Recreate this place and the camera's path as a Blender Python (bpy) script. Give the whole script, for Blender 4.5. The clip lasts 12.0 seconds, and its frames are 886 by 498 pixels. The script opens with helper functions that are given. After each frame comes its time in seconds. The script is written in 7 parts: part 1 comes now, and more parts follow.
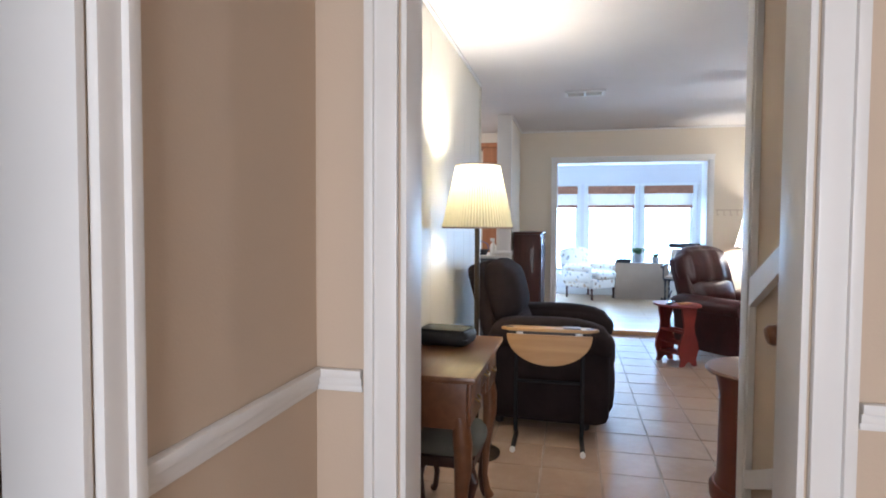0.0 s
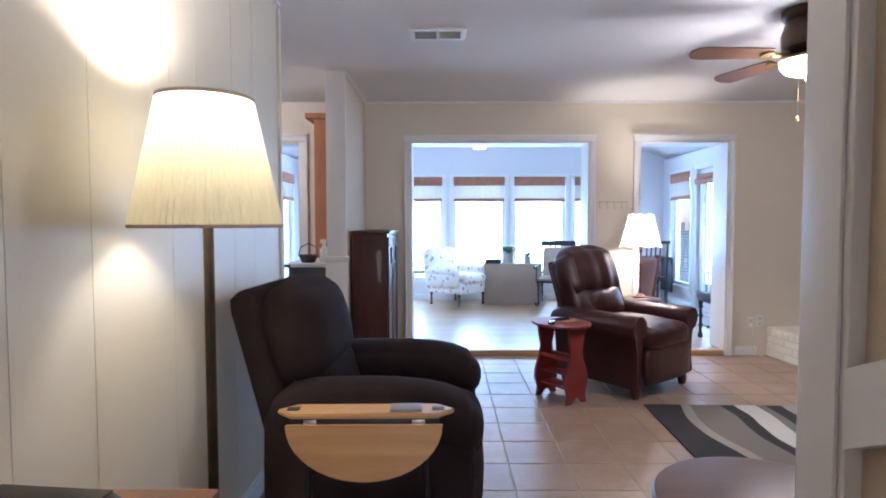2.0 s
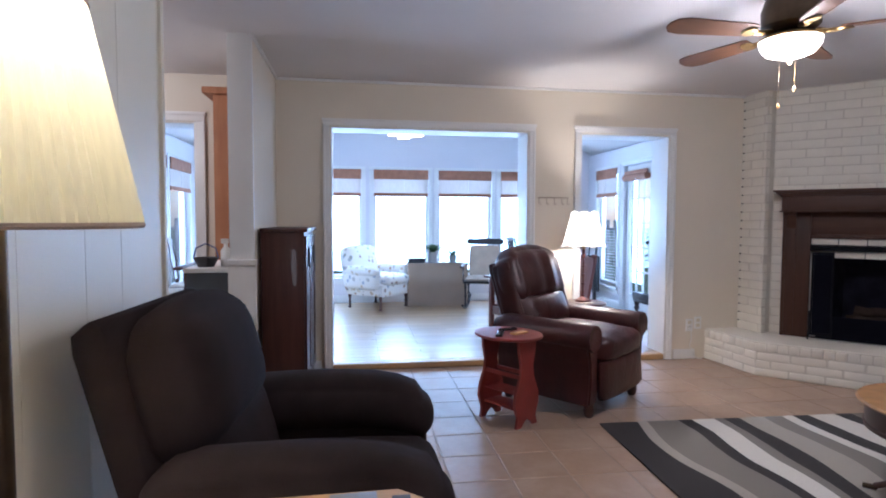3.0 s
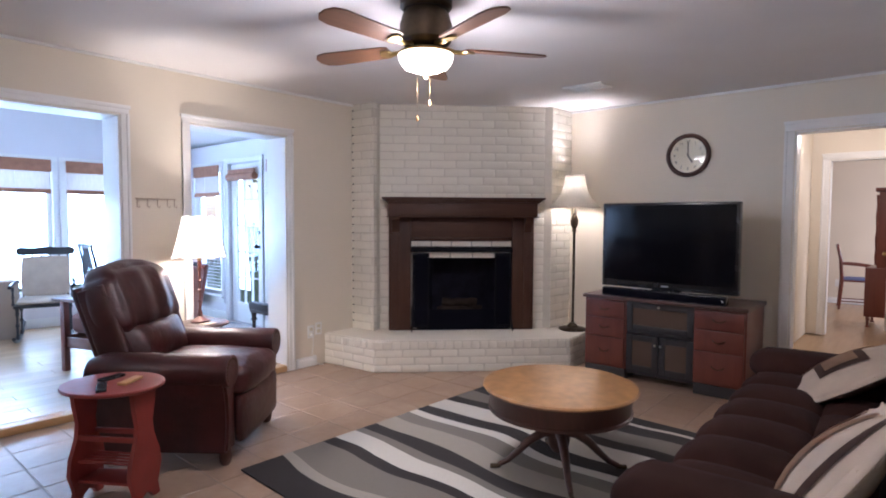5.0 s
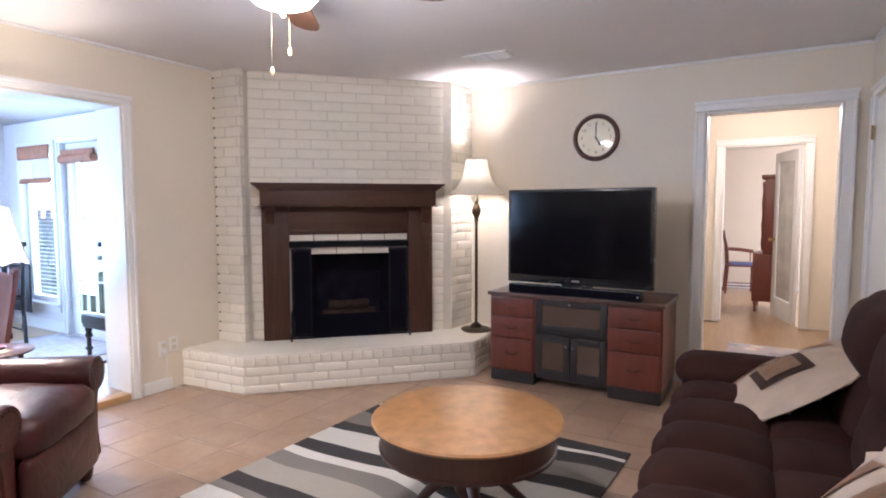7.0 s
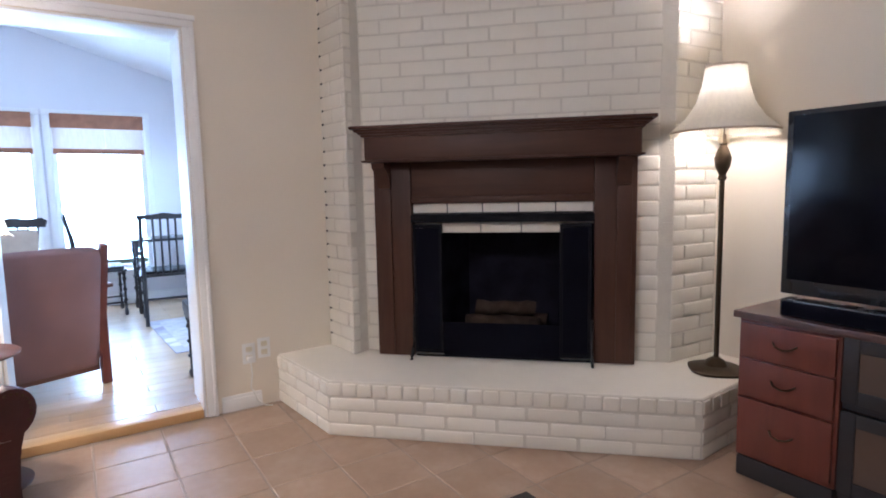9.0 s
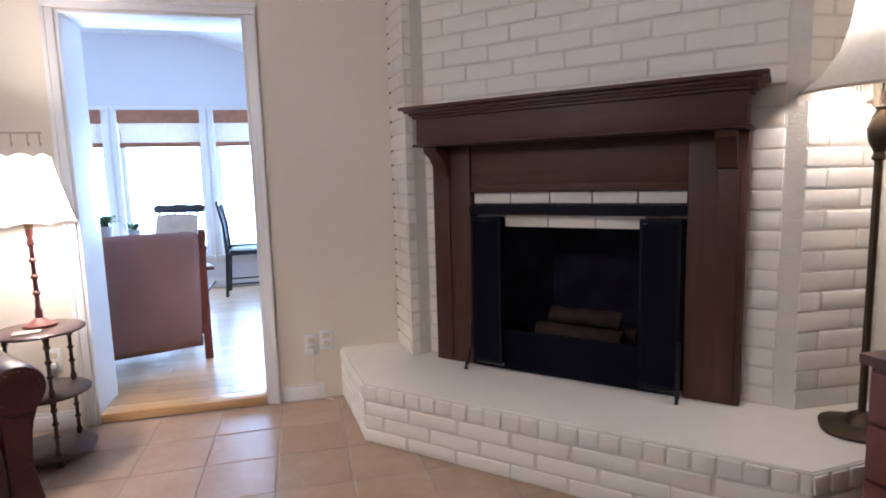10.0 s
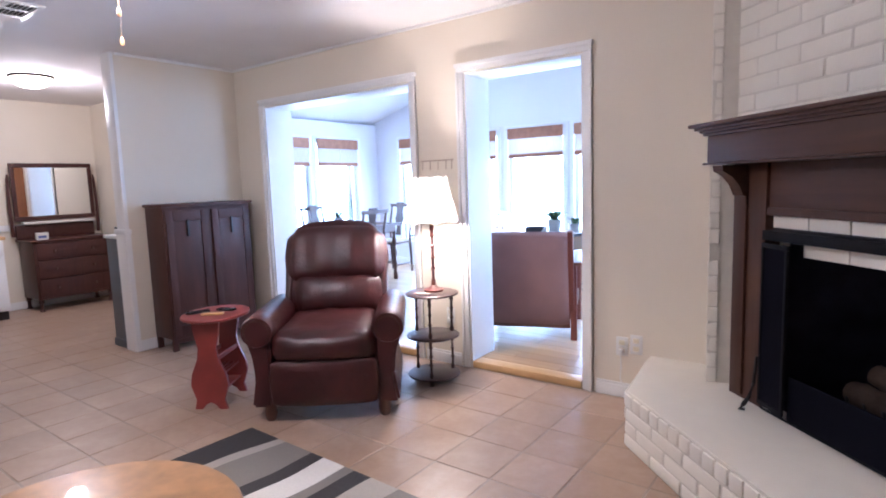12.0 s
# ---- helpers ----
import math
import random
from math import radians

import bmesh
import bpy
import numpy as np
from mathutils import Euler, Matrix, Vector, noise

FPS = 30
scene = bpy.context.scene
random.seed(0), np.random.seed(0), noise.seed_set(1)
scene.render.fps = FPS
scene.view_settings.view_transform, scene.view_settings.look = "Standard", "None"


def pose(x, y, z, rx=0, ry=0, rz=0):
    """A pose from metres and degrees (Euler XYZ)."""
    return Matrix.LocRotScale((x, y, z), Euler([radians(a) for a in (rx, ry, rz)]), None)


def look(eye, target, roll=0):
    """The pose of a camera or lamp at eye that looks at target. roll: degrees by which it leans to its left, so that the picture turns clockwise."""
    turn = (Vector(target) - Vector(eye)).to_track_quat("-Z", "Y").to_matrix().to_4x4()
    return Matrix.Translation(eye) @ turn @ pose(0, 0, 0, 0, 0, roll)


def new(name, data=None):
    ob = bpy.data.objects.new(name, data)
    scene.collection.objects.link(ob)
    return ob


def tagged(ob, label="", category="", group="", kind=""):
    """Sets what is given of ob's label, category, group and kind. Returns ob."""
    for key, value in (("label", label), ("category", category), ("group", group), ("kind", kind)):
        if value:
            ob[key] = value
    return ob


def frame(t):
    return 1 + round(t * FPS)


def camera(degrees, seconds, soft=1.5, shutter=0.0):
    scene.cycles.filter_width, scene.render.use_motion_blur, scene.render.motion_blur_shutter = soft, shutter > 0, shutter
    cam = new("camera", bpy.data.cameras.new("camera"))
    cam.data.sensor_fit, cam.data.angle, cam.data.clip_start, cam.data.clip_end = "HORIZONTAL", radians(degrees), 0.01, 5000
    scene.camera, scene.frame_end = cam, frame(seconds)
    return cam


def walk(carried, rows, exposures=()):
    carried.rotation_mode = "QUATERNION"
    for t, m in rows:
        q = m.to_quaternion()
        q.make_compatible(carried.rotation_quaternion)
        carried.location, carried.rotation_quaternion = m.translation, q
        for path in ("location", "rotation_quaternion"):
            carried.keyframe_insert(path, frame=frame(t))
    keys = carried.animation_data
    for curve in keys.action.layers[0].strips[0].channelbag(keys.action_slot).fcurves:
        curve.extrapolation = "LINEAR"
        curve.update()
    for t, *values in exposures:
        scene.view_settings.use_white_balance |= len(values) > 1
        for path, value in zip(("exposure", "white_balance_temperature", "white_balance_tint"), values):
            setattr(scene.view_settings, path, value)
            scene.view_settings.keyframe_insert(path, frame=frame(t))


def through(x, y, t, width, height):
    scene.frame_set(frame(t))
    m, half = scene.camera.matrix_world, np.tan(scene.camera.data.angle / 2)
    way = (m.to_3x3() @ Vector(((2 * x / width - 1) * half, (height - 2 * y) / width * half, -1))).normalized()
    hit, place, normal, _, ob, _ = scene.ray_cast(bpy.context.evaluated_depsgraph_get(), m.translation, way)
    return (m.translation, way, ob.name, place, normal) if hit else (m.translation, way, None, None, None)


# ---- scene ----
cam = camera(76.2, 12.0, soft=1.9)
PATH = [
    (0, (0.318, 0.565, 1.284), (-0.130, 2.513, 1.203), 0.3),
    (0.3, (0.322, 0.812, 1.262), (0.090, 2.797, 1.185), 0.5),
    (0.6, (0.350, 1.035, 1.264), (0.241, 3.030, 1.185), 0.4),
    (1, (0.399, 1.352, 1.268), (0.323, 3.349, 1.192), 0.2),
    (1.5, (0.412, 1.739, 1.279), (0.36, 3.737, 1.196), -0.1),
    (2, (0.447, 2.14, 1.283), (0.437, 4.138, 1.192), -0.1),
    (2.5, (0.436, 2.457, 1.261), (0.489, 4.454, 1.169), -0.2),
    (2.7, (0.391, 2.58, 1.268), (0.535, 4.573, 1.17), 0.0),
    (4.3, (0.258, 3.242, 1.357), (1.368, 4.902, 1.247), 0.3),
    (4.5, (0.279, 3.274, 1.356), (1.531, 4.829, 1.246), 0.4),
    (5, (0.301, 3.324, 1.35), (1.814, 4.628, 1.244), 0.3),
    (5.5, (0.305, 3.367, 1.351), (1.976, 4.461, 1.245), 0.3),
    (6, (0.347, 3.387, 1.349), (2.117, 4.313, 1.242), 0.3),
    (6.5, (0.56, 3.507, 1.346), (2.336, 4.416, 1.213), 0.1),
    (7, (0.883, 3.687, 1.352), (2.602, 4.699, 1.208), -0.1),
    (7.5, (1.224, 3.933, 1.346), (2.827, 5.12, 1.194), -0.4),
    (7.7, (1.354, 4.057, 1.347), (2.931, 5.274, 1.176), -0.5),
    (9.3, (2.884, 4.366, 1.21), (3.792, 6.138, 0.986), -1.2),
    (9.5, (3.032, 4.349, 1.203), (3.815, 6.176, 0.977), -1.2),
    (10, (3.382, 4.427, 1.217), (3.859, 6.353, 0.966), -1.6),
    (10.5, (3.692, 4.477, 1.238), (3.798, 6.459, 0.99), -1.6),
    (11, (3.955, 4.472, 1.303), (3.542, 6.412, 1.05), -2.0),
    (11.5, (4.241, 4.38, 1.33), (3.411, 6.183, 1.084), -2.0),
    (12, (4.504, 4.299, 1.325), (3.322, 5.895, 1.092), -1.9),
]
walk(cam, [(t, look(eye, target, roll)) for t, eye, target, roll in PATH],
     exposures=[(0, -0.08, 5600, 12), (1, 0.03, 5750, 16), (2, -0.28, 5500, 18), (2.7, -0.45, 5400, 19), (4.5, -0.38, 5550, 21), (5.5, 0.08, 5700, 22), (6.5, 0.33, 5750, 21), (7.5, 0.30, 5750, 20), (9.5, -0.08, 5650, 19), (11, 0.0, 5600, 25), (12, 0.2, 5500, 25)])

# ---- world and light ----
world = bpy.data.worlds.new("sky")
scene.world = world
world.use_nodes = True
wn = world.node_tree
sky = wn.nodes.new("ShaderNodeTexSky")
sky.sky_type, sky.sun_disc = "NISHITA", False
sky.sun_elevation, sky.sun_rotation = radians(50), radians(35)
wn.links.new(sky.outputs[0], wn.nodes["Background"].inputs[0])
wn.nodes["Background"].inputs[1].default_value = 0.15


def lamp(name, kind, m, energy, colour, size=0.05, size_y=None, angle=None):
    data = bpy.data.lights.new(name, kind)
    data.energy, data.color = energy, colour
    if kind == "AREA":
        data.shape, data.size, data.size_y = "RECTANGLE", size, size_y or size
    elif kind == "SUN":
        data.angle = radians(angle)
    else:
        data.shadow_soft_size = size
    ob = new(name, data)
    ob.matrix_world = m
    return ob


WARM, SOFT, DAY = (1.0, 0.87, 0.68), (1.0, 0.93, 0.84), (0.48, 0.73, 1.0)
lamp("sun", "SUN", look((0, 0, 30), (-9, -12, 0)), 1.0, (1.0, 0.96, 0.9), angle=12)
# sky light in the openings of the sunroom
lamp("sky_north", "AREA", look((0.9, 11.5, 1.35), (0.9, 0, 1.0)), 420, DAY, 5.0, 1.7)
lamp("sky_west", "AREA", look((-2.25, 9.9, 1.35), (5, 9.9, 1.0)), 130, DAY, 1.9, 1.7)
lamp("sky_east", "AREA", look((4.3, 10.62, 1.25), (0, 10.62, 0.95)), 70, DAY, 0.75, 1.75)
lamp("sky_east_near", "AREA", look((4.3, 8.76, 1.25), (0, 8.76, 0.95)), 60, DAY, 0.75, 1.75)
# unseen fill lamps, added to brighten the entry and the far room
lamp("entry_fill", "AREA", look((0.4, -1.48, 1.4), (0.4, 3, 1.3)), 55, (1.0, 0.95, 0.89), 1.1, 1.6)
lamp("bedroom_fill", "AREA", look((10.0, 1.45, 1.5), (10.0, 4, 1.2)), 90, (1, 0.96, 0.92), 1.4, 1.4)

# ---- materials ----
def nodes_of(name):
    m = bpy.data.materials.new(name)
    m.use_nodes = True
    return m, m.node_tree, m.node_tree.nodes["Principled BSDF"]


def link(t, a, b):
    t.links.new(a, b)


def coords(t, scale=(1, 1, 1), world_space=False):
    mp = t.nodes.new("ShaderNodeMapping")
    mp.inputs["Scale"].default_value = scale
    if world_space:
        link(t, t.nodes.new("ShaderNodeNewGeometry").outputs["Position"], mp.inputs[0])
    else:
        link(t, t.nodes.new("ShaderNodeTexCoord").outputs["Object"], mp.inputs[0])
    return mp.outputs[0]


def noise_tex(t, vec, scale, detail=4, rough=0.55, distort=0.0):
    n = t.nodes.new("ShaderNodeTexNoise")
    n.inputs["Scale"].default_value, n.inputs["Detail"].default_value = scale, detail
    n.inputs["Roughness"].default_value, n.inputs["Distortion"].default_value = rough, distort
    link(t, vec, n.inputs["Vector"])
    return n.outputs[0]


def ramp(t, fac, stops):
    r = t.nodes.new("ShaderNodeValToRGB")
    el = r.color_ramp.elements
    while len(el) < len(stops):
        el.new(0.5)
    for e, (pos, c) in zip(el, stops):
        e.position, e.color = pos, (*c, 1)
    link(t, fac, r.inputs[0])
    return r.outputs[0]


def mixc(t, fac, a, b, blend="MIX"):
    m = t.nodes.new("ShaderNodeMix")
    m.data_type, m.blend_type = "RGBA", blend
    for sock, v in ((m.inputs[0], fac), (m.inputs[6], a), (m.inputs[7], b)):
        if isinstance(v, (int, float)):
            sock.default_value = v
        elif isinstance(v, tuple):
            sock.default_value = (*v, 1)
        else:
            link(t, v, sock)
    return m.outputs[2]


def bump_of(t, bsdf, height, strength, dist=0.01):
    b = t.nodes.new("ShaderNodeBump")
    b.inputs["Strength"].default_value, b.inputs["Distance"].default_value = strength, dist
    link(t, height, b.inputs["Height"])
    link(t, b.outputs[0], bsdf.inputs["Normal"])


def vary(t, colour, amount):
    """Brightness that differs from piece to piece."""
    info = t.nodes.new("ShaderNodeObjectInfo")
    mr = t.nodes.new("ShaderNodeMapRange")
    mr.inputs[3].default_value, mr.inputs[4].default_value = 1 - amount, 1 + amount
    link(t, info.outputs["Random"], mr.inputs[0])
    hs = t.nodes.new("ShaderNodeHueSaturation")
    link(t, mr.outputs[0], hs.inputs["Value"])
    link(t, colour, hs.inputs["Color"])
    return hs.outputs[0]


def plain(name, c, rough=0.5, metal=0.0, var=0.06, scale=3.0, bump=0.1, bscale=120.0, pieces=0.0, coat=0.0, sheen=0.0, spec=0.5, world_space=False, dist=0.004):
    """Paint, cloth, metal and the like: a base colour with slow stains and fine grain."""
    m, t, b = nodes_of(name)
    v = coords(t, world_space=world_space)
    lo, hi = tuple(x * (1 - var) for x in c), tuple(min(1, x * (1 + var)) for x in c)
    big = ramp(t, noise_tex(t, v, scale, 3), [(0.3, lo), (0.7, hi)])
    fine = noise_tex(t, v, bscale, 3)
    col = mixc(t, 0.12, big, ramp(t, fine, [(0.35, lo), (0.65, hi)]), "MULTIPLY" if max(c) > 0.6 else "MIX")
    if pieces:
        col = vary(t, col, pieces)
    link(t, col, b.inputs["Base Color"])
    rr = t.nodes.new("ShaderNodeMapRange")
    rr.inputs[3].default_value, rr.inputs[4].default_value = max(0.03, rough - 0.06), min(1, rough + 0.08)
    link(t, noise_tex(t, v, scale * 4, 3), rr.inputs[0])
    link(t, rr.outputs[0], b.inputs["Roughness"])
    b.inputs["Metallic"].default_value = metal
    b.inputs["Coat Weight"].default_value = coat
    b.inputs["Sheen Weight"].default_value = sheen
    b.inputs["Specular IOR Level"].default_value = spec
    if bump:
        bump_of(t, b, fine, bump, dist)
    return m


def wood(name, dark, light, rough=0.35, along="x", size=1.0, coat=0.15, pieces=0.0):
    m, t, b = nodes_of(name)
    k = {"x": (1.2, 14, 14), "y": (14, 1.2, 14), "z": (14, 14, 1.2)}[along]
    v = coords(t, tuple(a * size for a in k))
    grain = noise_tex(t, v, 1.6, 6, 0.6, 0.6)
    slow = noise_tex(t, coords(t), 2.2, 3)
    col = ramp(t, grain, [(0.28, dark), (0.72, light)])
    col = mixc(t, 0.35, col, ramp(t, slow, [(0.3, dark), (0.7, light)]))
    if pieces:
        col = vary(t, col, pieces)
    link(t, col, b.inputs["Base Color"])
    rr = t.nodes.new("ShaderNodeMapRange")
    rr.inputs[3].default_value, rr.inputs[4].default_value = rough - 0.05, rough + 0.12
    link(t, slow, rr.inputs[0])
    link(t, rr.outputs[0], b.inputs["Roughness"])
    b.inputs["Coat Weight"].default_value = coat
    bump_of(t, b, grain, 0.08, 0.002)
    return m


def glow(name, c, strength):
    m, t, b = nodes_of(name)
    b.inputs["Base Color"].default_value = (*c, 1)
    b.inputs["Emission Color"].default_value = (*c, 1)
    b.inputs["Emission Strength"].default_value = strength
    return m


def shade_cloth(name, c, through=0.55):
    """Pleated cloth through which the bulb shines."""
    m, t, b = nodes_of(name)
    v = coords(t, (1, 1, 0.2))
    col = ramp(t, noise_tex(t, v, 60, 3), [(0.3, tuple(x * 0.9 for x in c)), (0.7, c)])
    link(t, col, b.inputs["Base Color"])
    b.inputs["Roughness"].default_value = 0.9
    tr = t.nodes.new("ShaderNodeBsdfTranslucent")
    link(t, col, tr.inputs[0])
    mx = t.nodes.new("ShaderNodeMixShader")
    mx.inputs[0].default_value = through
    link(t, b.outputs[0], mx.inputs[1])
    link(t, tr.outputs[0], mx.inputs[2])
    link(t, mx.outputs[0], t.nodes["Material Output"].inputs[0])
    return m


def pane_glass(name, tint=(1, 1, 1), rough=0.0):
    m, t, b = nodes_of(name)
    b.inputs["Base Color"].default_value = (*tint, 1)
    b.inputs["Roughness"].default_value = rough
    b.inputs["Transmission Weight"].default_value = 1.0
    b.inputs["IOR"].default_value = 1.45
    return m


def tile_mat():
    """Glazed ceramic floor tile, tan with rose and grey clouds."""
    m, t, b = nodes_of("tan_ceramic_tile")
    v = coords(t, world_space=True)
    a = noise_tex(t, v, 3.2, 5, 0.6, 0.4)
    f = noise_tex(t, v, 22, 5, 0.65)
    col = ramp(t, a, [(0.25, (0.295, 0.192, 0.127)), (0.5, (0.35, 0.237, 0.163)), (0.75, (0.44, 0.33, 0.25))])
    col = mixc(t, 0.22, col, ramp(t, f, [(0.3, (0.28, 0.172, 0.11)), (0.7, (0.44, 0.315, 0.225))]))
    col = vary(t, col, 0.07)
    link(t, col, b.inputs["Base Color"])
    rr = t.nodes.new("ShaderNodeMapRange")
    rr.inputs[3].default_value, rr.inputs[4].default_value = 0.29, 0.42
    link(t, a, rr.inputs[0])
    link(t, rr.outputs[0], b.inputs["Roughness"])
    bump_of(t, b, a, 0.10, 0.006)
    return m


def rug_mat():
    """Woven wool in wavy charcoal, grey, taupe and cream bands."""
    m, t, b = nodes_of("wavy_striped_wool")
    v = coords(t)
    sep = t.nodes.new("ShaderNodeSeparateXYZ")
    link(t, v, sep.inputs[0])
    n = noise_tex(t, coords(t, (0.8, 1.0, 1)), 1.25, 1, 0.4)
    ma = t.nodes.new("ShaderNodeMath")
    ma.operation = "MULTIPLY_ADD"
    link(t, n, ma.inputs[0])
    ma.inputs[1].default_value = 0.30
    link(t, sep.outputs["X"], ma.inputs[2])
    fr = t.nodes.new("ShaderNodeMath")
    fr.operation = "MULTIPLY_ADD"
    link(t, ma.outputs[0], fr.inputs[0])
    fr.inputs[1].default_value, fr.inputs[2].default_value = 1 / 2.22, 0.5 - 0.15 / 2.22
    dk, gr, tp, cr = (0.035, 0.03, 0.03), (0.21, 0.19, 0.165), (0.37, 0.335, 0.285), (0.66, 0.63, 0.57)
    r = t.nodes.new("ShaderNodeValToRGB")
    r.color_ramp.interpolation = "CONSTANT"
    bands = [(0, dk), (0.113, tp), (0.144, gr), (0.239, dk), (0.275, cr), (0.333, gr), (0.36, dk), (0.414, tp), (0.50, gr), (0.559, cr), (0.595, dk), (0.649, cr), (0.739, dk), (0.79, gr), (0.87, dk), (0.935, cr), (0.955, dk)]
    el = r.color_ramp.elements
    while len(el) < len(bands):
        el.new(0.5)
    for e, (pos, c) in zip(el, bands):
        e.position, e.color = pos, (*c, 1)
    link(t, fr.outputs[0], r.inputs[0])
    f = noise_tex(t, v, 190, 2)
    col = mixc(t, 0.25, r.outputs[0], ramp(t, f, [(0.3, (0.35, 0.35, 0.35)), (0.7, (1, 1, 1))]), "MULTIPLY")
    link(t, col, b.inputs["Base Color"])
    b.inputs["Roughness"].default_value = 0.95
    bump_of(t, b, f, 0.5, 0.004)
    return m


def print_mat(name, ground, spots, scale=9.0, share=0.6):
    """Cloth with a scattered print in several colours."""
    m, t, b = nodes_of(name)
    v = coords(t)
    vo = t.nodes.new("ShaderNodeTexVoronoi")
    vo.inputs["Scale"].default_value = scale
    nd = noise_tex(t, v, scale * 1.6, 3)
    va = t.nodes.new("ShaderNodeVectorMath")
    va.operation = "MULTIPLY_ADD"
    link(t, nd, va.inputs[0])
    va.inputs[1].default_value = (0.06, 0.06, 0.06)
    link(t, v, va.inputs[2])
    link(t, va.outputs[0], vo.inputs["Vector"])
    dots = ramp(t, vo.outputs["Distance"], [(share - 0.04, (1, 1, 1)), (share, (0, 0, 0))])
    sp = t.nodes.new("ShaderNodeSeparateColor")
    link(t, vo.outputs["Color"], sp.inputs[0])
    cols = ramp(t, sp.outputs[0], [(i / len(spots), c) for i, c in enumerate(spots)])
    link(t, mixc(t, dots, ground, cols), b.inputs["Base Color"])
    b.inputs["Roughness"].default_value = 0.9
    bump_of(t, b, noise_tex(t, v, 300, 2), 0.2, 0.002)
    return m


def leather(name, dark, light):
    m, t, b = nodes_of(name)
    v = coords(t)
    big = noise_tex(t, v, 4, 5, 0.6, 0.8)
    cr = noise_tex(t, v, 9, 6, 0.65, 1.5)
    link(t, ramp(t, big, [(0.3, dark), (0.7, light)]), b.inputs["Base Color"])
    rr = t.nodes.new("ShaderNodeMapRange")
    rr.inputs[3].default_value, rr.inputs[4].default_value = 0.29, 0.44
    link(t, cr, rr.inputs[0])
    link(t, rr.outputs[0], b.inputs["Roughness"])
    bump_of(t, b, cr, 0.45, 0.012)
    return m


BEIGE = plain("beige_wall_paint", (0.745, 0.675, 0.565), 0.75, var=0.03, scale=1.2, bump=0.12, bscale=180, world_space=True)
TAN = plain("tan_wall_paint", (0.615, 0.505, 0.39), 0.7, var=0.03, scale=1.2, bump=0.12, bscale=180, world_space=True)
CREAM = plain("cream_panel_paint", (0.78, 0.735, 0.625), 0.45, var=0.03, scale=1.0, bump=0.08, bscale=90, world_space=True)
PALE = plain("pale_lilac_wall_paint", (0.74, 0.72, 0.74), 0.75, var=0.025, scale=1.2, bump=0.1, bscale=180, world_space=True)
CEIL = plain("white_ceiling_paint", (0.765, 0.735, 0.72), 0.9, var=0.025, scale=2.0, bump=0.45, bscale=140, world_space=True, dist=0.006)
TRIM = plain("white_gloss_trim_paint", (0.80, 0.79, 0.77), 0.35, var=0.025, scale=4, bump=0.05, bscale=60)
BRICKP = plain("white_painted_brick", (0.79, 0.745, 0.655), 0.5, var=0.02, scale=9, bump=0.16, bscale=70, pieces=0.02, world_space=True, dist=0.006)
# darker than the brick paint: joint shade is put into this colour
MORTAR = plain("shade_toned_painted_mortar", (0.68, 0.635, 0.552), 0.8, var=0.05, scale=14, bump=0.4, bscale=90, world_space=True, dist=0.006)
TILE = tile_mat()
GROUT = plain("grey_grout", (0.33, 0.265, 0.215), 0.85, var=0.15, scale=8, bump=0.4, bscale=200)
OAKF = wood("light_oak_laminate", (0.33, 0.195, 0.095), (0.50, 0.33, 0.185), 0.36, "x", 0.7, 0.7, pieces=0.12)
OAKF.node_tree.nodes["Principled BSDF"].inputs["Coat Roughness"].default_value = 0.24
OAKX = wood("honey_oak_nosing", (0.42, 0.24, 0.10), (0.62, 0.40, 0.19), 0.3, "x")
WALNUT = wood("dark_brown_mantel_stain", (0.043, 0.0175, 0.0115), (0.084, 0.037, 0.0235), 0.46, "x", 1.0, 0.0)
WALNUTZ = wood("dark_brown_stain_upright", (0.043, 0.0175, 0.0115), (0.084, 0.037, 0.0235), 0.46, "z", 1.0, 0.0)
CHERRY = wood("cherry_veneer", (0.098, 0.021, 0.013), (0.165, 0.039, 0.023), 0.35, "z")
CHERRYX = wood("cherry_wood_flat", (0.085, 0.030, 0.017), (0.16, 0.060, 0.032), 0.3, "x")
MAPLE = wood("honey_maple", (0.42, 0.23, 0.09), (0.62, 0.38, 0.17), 0.32, "x")
DESKW = wood("warm_brown_desk_wood", (0.13, 0.048, 0.021), (0.235, 0.098, 0.042), 0.28, "y")
DARKW = wood("dark_mahogany", (0.045, 0.02, 0.016), (0.10, 0.042, 0.03), 0.35, "z")
OLDW = wood("old_brown_cabinet_wood", (0.040, 0.014, 0.011), (0.085, 0.031, 0.024), 0.4, "z")
CEDAR = wood("rough_cedar", (0.26, 0.09, 0.035), (0.46, 0.20, 0.09), 0.6, "z", 0.7, 0.0)
BURL = plain("burl_walnut_top", (0.38, 0.195, 0.075), 0.32, var=0.24, scale=13, bump=0.02, bscale=45, coat=0.4)
REDP = plain("brick_red_paint", (0.20, 0.026, 0.020), 0.45, var=0.18, scale=6, bump=0.15, bscale=40)
BLACKW = plain("black_painted_wood", (0.02, 0.018, 0.02), 0.4, var=0.2, bump=0.1)
SLATE = plain("slate_grey_cabinet_paint", (0.075, 0.085, 0.10), 0.5, var=0.12, bump=0.1)
FABRIC = plain("dark_brown_microfibre", (0.036, 0.0158, 0.0132), 0.95, var=0.25, scale=5, bump=0.35, bscale=260, spec=0.12)
FABRIC2 = plain("charcoal_brown_microfibre", (0.024, 0.0165, 0.0165), 0.95, var=0.25, scale=5, bump=0.35, bscale=260, spec=0.12)
LEATHER = leather("oxblood_leather", (0.024, 0.0046, 0.0052), (0.062, 0.0116, 0.0118))
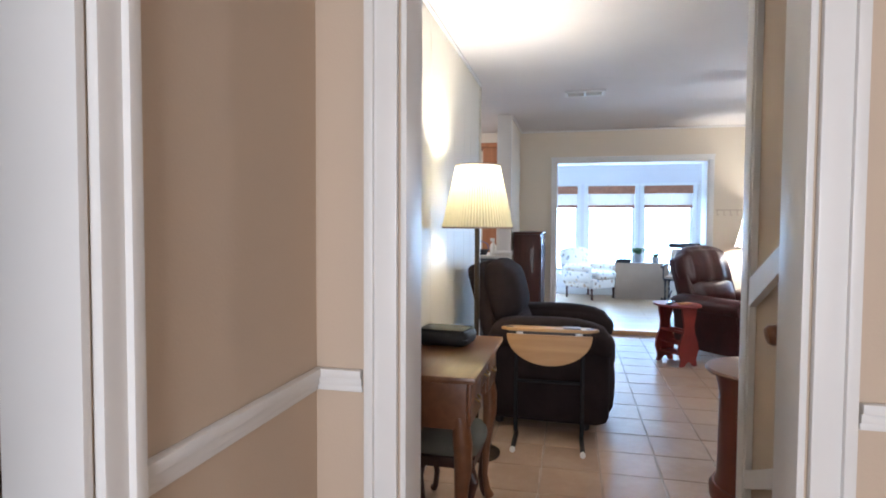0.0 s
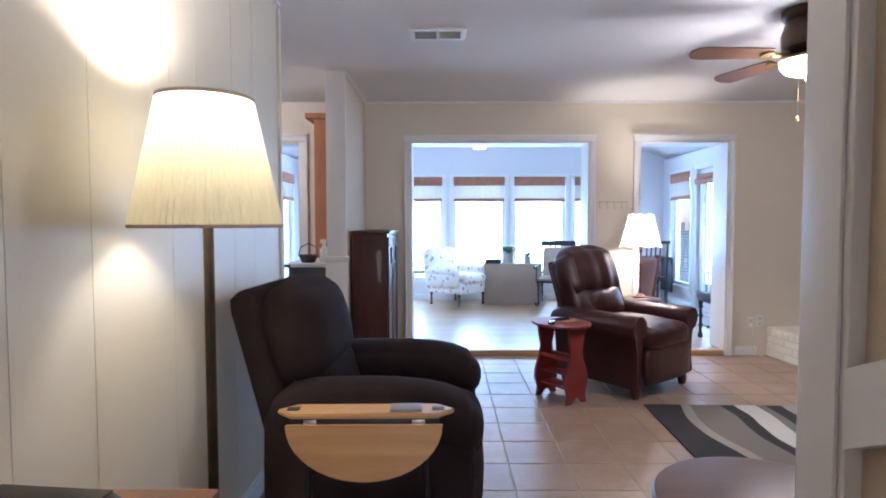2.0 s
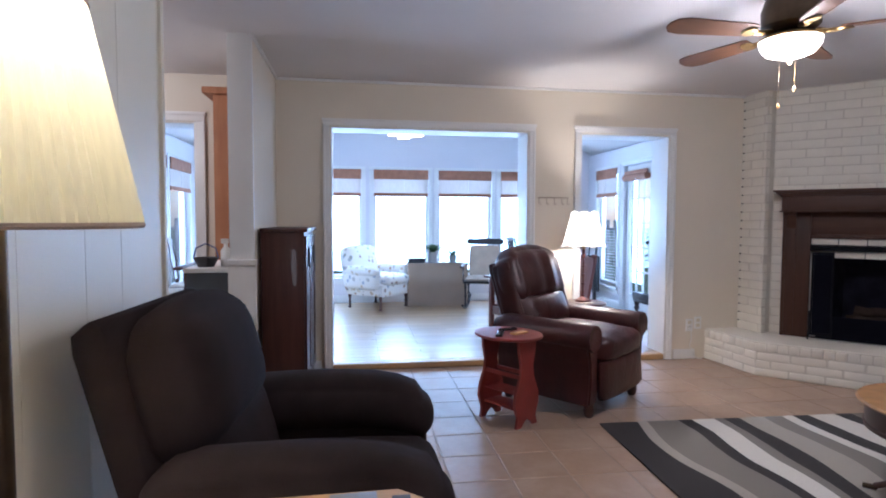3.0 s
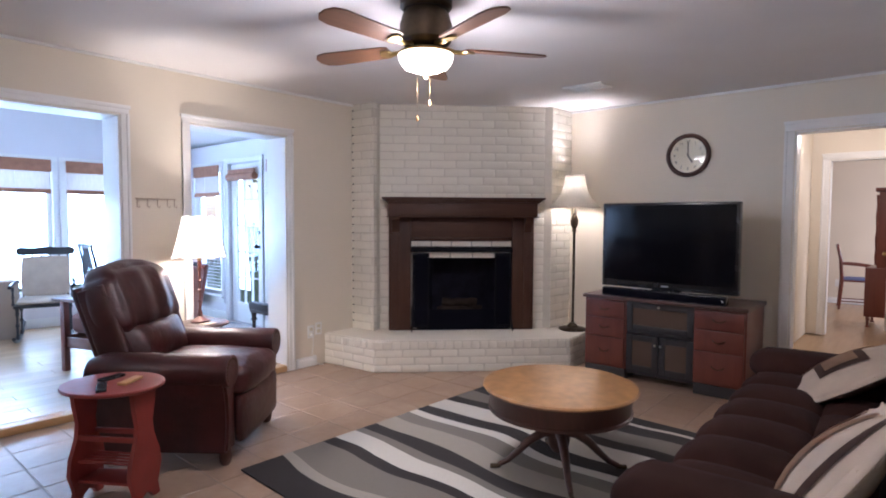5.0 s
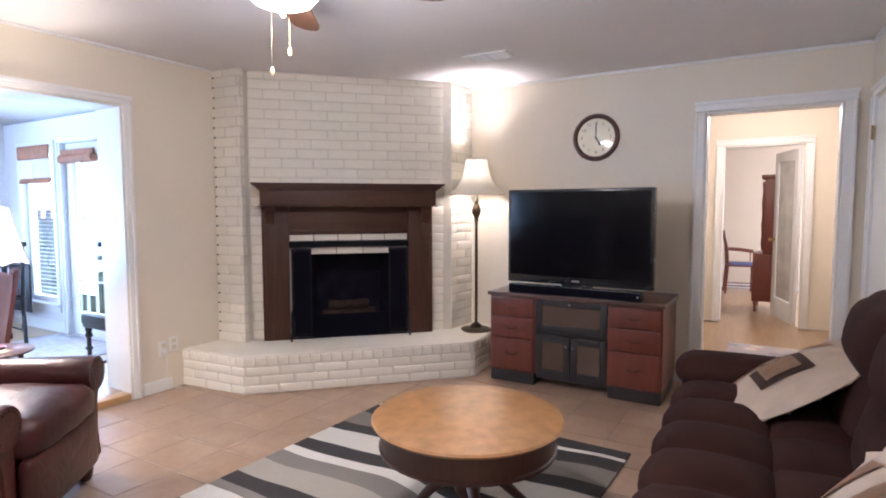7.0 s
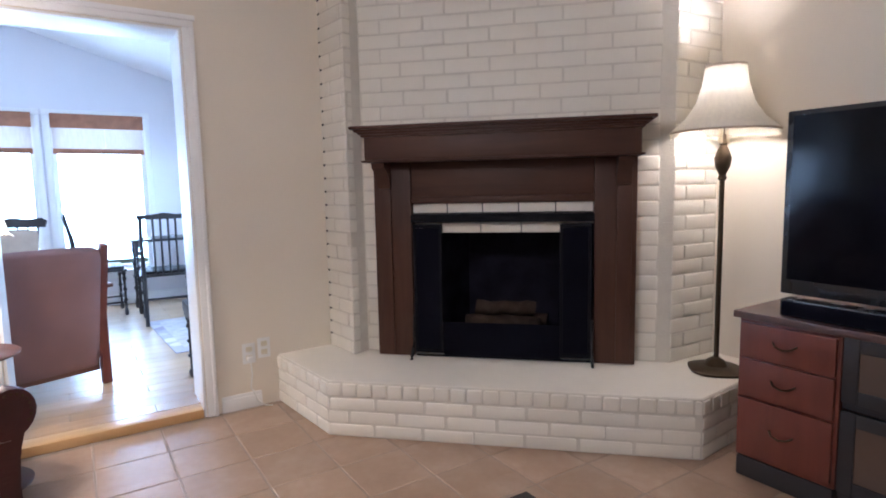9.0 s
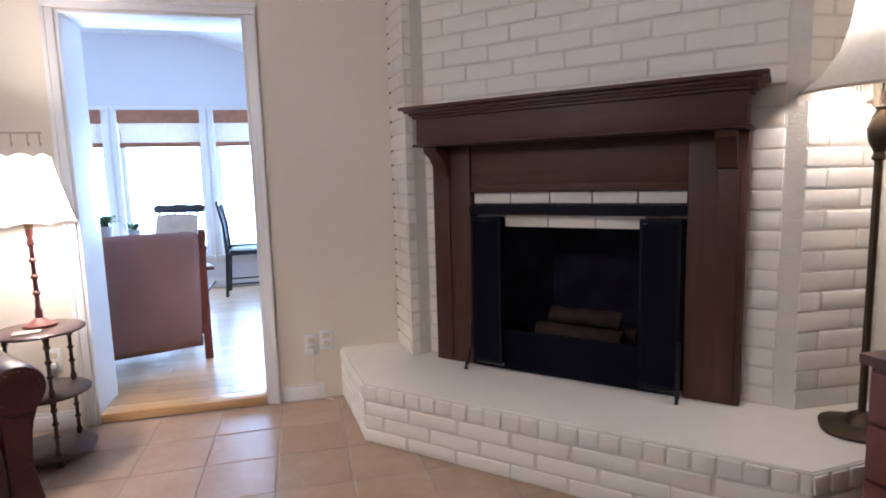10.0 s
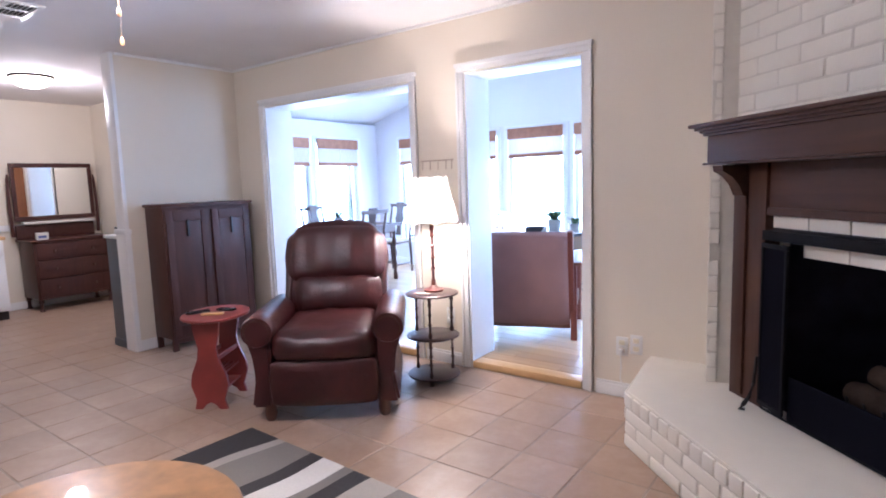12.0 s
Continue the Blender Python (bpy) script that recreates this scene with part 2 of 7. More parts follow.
ROSE = plain("rose_brown_upholstery", (0.22, 0.115, 0.10), 0.85, var=0.08, scale=5, bump=0.3, bscale=200)
BRONZE = plain("antique_bronze", (0.075, 0.053, 0.033), 0.42, 0.8, var=0.2, scale=20, bump=0.1)
BRASS = plain("aged_brass", (0.42, 0.29, 0.12), 0.32, 0.95, var=0.12, scale=20, bump=0.05)
IRON = plain("black_iron", (0.018, 0.018, 0.02), 0.55, 0.6, var=0.2, bump=0.2)
STEELB = plain("blackened_steel", (0.0045, 0.0045, 0.007), 0.7, var=0.2, bump=0.1, spec=0.15)
STEEL = plain("brushed_nickel", (0.50, 0.49, 0.47), 0.3, 1.0, var=0.06, bump=0.05)
# soot of the firebox; also colours the boxes that imitate shaded joints
SOOT_AND_GAP = plain("firebox_soot_and_gap_shade", (0.017, 0.016, 0.026), 0.95, var=0.4, scale=7, bump=0.4, spec=0.05)
LOGS = plain("charred_log_bark", (0.048, 0.034, 0.027), 0.95, var=0.4, scale=14, bump=0.8, bscale=40, spec=0.1)
MESHM = plain("black_screen_mesh", (0.005, 0.005, 0.0095), 0.9, 0.0, var=0.2, bump=0.2, bscale=500, spec=0.05)
SCREEN = plain("black_tv_glass", (0.004, 0.004, 0.006), 0.10, var=0.05, bump=0, spec=0.2)
GLOSSB = plain("gloss_black_plastic", (0.010, 0.010, 0.012), 0.25, var=0.1, bump=0.03)
BLACKL = plain("black_leatherette", (0.012, 0.012, 0.014), 0.58, var=0.2, bump=0.3, bscale=150)
WHITEP = plain("white_plastic", (0.78, 0.77, 0.74), 0.4, var=0.03, bump=0)
IVORYP = plain("ivory_dial_paper", (0.66, 0.60, 0.46), 0.5, var=0.05, bump=0.02)
MIRROR = plain("mirror_silver", (0.86, 0.88, 0.88), 0.02, 1.0, var=0.0, bump=0)
MIRROR.node_tree.nodes["Principled BSDF"].inputs["Roughness"].default_value = 0.01
for _l in list(MIRROR.node_tree.nodes["Principled BSDF"].inputs["Roughness"].links):
    MIRROR.node_tree.links.remove(_l)
for _m in (WALNUT, WALNUTZ, OLDW):
    _m.node_tree.nodes["Principled BSDF"].inputs["Specular IOR Level"].default_value = 0.25
GLASS = pane_glass("clear_window_glass")
SHADE1 = shade_cloth("pleated_cream_shade", (0.88, 0.83, 0.60), 0.13)
SHADE2 = shade_cloth("white_scalloped_shade", (0.95, 0.91, 0.83), 0.17)
SHADE3 = shade_cloth("ivory_bell_shade", (0.78, 0.71, 0.58), 0.04)
WEAVE = shade_cloth("woven_bamboo", (0.62, 0.56, 0.52), 0.5)
BAMBOO = plain("reddish_bamboo", (0.34, 0.15, 0.085), 0.7, var=0.2, scale=12, bump=0.4, bscale=140)
RUG = rug_mat()
RUG2 = print_mat("faded_persian_wool", (0.40, 0.38, 0.42), [(0.25, 0.22, 0.32), (0.55, 0.45, 0.42), (0.2, 0.25, 0.33), (0.6, 0.55, 0.5)], 7, 0.5)
FLORAL = print_mat("cream_botanical_print", (0.78, 0.74, 0.68), [(0.30, 0.34, 0.32), (0.45, 0.30, 0.22), (0.62, 0.50, 0.34), (0.38, 0.42, 0.48)], 11, 0.33)
PILLOW = plain("oatmeal_pillow_linen", (0.47, 0.37, 0.285), 0.95, var=0.1, scale=8, bump=0.4, bscale=180)
PILLOWB = plain("tan_pillow_band", (0.42, 0.26, 0.165), 0.9, var=0.15, scale=10, bump=0.4, bscale=180)
PILLOWD = plain("brown_pillow_patch", (0.10, 0.055, 0.04), 0.9, var=0.15, scale=10, bump=0.4, bscale=180)
KRAFT = plain("brown_kraft_board", (0.36, 0.27, 0.20), 0.8, var=0.06, scale=4, bump=0.15)
LEAF = plain("green_leaf", (0.06, 0.13, 0.045), 0.5, var=0.4, scale=30, bump=0.2)
POT = plain("glazed_grey_pot", (0.36, 0.36, 0.36), 0.35, var=0.1, bump=0.1)
BLUEC = plain("blue_seat_cloth", (0.12, 0.15, 0.30), 0.9, var=0.15, bump=0.3)
GRASS = plain("lawn_grass", (0.08, 0.12, 0.04), 0.95, var=0.35, scale=0.6, bump=0.6, bscale=8)
FENCE = plain("weathered_fence_board", (0.30, 0.25, 0.20), 0.9, var=0.2, scale=3, bump=0.4)
BARK = plain("tree_bark", (0.12, 0.085, 0.06), 0.95, var=0.3, scale=6, bump=0.8, bscale=20)
GLOBE = glow("lit_opal_glass", (1.0, 0.88, 0.70), 9.0)
BULB = glow("lit_bulb", (1.0, 0.82, 0.58), 25.0)
GREYCARD = plain("grey_card", (0.22, 0.22, 0.24), 0.5, bump=0)
PAPER = plain("white_paper", (0.72, 0.70, 0.66), 0.8, var=0.04, bump=0)


# ---- mesh tools ----
def box(bm, x0, y0, z0, x1, y1, z1, bev=0.0, m=None, seg=2):
    r = bmesh.ops.create_cube(bm, size=1)
    vs = r["verts"]
    for v in vs:
        v.co = Vector((x0 + (v.co.x + 0.5) * (x1 - x0), y0 + (v.co.y + 0.5) * (y1 - y0), z0 + (v.co.z + 0.5) * (z1 - z0)))
    if bev:
        es = list({e for v in vs for e in v.link_edges})
        r2 = bmesh.ops.bevel(bm, geom=es, offset=bev, segments=seg, profile=0.6, affect="EDGES")
        vs = list({v for f in r2["faces"] for v in f.verts} | {v for v in vs if v.is_valid})
    if m is not None:
        bmesh.ops.transform(bm, matrix=m, verts=vs)
    return bm


def rings(bm, rows, cap=True, closed=True):
    """Skin rows of points, each a list of the same length."""
    vv = [[bm.verts.new(p) for p in row] for row in rows]
    k = len(vv[0])
    for a, b in zip(vv, vv[1:]):
        for i in range(k if closed else k - 1):
            j = (i + 1) % k
            bm.faces.new((a[i], a[j], b[j], b[i]))
    if cap and closed:
        bm.faces.new(list(reversed(vv[0])))
        bm.faces.new(vv[-1])
    return bm


def lathe(bm, profile, seg=24, at=(0, 0, 0), cap=True, sx=1.0, sy=1.0, wave=0.0, lobes=0, scallop=0.0):
    rows = []
    for i, (r, z) in enumerate(profile):
        row = []
        for s in range(seg):
            a = 2 * math.pi * s / seg
            rr = r * (1 + wave * math.cos(lobes * a))
            dz = scallop * abs(math.sin(lobes * a / 2)) if scallop and i in (0, len(profile) - 1) else 0
            row.append((at[0] + rr * sx * math.cos(a), at[1] + rr * sy * math.sin(a), at[2] + z + dz))
        rows.append(row)
    return rings(bm, rows, cap)


def tube(bm, pts, r, seg=8, r2=None):
    pts = [Vector(p) for p in pts]
    rows = []
    up = Vector((0.12, 0.31, 0.94)).normalized()
    for i, p in enumerate(pts):
        d = (pts[min(i + 1, len(pts) - 1)] - pts[max(i - 1, 0)]).normalized()
        s = d.cross(up).normalized()
        w = s.cross(d)
        k = i / max(1, len(pts) - 1)
        rr = r[i] if isinstance(r, (list, tuple)) else (r if r2 is None else r + (r2 - r) * k)
        rows.append([p + (s * math.cos(2 * math.pi * j / seg) + w * math.sin(2 * math.pi * j / seg)) * rr for j in range(seg)])
    return rings(bm, rows)


def prism(bm, poly, a0, a1, plane="xy"):
    """A polygon drawn in a plane and drawn out along the third axis from a0 to a1."""
    def at(p, a):
        return {"xy": (p[0], p[1], a), "xz": (p[0], a, p[1]), "yz": (a, p[0], p[1])}[plane]
    lo, hi = [bm.verts.new(at(p, a0)) for p in poly], [bm.verts.new(at(p, a1)) for p in poly]
    n = len(poly)
    fs = [bm.faces.new(list(reversed(lo))), bm.faces.new(hi)]
    for i in range(n):
        fs.append(bm.faces.new((lo[i], lo[(i + 1) % n], hi[(i + 1) % n], hi[i])))
    bmesh.ops.recalc_face_normals(bm, faces=fs)
    return bm


def soft(bm, c, s, r=0.06, n=7, puff=0.0, m=None, tuft=None):
    """A stuffed cushion: a rounded box of half sizes s, swelling by puff in the middle of its faces."""
    s = Vector(s)
    inner = Vector([max(0.001, a - r) for a in s])
    seen = {}
    made = []

    def point(p):
        key = tuple(round(a, 4) for a in p)
        if key not in seen:
            q = Vector([a * b for a, b in zip(p, s)])
            core = Vector([max(-i, min(i, a)) for a, i in zip(q, inner)])
            d = q - core
            q = core + d.normalized() * r if d.length > 1e-6 else q
            k = [1 - a * a for a in p]
            for ax in range(3):
                o = [k[j] for j in range(3) if j != ax]
                q[ax] += puff * p[ax] * max(0, o[0]) * max(0, o[1])
            if tuft:
                q += Vector(tuft(p))
            q = q + Vector(c)
            if m is not None:
                q = m @ q
            v = bm.verts.new(q)
            seen[key] = v
            made.append(v)
        return seen[key]
    g = [math.sin((2 * i / n - 1) * math.pi / 2) * 0.55 + (2 * i / n - 1) * 0.45 for i in range(n + 1)]
    for ax in range(3):
        for sg in (-1, 1):
            for i in range(n):
                for j in range(n):
                    q = []
                    for a, b in ((i, j), (i + 1, j), (i + 1, j + 1), (i, j + 1)):
                        p = [0, 0, 0]
                        p[ax], p[(ax + 1) % 3], p[(ax + 2) % 3] = sg, g[a], g[b]
                        q.append(point(p))
                    bm.faces.new(q if sg > 0 else list(reversed(q)))
    return bm


def turned(bm, x, y, z0, z1, r, beads=3, seg=12):
    """A turned leg or post with beads along it."""
    h = z1 - z0
    prof = [(r * 0.7, 0), (r, 0.03 * h), (r, 0.10 * h)]
    for i in range(beads):
        a = 0.14 + 0.72 * i / beads
        b = 0.72 / beads
        prof += [(r * 0.62, (a + 0.03 * b) * h), (r * 0.62, (a + 0.72 * b) * h), (r * 1.05, (a + 0.82 * b) * h), (r * 1.05, (a + 0.93 * b) * h)]
    prof += [(r * 0.7, 0.9 * h), (r, 0.94 * h), (r, h)]
    return lathe(bm, prof, seg, (x, y, z0))


def mesh_object(name, bm, material, smooth=True):
    me = bpy.data.meshes.new(name)
    bm.normal_update()
    bm.to_mesh(me)
    bm.free()
    if material:
        me.materials.append(material)
    if smooth:
        me.shade_smooth()
        me.set_sharp_from_angle(angle=radians(38))
    return new(name, me)


def part(name, bm, material, parent, label="", smooth=True):
    ob = mesh_object(name, bm, material, smooth)
    ob.parent = parent
    if label:
        tagged(ob, label)
    return ob


def thing(name, m, label, category, group=""):
    ob = new(name)
    ob.matrix_world = m
    return tagged(ob, label, category, group)


def setting(name, bm, material, label, category, smooth=False):
    ob = mesh_object(name, bm, material, smooth)
    return tagged(ob, label, category, kind="structure")


def B():
    return bmesh.new()


def bx(*a, **k):
    return box(bmesh.new(), *a, **k)


def piece(name, me, m, parent):
    ob = new(name, me)
    ob.parent = parent
    ob.matrix_basis = m
    return ob


def wall_mesh(axis, p0, p1, a0, a1, z0, z1, holes=()):
    """A wall between p0 and p1 across its thickness and a0 to a1 along it, with openings (b0, b1, h0, h1) right through."""
    bm = B()
    us = sorted({a0, a1, *[h[0] for h in holes], *[h[1] for h in holes]})
    zs = sorted({z0, z1, *[h[2] for h in holes], *[h[3] for h in holes]})
    us, zs = [u for u in us if a0 <= u <= a1], [z for z in zs if z0 <= z <= z1]

    def solid(i, j):
        if not (0 <= i < len(us) - 1 and 0 <= j < len(zs) - 1):
            return False
        u, z = (us[i] + us[i + 1]) / 2, (zs[j] + zs[j + 1]) / 2
        return not any(h[0] < u < h[1] and h[2] < z < h[3] for h in holes)

    seen = {}

    def vert(p, u, z):
        co = (u, p, z) if axis == "x" else (p, u, z)
        if co not in seen:
            seen[co] = bm.verts.new(co)
        return seen[co]
    for i in range(len(us) - 1):
        for j in range(len(zs) - 1):
            if not solid(i, j):
                continue
            u, v, a, b = us[i], us[i + 1], zs[j], zs[j + 1]
            for p in (p0, p1):
                bm.faces.new([vert(p, *q) for q in ((u, a), (v, a), (v, b), (u, b))])
            for di, dj, q in ((-1, 0, ((u, a), (u, b))), (1, 0, ((v, a), (v, b))), (0, -1, ((u, a), (v, a))), (0, 1, ((u, b), (v, b)))):
                if not solid(i + di, j + dj):
                    bm.faces.new([vert(p0, *q[0]), vert(p0, *q[1]), vert(p1, *q[1]), vert(p1, *q[0])])
    bmesh.ops.recalc_face_normals(bm, faces=bm.faces)
    return bm


def casing(name, axis, face, out, a0, a1, z1, w=0.075, z0=0.0, d=0.018, label="white painted door casing with stepped edge"):
    """Door trim on a wall face: two legs and a head, stepped. out: +1 or -1, the way it stands proud."""
    bm = B()
    def bar(u0, u1, h0, h1, dd):
        p0, p1 = sorted((face, face + out * dd))
        if axis == "x":
            box(bm, u0, p0, h0, u1, p1, h1, 0.004)
        else:
            box(bm, p0, u0, h0, p1, u1, h1, 0.004)
    for u0, u1 in ((a0 - w, a0 - 0.004), (a1 + 0.004, a1 + w)):
        bar(u0, u1, z0, z1 + 0.004, d)
        c = u0 if u0 < a0 else u1
        bar(min(c, c + (0.02 if u0 < a0 else -0.02)), max(c, c + (0.02 if u0 < a0 else -0.02)), z0, z1 + 0.004, d + 0.010)
    bar(a0 - w, a1 + w, z1 + 0.005, z1 + w, d)
    bar(a0 - w - 0.008, a1 + w + 0.008, z1 + w - 0.022, z1 + w + 0.004, d + 0.012)
    return setting(name, bm, TRIM, label, "door casing", smooth=True)


def baseboard(name, axis, face, out, spans, h=0.09, z0=0.0):
    bm = B()
    for u0, u1 in spans:
        p0, p1 = sorted((face, face + out * 0.014))
        q0, q1 = sorted((face, face + out * 0.008))
        if axis == "x":
            box(bm, u0, p0, z0, u1, p1, z0 + h * 0.8, 0.003)
            box(bm, u0, q0, z0 + h * 0.8, u1, q1, z0 + h, 0.002)
        else:
            box(bm, p0, u0, z0, p1, u1, z0 + h * 0.8, 0.003)
            box(bm, q0, u0, z0 + h * 0.8, q1, u1, z0 + h, 0.002)
    return setting(name, bm, TRIM, "white painted baseboard along the wall", "baseboard", smooth=True)

# ---- the large structure ----
H = 2.44          # ceiling
SF = 0.05         # sunroom floor
NW, EW, SW = 7.58, 5.55, 3.13   # living room walls: north, east, south
setting("ground", bx(-60, 12.5, -0.62, 60, 120, -0.5), GRASS, "green lawn beyond the sunroom windows", "ground")
setting("ground_side", bx(-60, -60, -0.66, 60, 12.5, -0.52), GRASS, "lawn around the house", "ground")

setting("wall_north", wall_mesh("x", NW, NW + 0.27, -3.60, 5.70, 0, H + 0.06,
        [(0.11, 1.82, -1, 2.06), (2.30, 3.15, -1, 2.06), (-1.85, -0.95, -1, 2.06)]), BEIGE, "beige painted wall with three cased openings", "wall")
setting("wall_east", wall_mesh("y", EW, EW + 0.15, 2.9, NW, 0, H + 0.06, [(3.32, 4.16, -1, 2.06)]), BEIGE, "beige painted wall with a cased opening", "wall")
setting("wall_south", wall_mesh("x", SW - 0.15, SW, 0.99, EW, 0, H + 0.06), BEIGE, "off-white painted wall behind the sofa", "wall")
setting("wall_stair", wall_mesh("y", 0.985, 1.10, 1.75, 2.86, 0, H + 0.06), TAN, "tan painted wall beside the stairs", "wall")
setting("wall_entry", wall_mesh("x", 1.64, 1.75, -0.56, 2.4, 0, H + 0.06, [(-0.015, 0.712, -1, 2.06)]), TAN, "tan painted wall with a cased opening", "wall")
setting("wall_entry_side", wall_mesh("y", -0.302, -0.197, -1.5, 1.64, 0, H + 0.06, [(0.30, 1.075, -1, 2.06)]), TAN, "tan painted entry wall with a doorway", "wall")
setting("wall_entry_right", wall_mesh("y", 2.4, 2.55, -1.5, 1.75, 0, H + 0.06), TAN, "plain tan wall closing the entry", "wall")
# its opening is added out of view for the entry's fill lamp
setting("wall_entry_back", wall_mesh("x", -1.6, -1.5, -0.285, 2.55, 0, H + 0.06, [(-0.1, 1.0, 0.6, 2.2)]), TAN, "plain tan wall closing the entry", "wall")
setting("wall_study", wall_mesh("y", -2.6, -2.45, -1.5, 3.4, 0, H + 0.06), TAN, "plain tan wall of the side room", "wall")
setting("wall_study_far", wall_mesh("x", 1.64, 1.75, -2.6, -0.56, 0, H + 0.06), TAN, "plain tan wall of the side room", "wall")
setting("wall_study_back", wall_mesh("x", -1.6, -1.5, -2.6, -0.285, 0, H + 0.06), TAN, "plain tan wall of the side room", "wall")
setting("wall_panelled", wall_mesh("y", -0.56, -0.44, 1.75, 5.16, 0, H + 0.06), CREAM, "cream painted wood panelling with vertical grooves", "wall")
setting("wall_wing", wall_mesh("y", -0.455, -0.325, 6.48, NW, 0, H + 0.06), BEIGE, "short beige wing wall", "wall")
setting("wall_dining_west", wall_mesh("y", -3.60, -3.45, 3.4, NW, 0, H + 0.06), BEIGE, "cream dining room wall with a chair rail", "wall")
setting("wall_dining_south", wall_mesh("x", 3.25, 3.4, -3.60, -0.56, 0, H + 0.06), BEIGE, "plain cream wall closing the dining room", "wall")
setting("ceiling", wall_mesh("x", -1.6, NW + 0.27, -3.6, EW + 0.15, H, H + 0.12), CEIL, "white textured ceiling", "ceiling")

# hall and far bedroom beyond the east opening
setting("wall_hall_north", wall_mesh("x", 4.42, 4.54, EW + 0.15, 8.30, 0, H + 0.06), BEIGE, "cream hall wall", "wall")
setting("wall_hall_south", wall_mesh("x", 3.0, 3.14, EW + 0.15, 8.30, 0, H + 0.06), BEIGE, "cream hall wall", "wall")
setting("wall_bedroom", wall_mesh("y", 8.30, 8.42, 1.2, 6.6, 0, H + 0.06, [(3.42, 4.24, -1, 2.06)]), BEIGE, "cream wall with a cased doorway", "wall")
setting("wall_bedroom_far", wall_mesh("y", 11.60, 11.72, 1.2, 6.6, 0, H + 0.06), BEIGE, "cream wall of the far room", "wall")
# the opening is added out of view to admit the far room's fill
setting("wall_bedroom_south", wall_mesh("x", 1.2, 1.35, 8.42, 11.6, 0, H + 0.06, [(9.3, 10.7, 0.8, 2.2)]), BEIGE, "cream wall of the far room with an unseen opening added for fill light", "wall")
setting("wall_bedroom_north", wall_mesh("x", 6.45, 6.6, 8.42, 11.6, 0, H + 0.06), BEIGE, "cream wall of the far room", "wall")
setting("ceiling_hall", bx(EW + 0.15, 1.2, H, 11.75, 6.6, H + 0.12), CEIL, "white textured hall ceiling", "ceiling")
# unseen fill lamp with no fixture, added to brighten the hall
lamp("hall_fill", "POINT", Matrix.Translation((7.0, 3.78, 2.30)), 36, (1.0, 0.90, 0.76), 0.12)

# sunroom with its vaulted ceiling
SX0, SX1, SY, EAVE, TOPZ = -1.88, 3.92, 11.20, 2.28, 2.80
WINX = [-1.39, -0.43, 0.565, 1.53, 2.49]
setting("wall_sunroom_north", wall_mesh("x", SY, SY + 0.14, SX0 - 0.14, SX1 + 0.14, 0, EAVE, [(x, x + 0.83, 0.42, 2.0) for x in WINX]), PALE, "pale painted wall with a row of tall windows", "wall")
g = prism(B(), [(SX0 - 0.14, EAVE), (SX1 + 0.14, EAVE), (2.35, TOPZ + 0.02), (-0.31, TOPZ + 0.02)], SY, SY + 0.14, "xz")
setting("gable_sunroom_north", g, PALE, "pale painted gable above the windows", "wall")
g = prism(B(), [(SX0 - 0.14, H + 0.061), (SX1 + 0.14, H + 0.061), (2.35, TOPZ + 0.1), (-0.31, TOPZ + 0.1)], NW + 0.12, NW + 0.27, "xz")
setting("gable_sunroom_south", g, PALE, "pale painted gable above the openings", "wall")
setting("wall_sunroom_lining", wall_mesh("x", NW + 0.272, NW + 0.285, SX0, SX1, 0, EAVE, [(0.11, 1.82, -1, 2.06), (2.30, 3.15, -1, 2.06), (-1.85, -0.95, -1, 2.06)]), PALE, "pale painted sunroom side of the wall", "wall")
setting("wall_sunroom_west", wall_mesh("y", SX0 - 0.14, SX0, NW + 0.27, SY, 0, EAVE, [(8.95, 9.77, 0.42, 2.0), (9.90, 10.74, 0.42, 2.0)]), PALE, "pale painted wall with two tall windows", "wall")
setting("wall_sunroom_east", wall_mesh("y", SX1, SX1 + 0.14, NW + 0.27, SY, 0, EAVE, [(9.25, 9.98, SF, 2.02), (10.18, 10.86, 0.35, 2.0), (8.42, 9.10, 0.35, 2.0)]), PALE, "pale painted wall with a glazed door and two windows", "wall")
g = B()
prism(g, [(SX0 - 0.14, EAVE), (-0.31, TOPZ), (2.35, TOPZ), (SX1 + 0.14, EAVE), (SX1 + 0.14, EAVE + 0.12), (2.35, TOPZ + 0.12), (-0.31, TOPZ + 0.12), (SX0 - 0.14, EAVE + 0.12)], NW + 0.27, SY + 0.14, "xz")
setting("ceiling_sunroom", g, CEIL, "white vaulted sunroom ceiling", "ceiling")

# door and opening trim
casing("trim_1", "x", NW, -1, 0.11, 1.82, 2.06, w=0.058)
casing("trim_2", "x", NW, -1, 2.30, 3.15, 2.06, w=0.058)
casing("trim_3", "x", NW, -1, -1.85, -0.95, 2.06)
casing("trim_4", "y", EW, -1, 3.32, 4.16, 2.06)
casing("trim_5", "y", 8.30, -1, 3.42, 4.24, 2.06)
casing("trim_6", "x", 1.64, -1, -0.015, 0.712, 2.06, w=0.07, d=0.016)
casing("trim_7", "x", 1.75, 1, -0.015, 0.712, 2.06, w=0.06)
casing("trim_8", "y", -0.197, 1, 0.30, 1.075, 2.06, w=0.058, d=0.016)


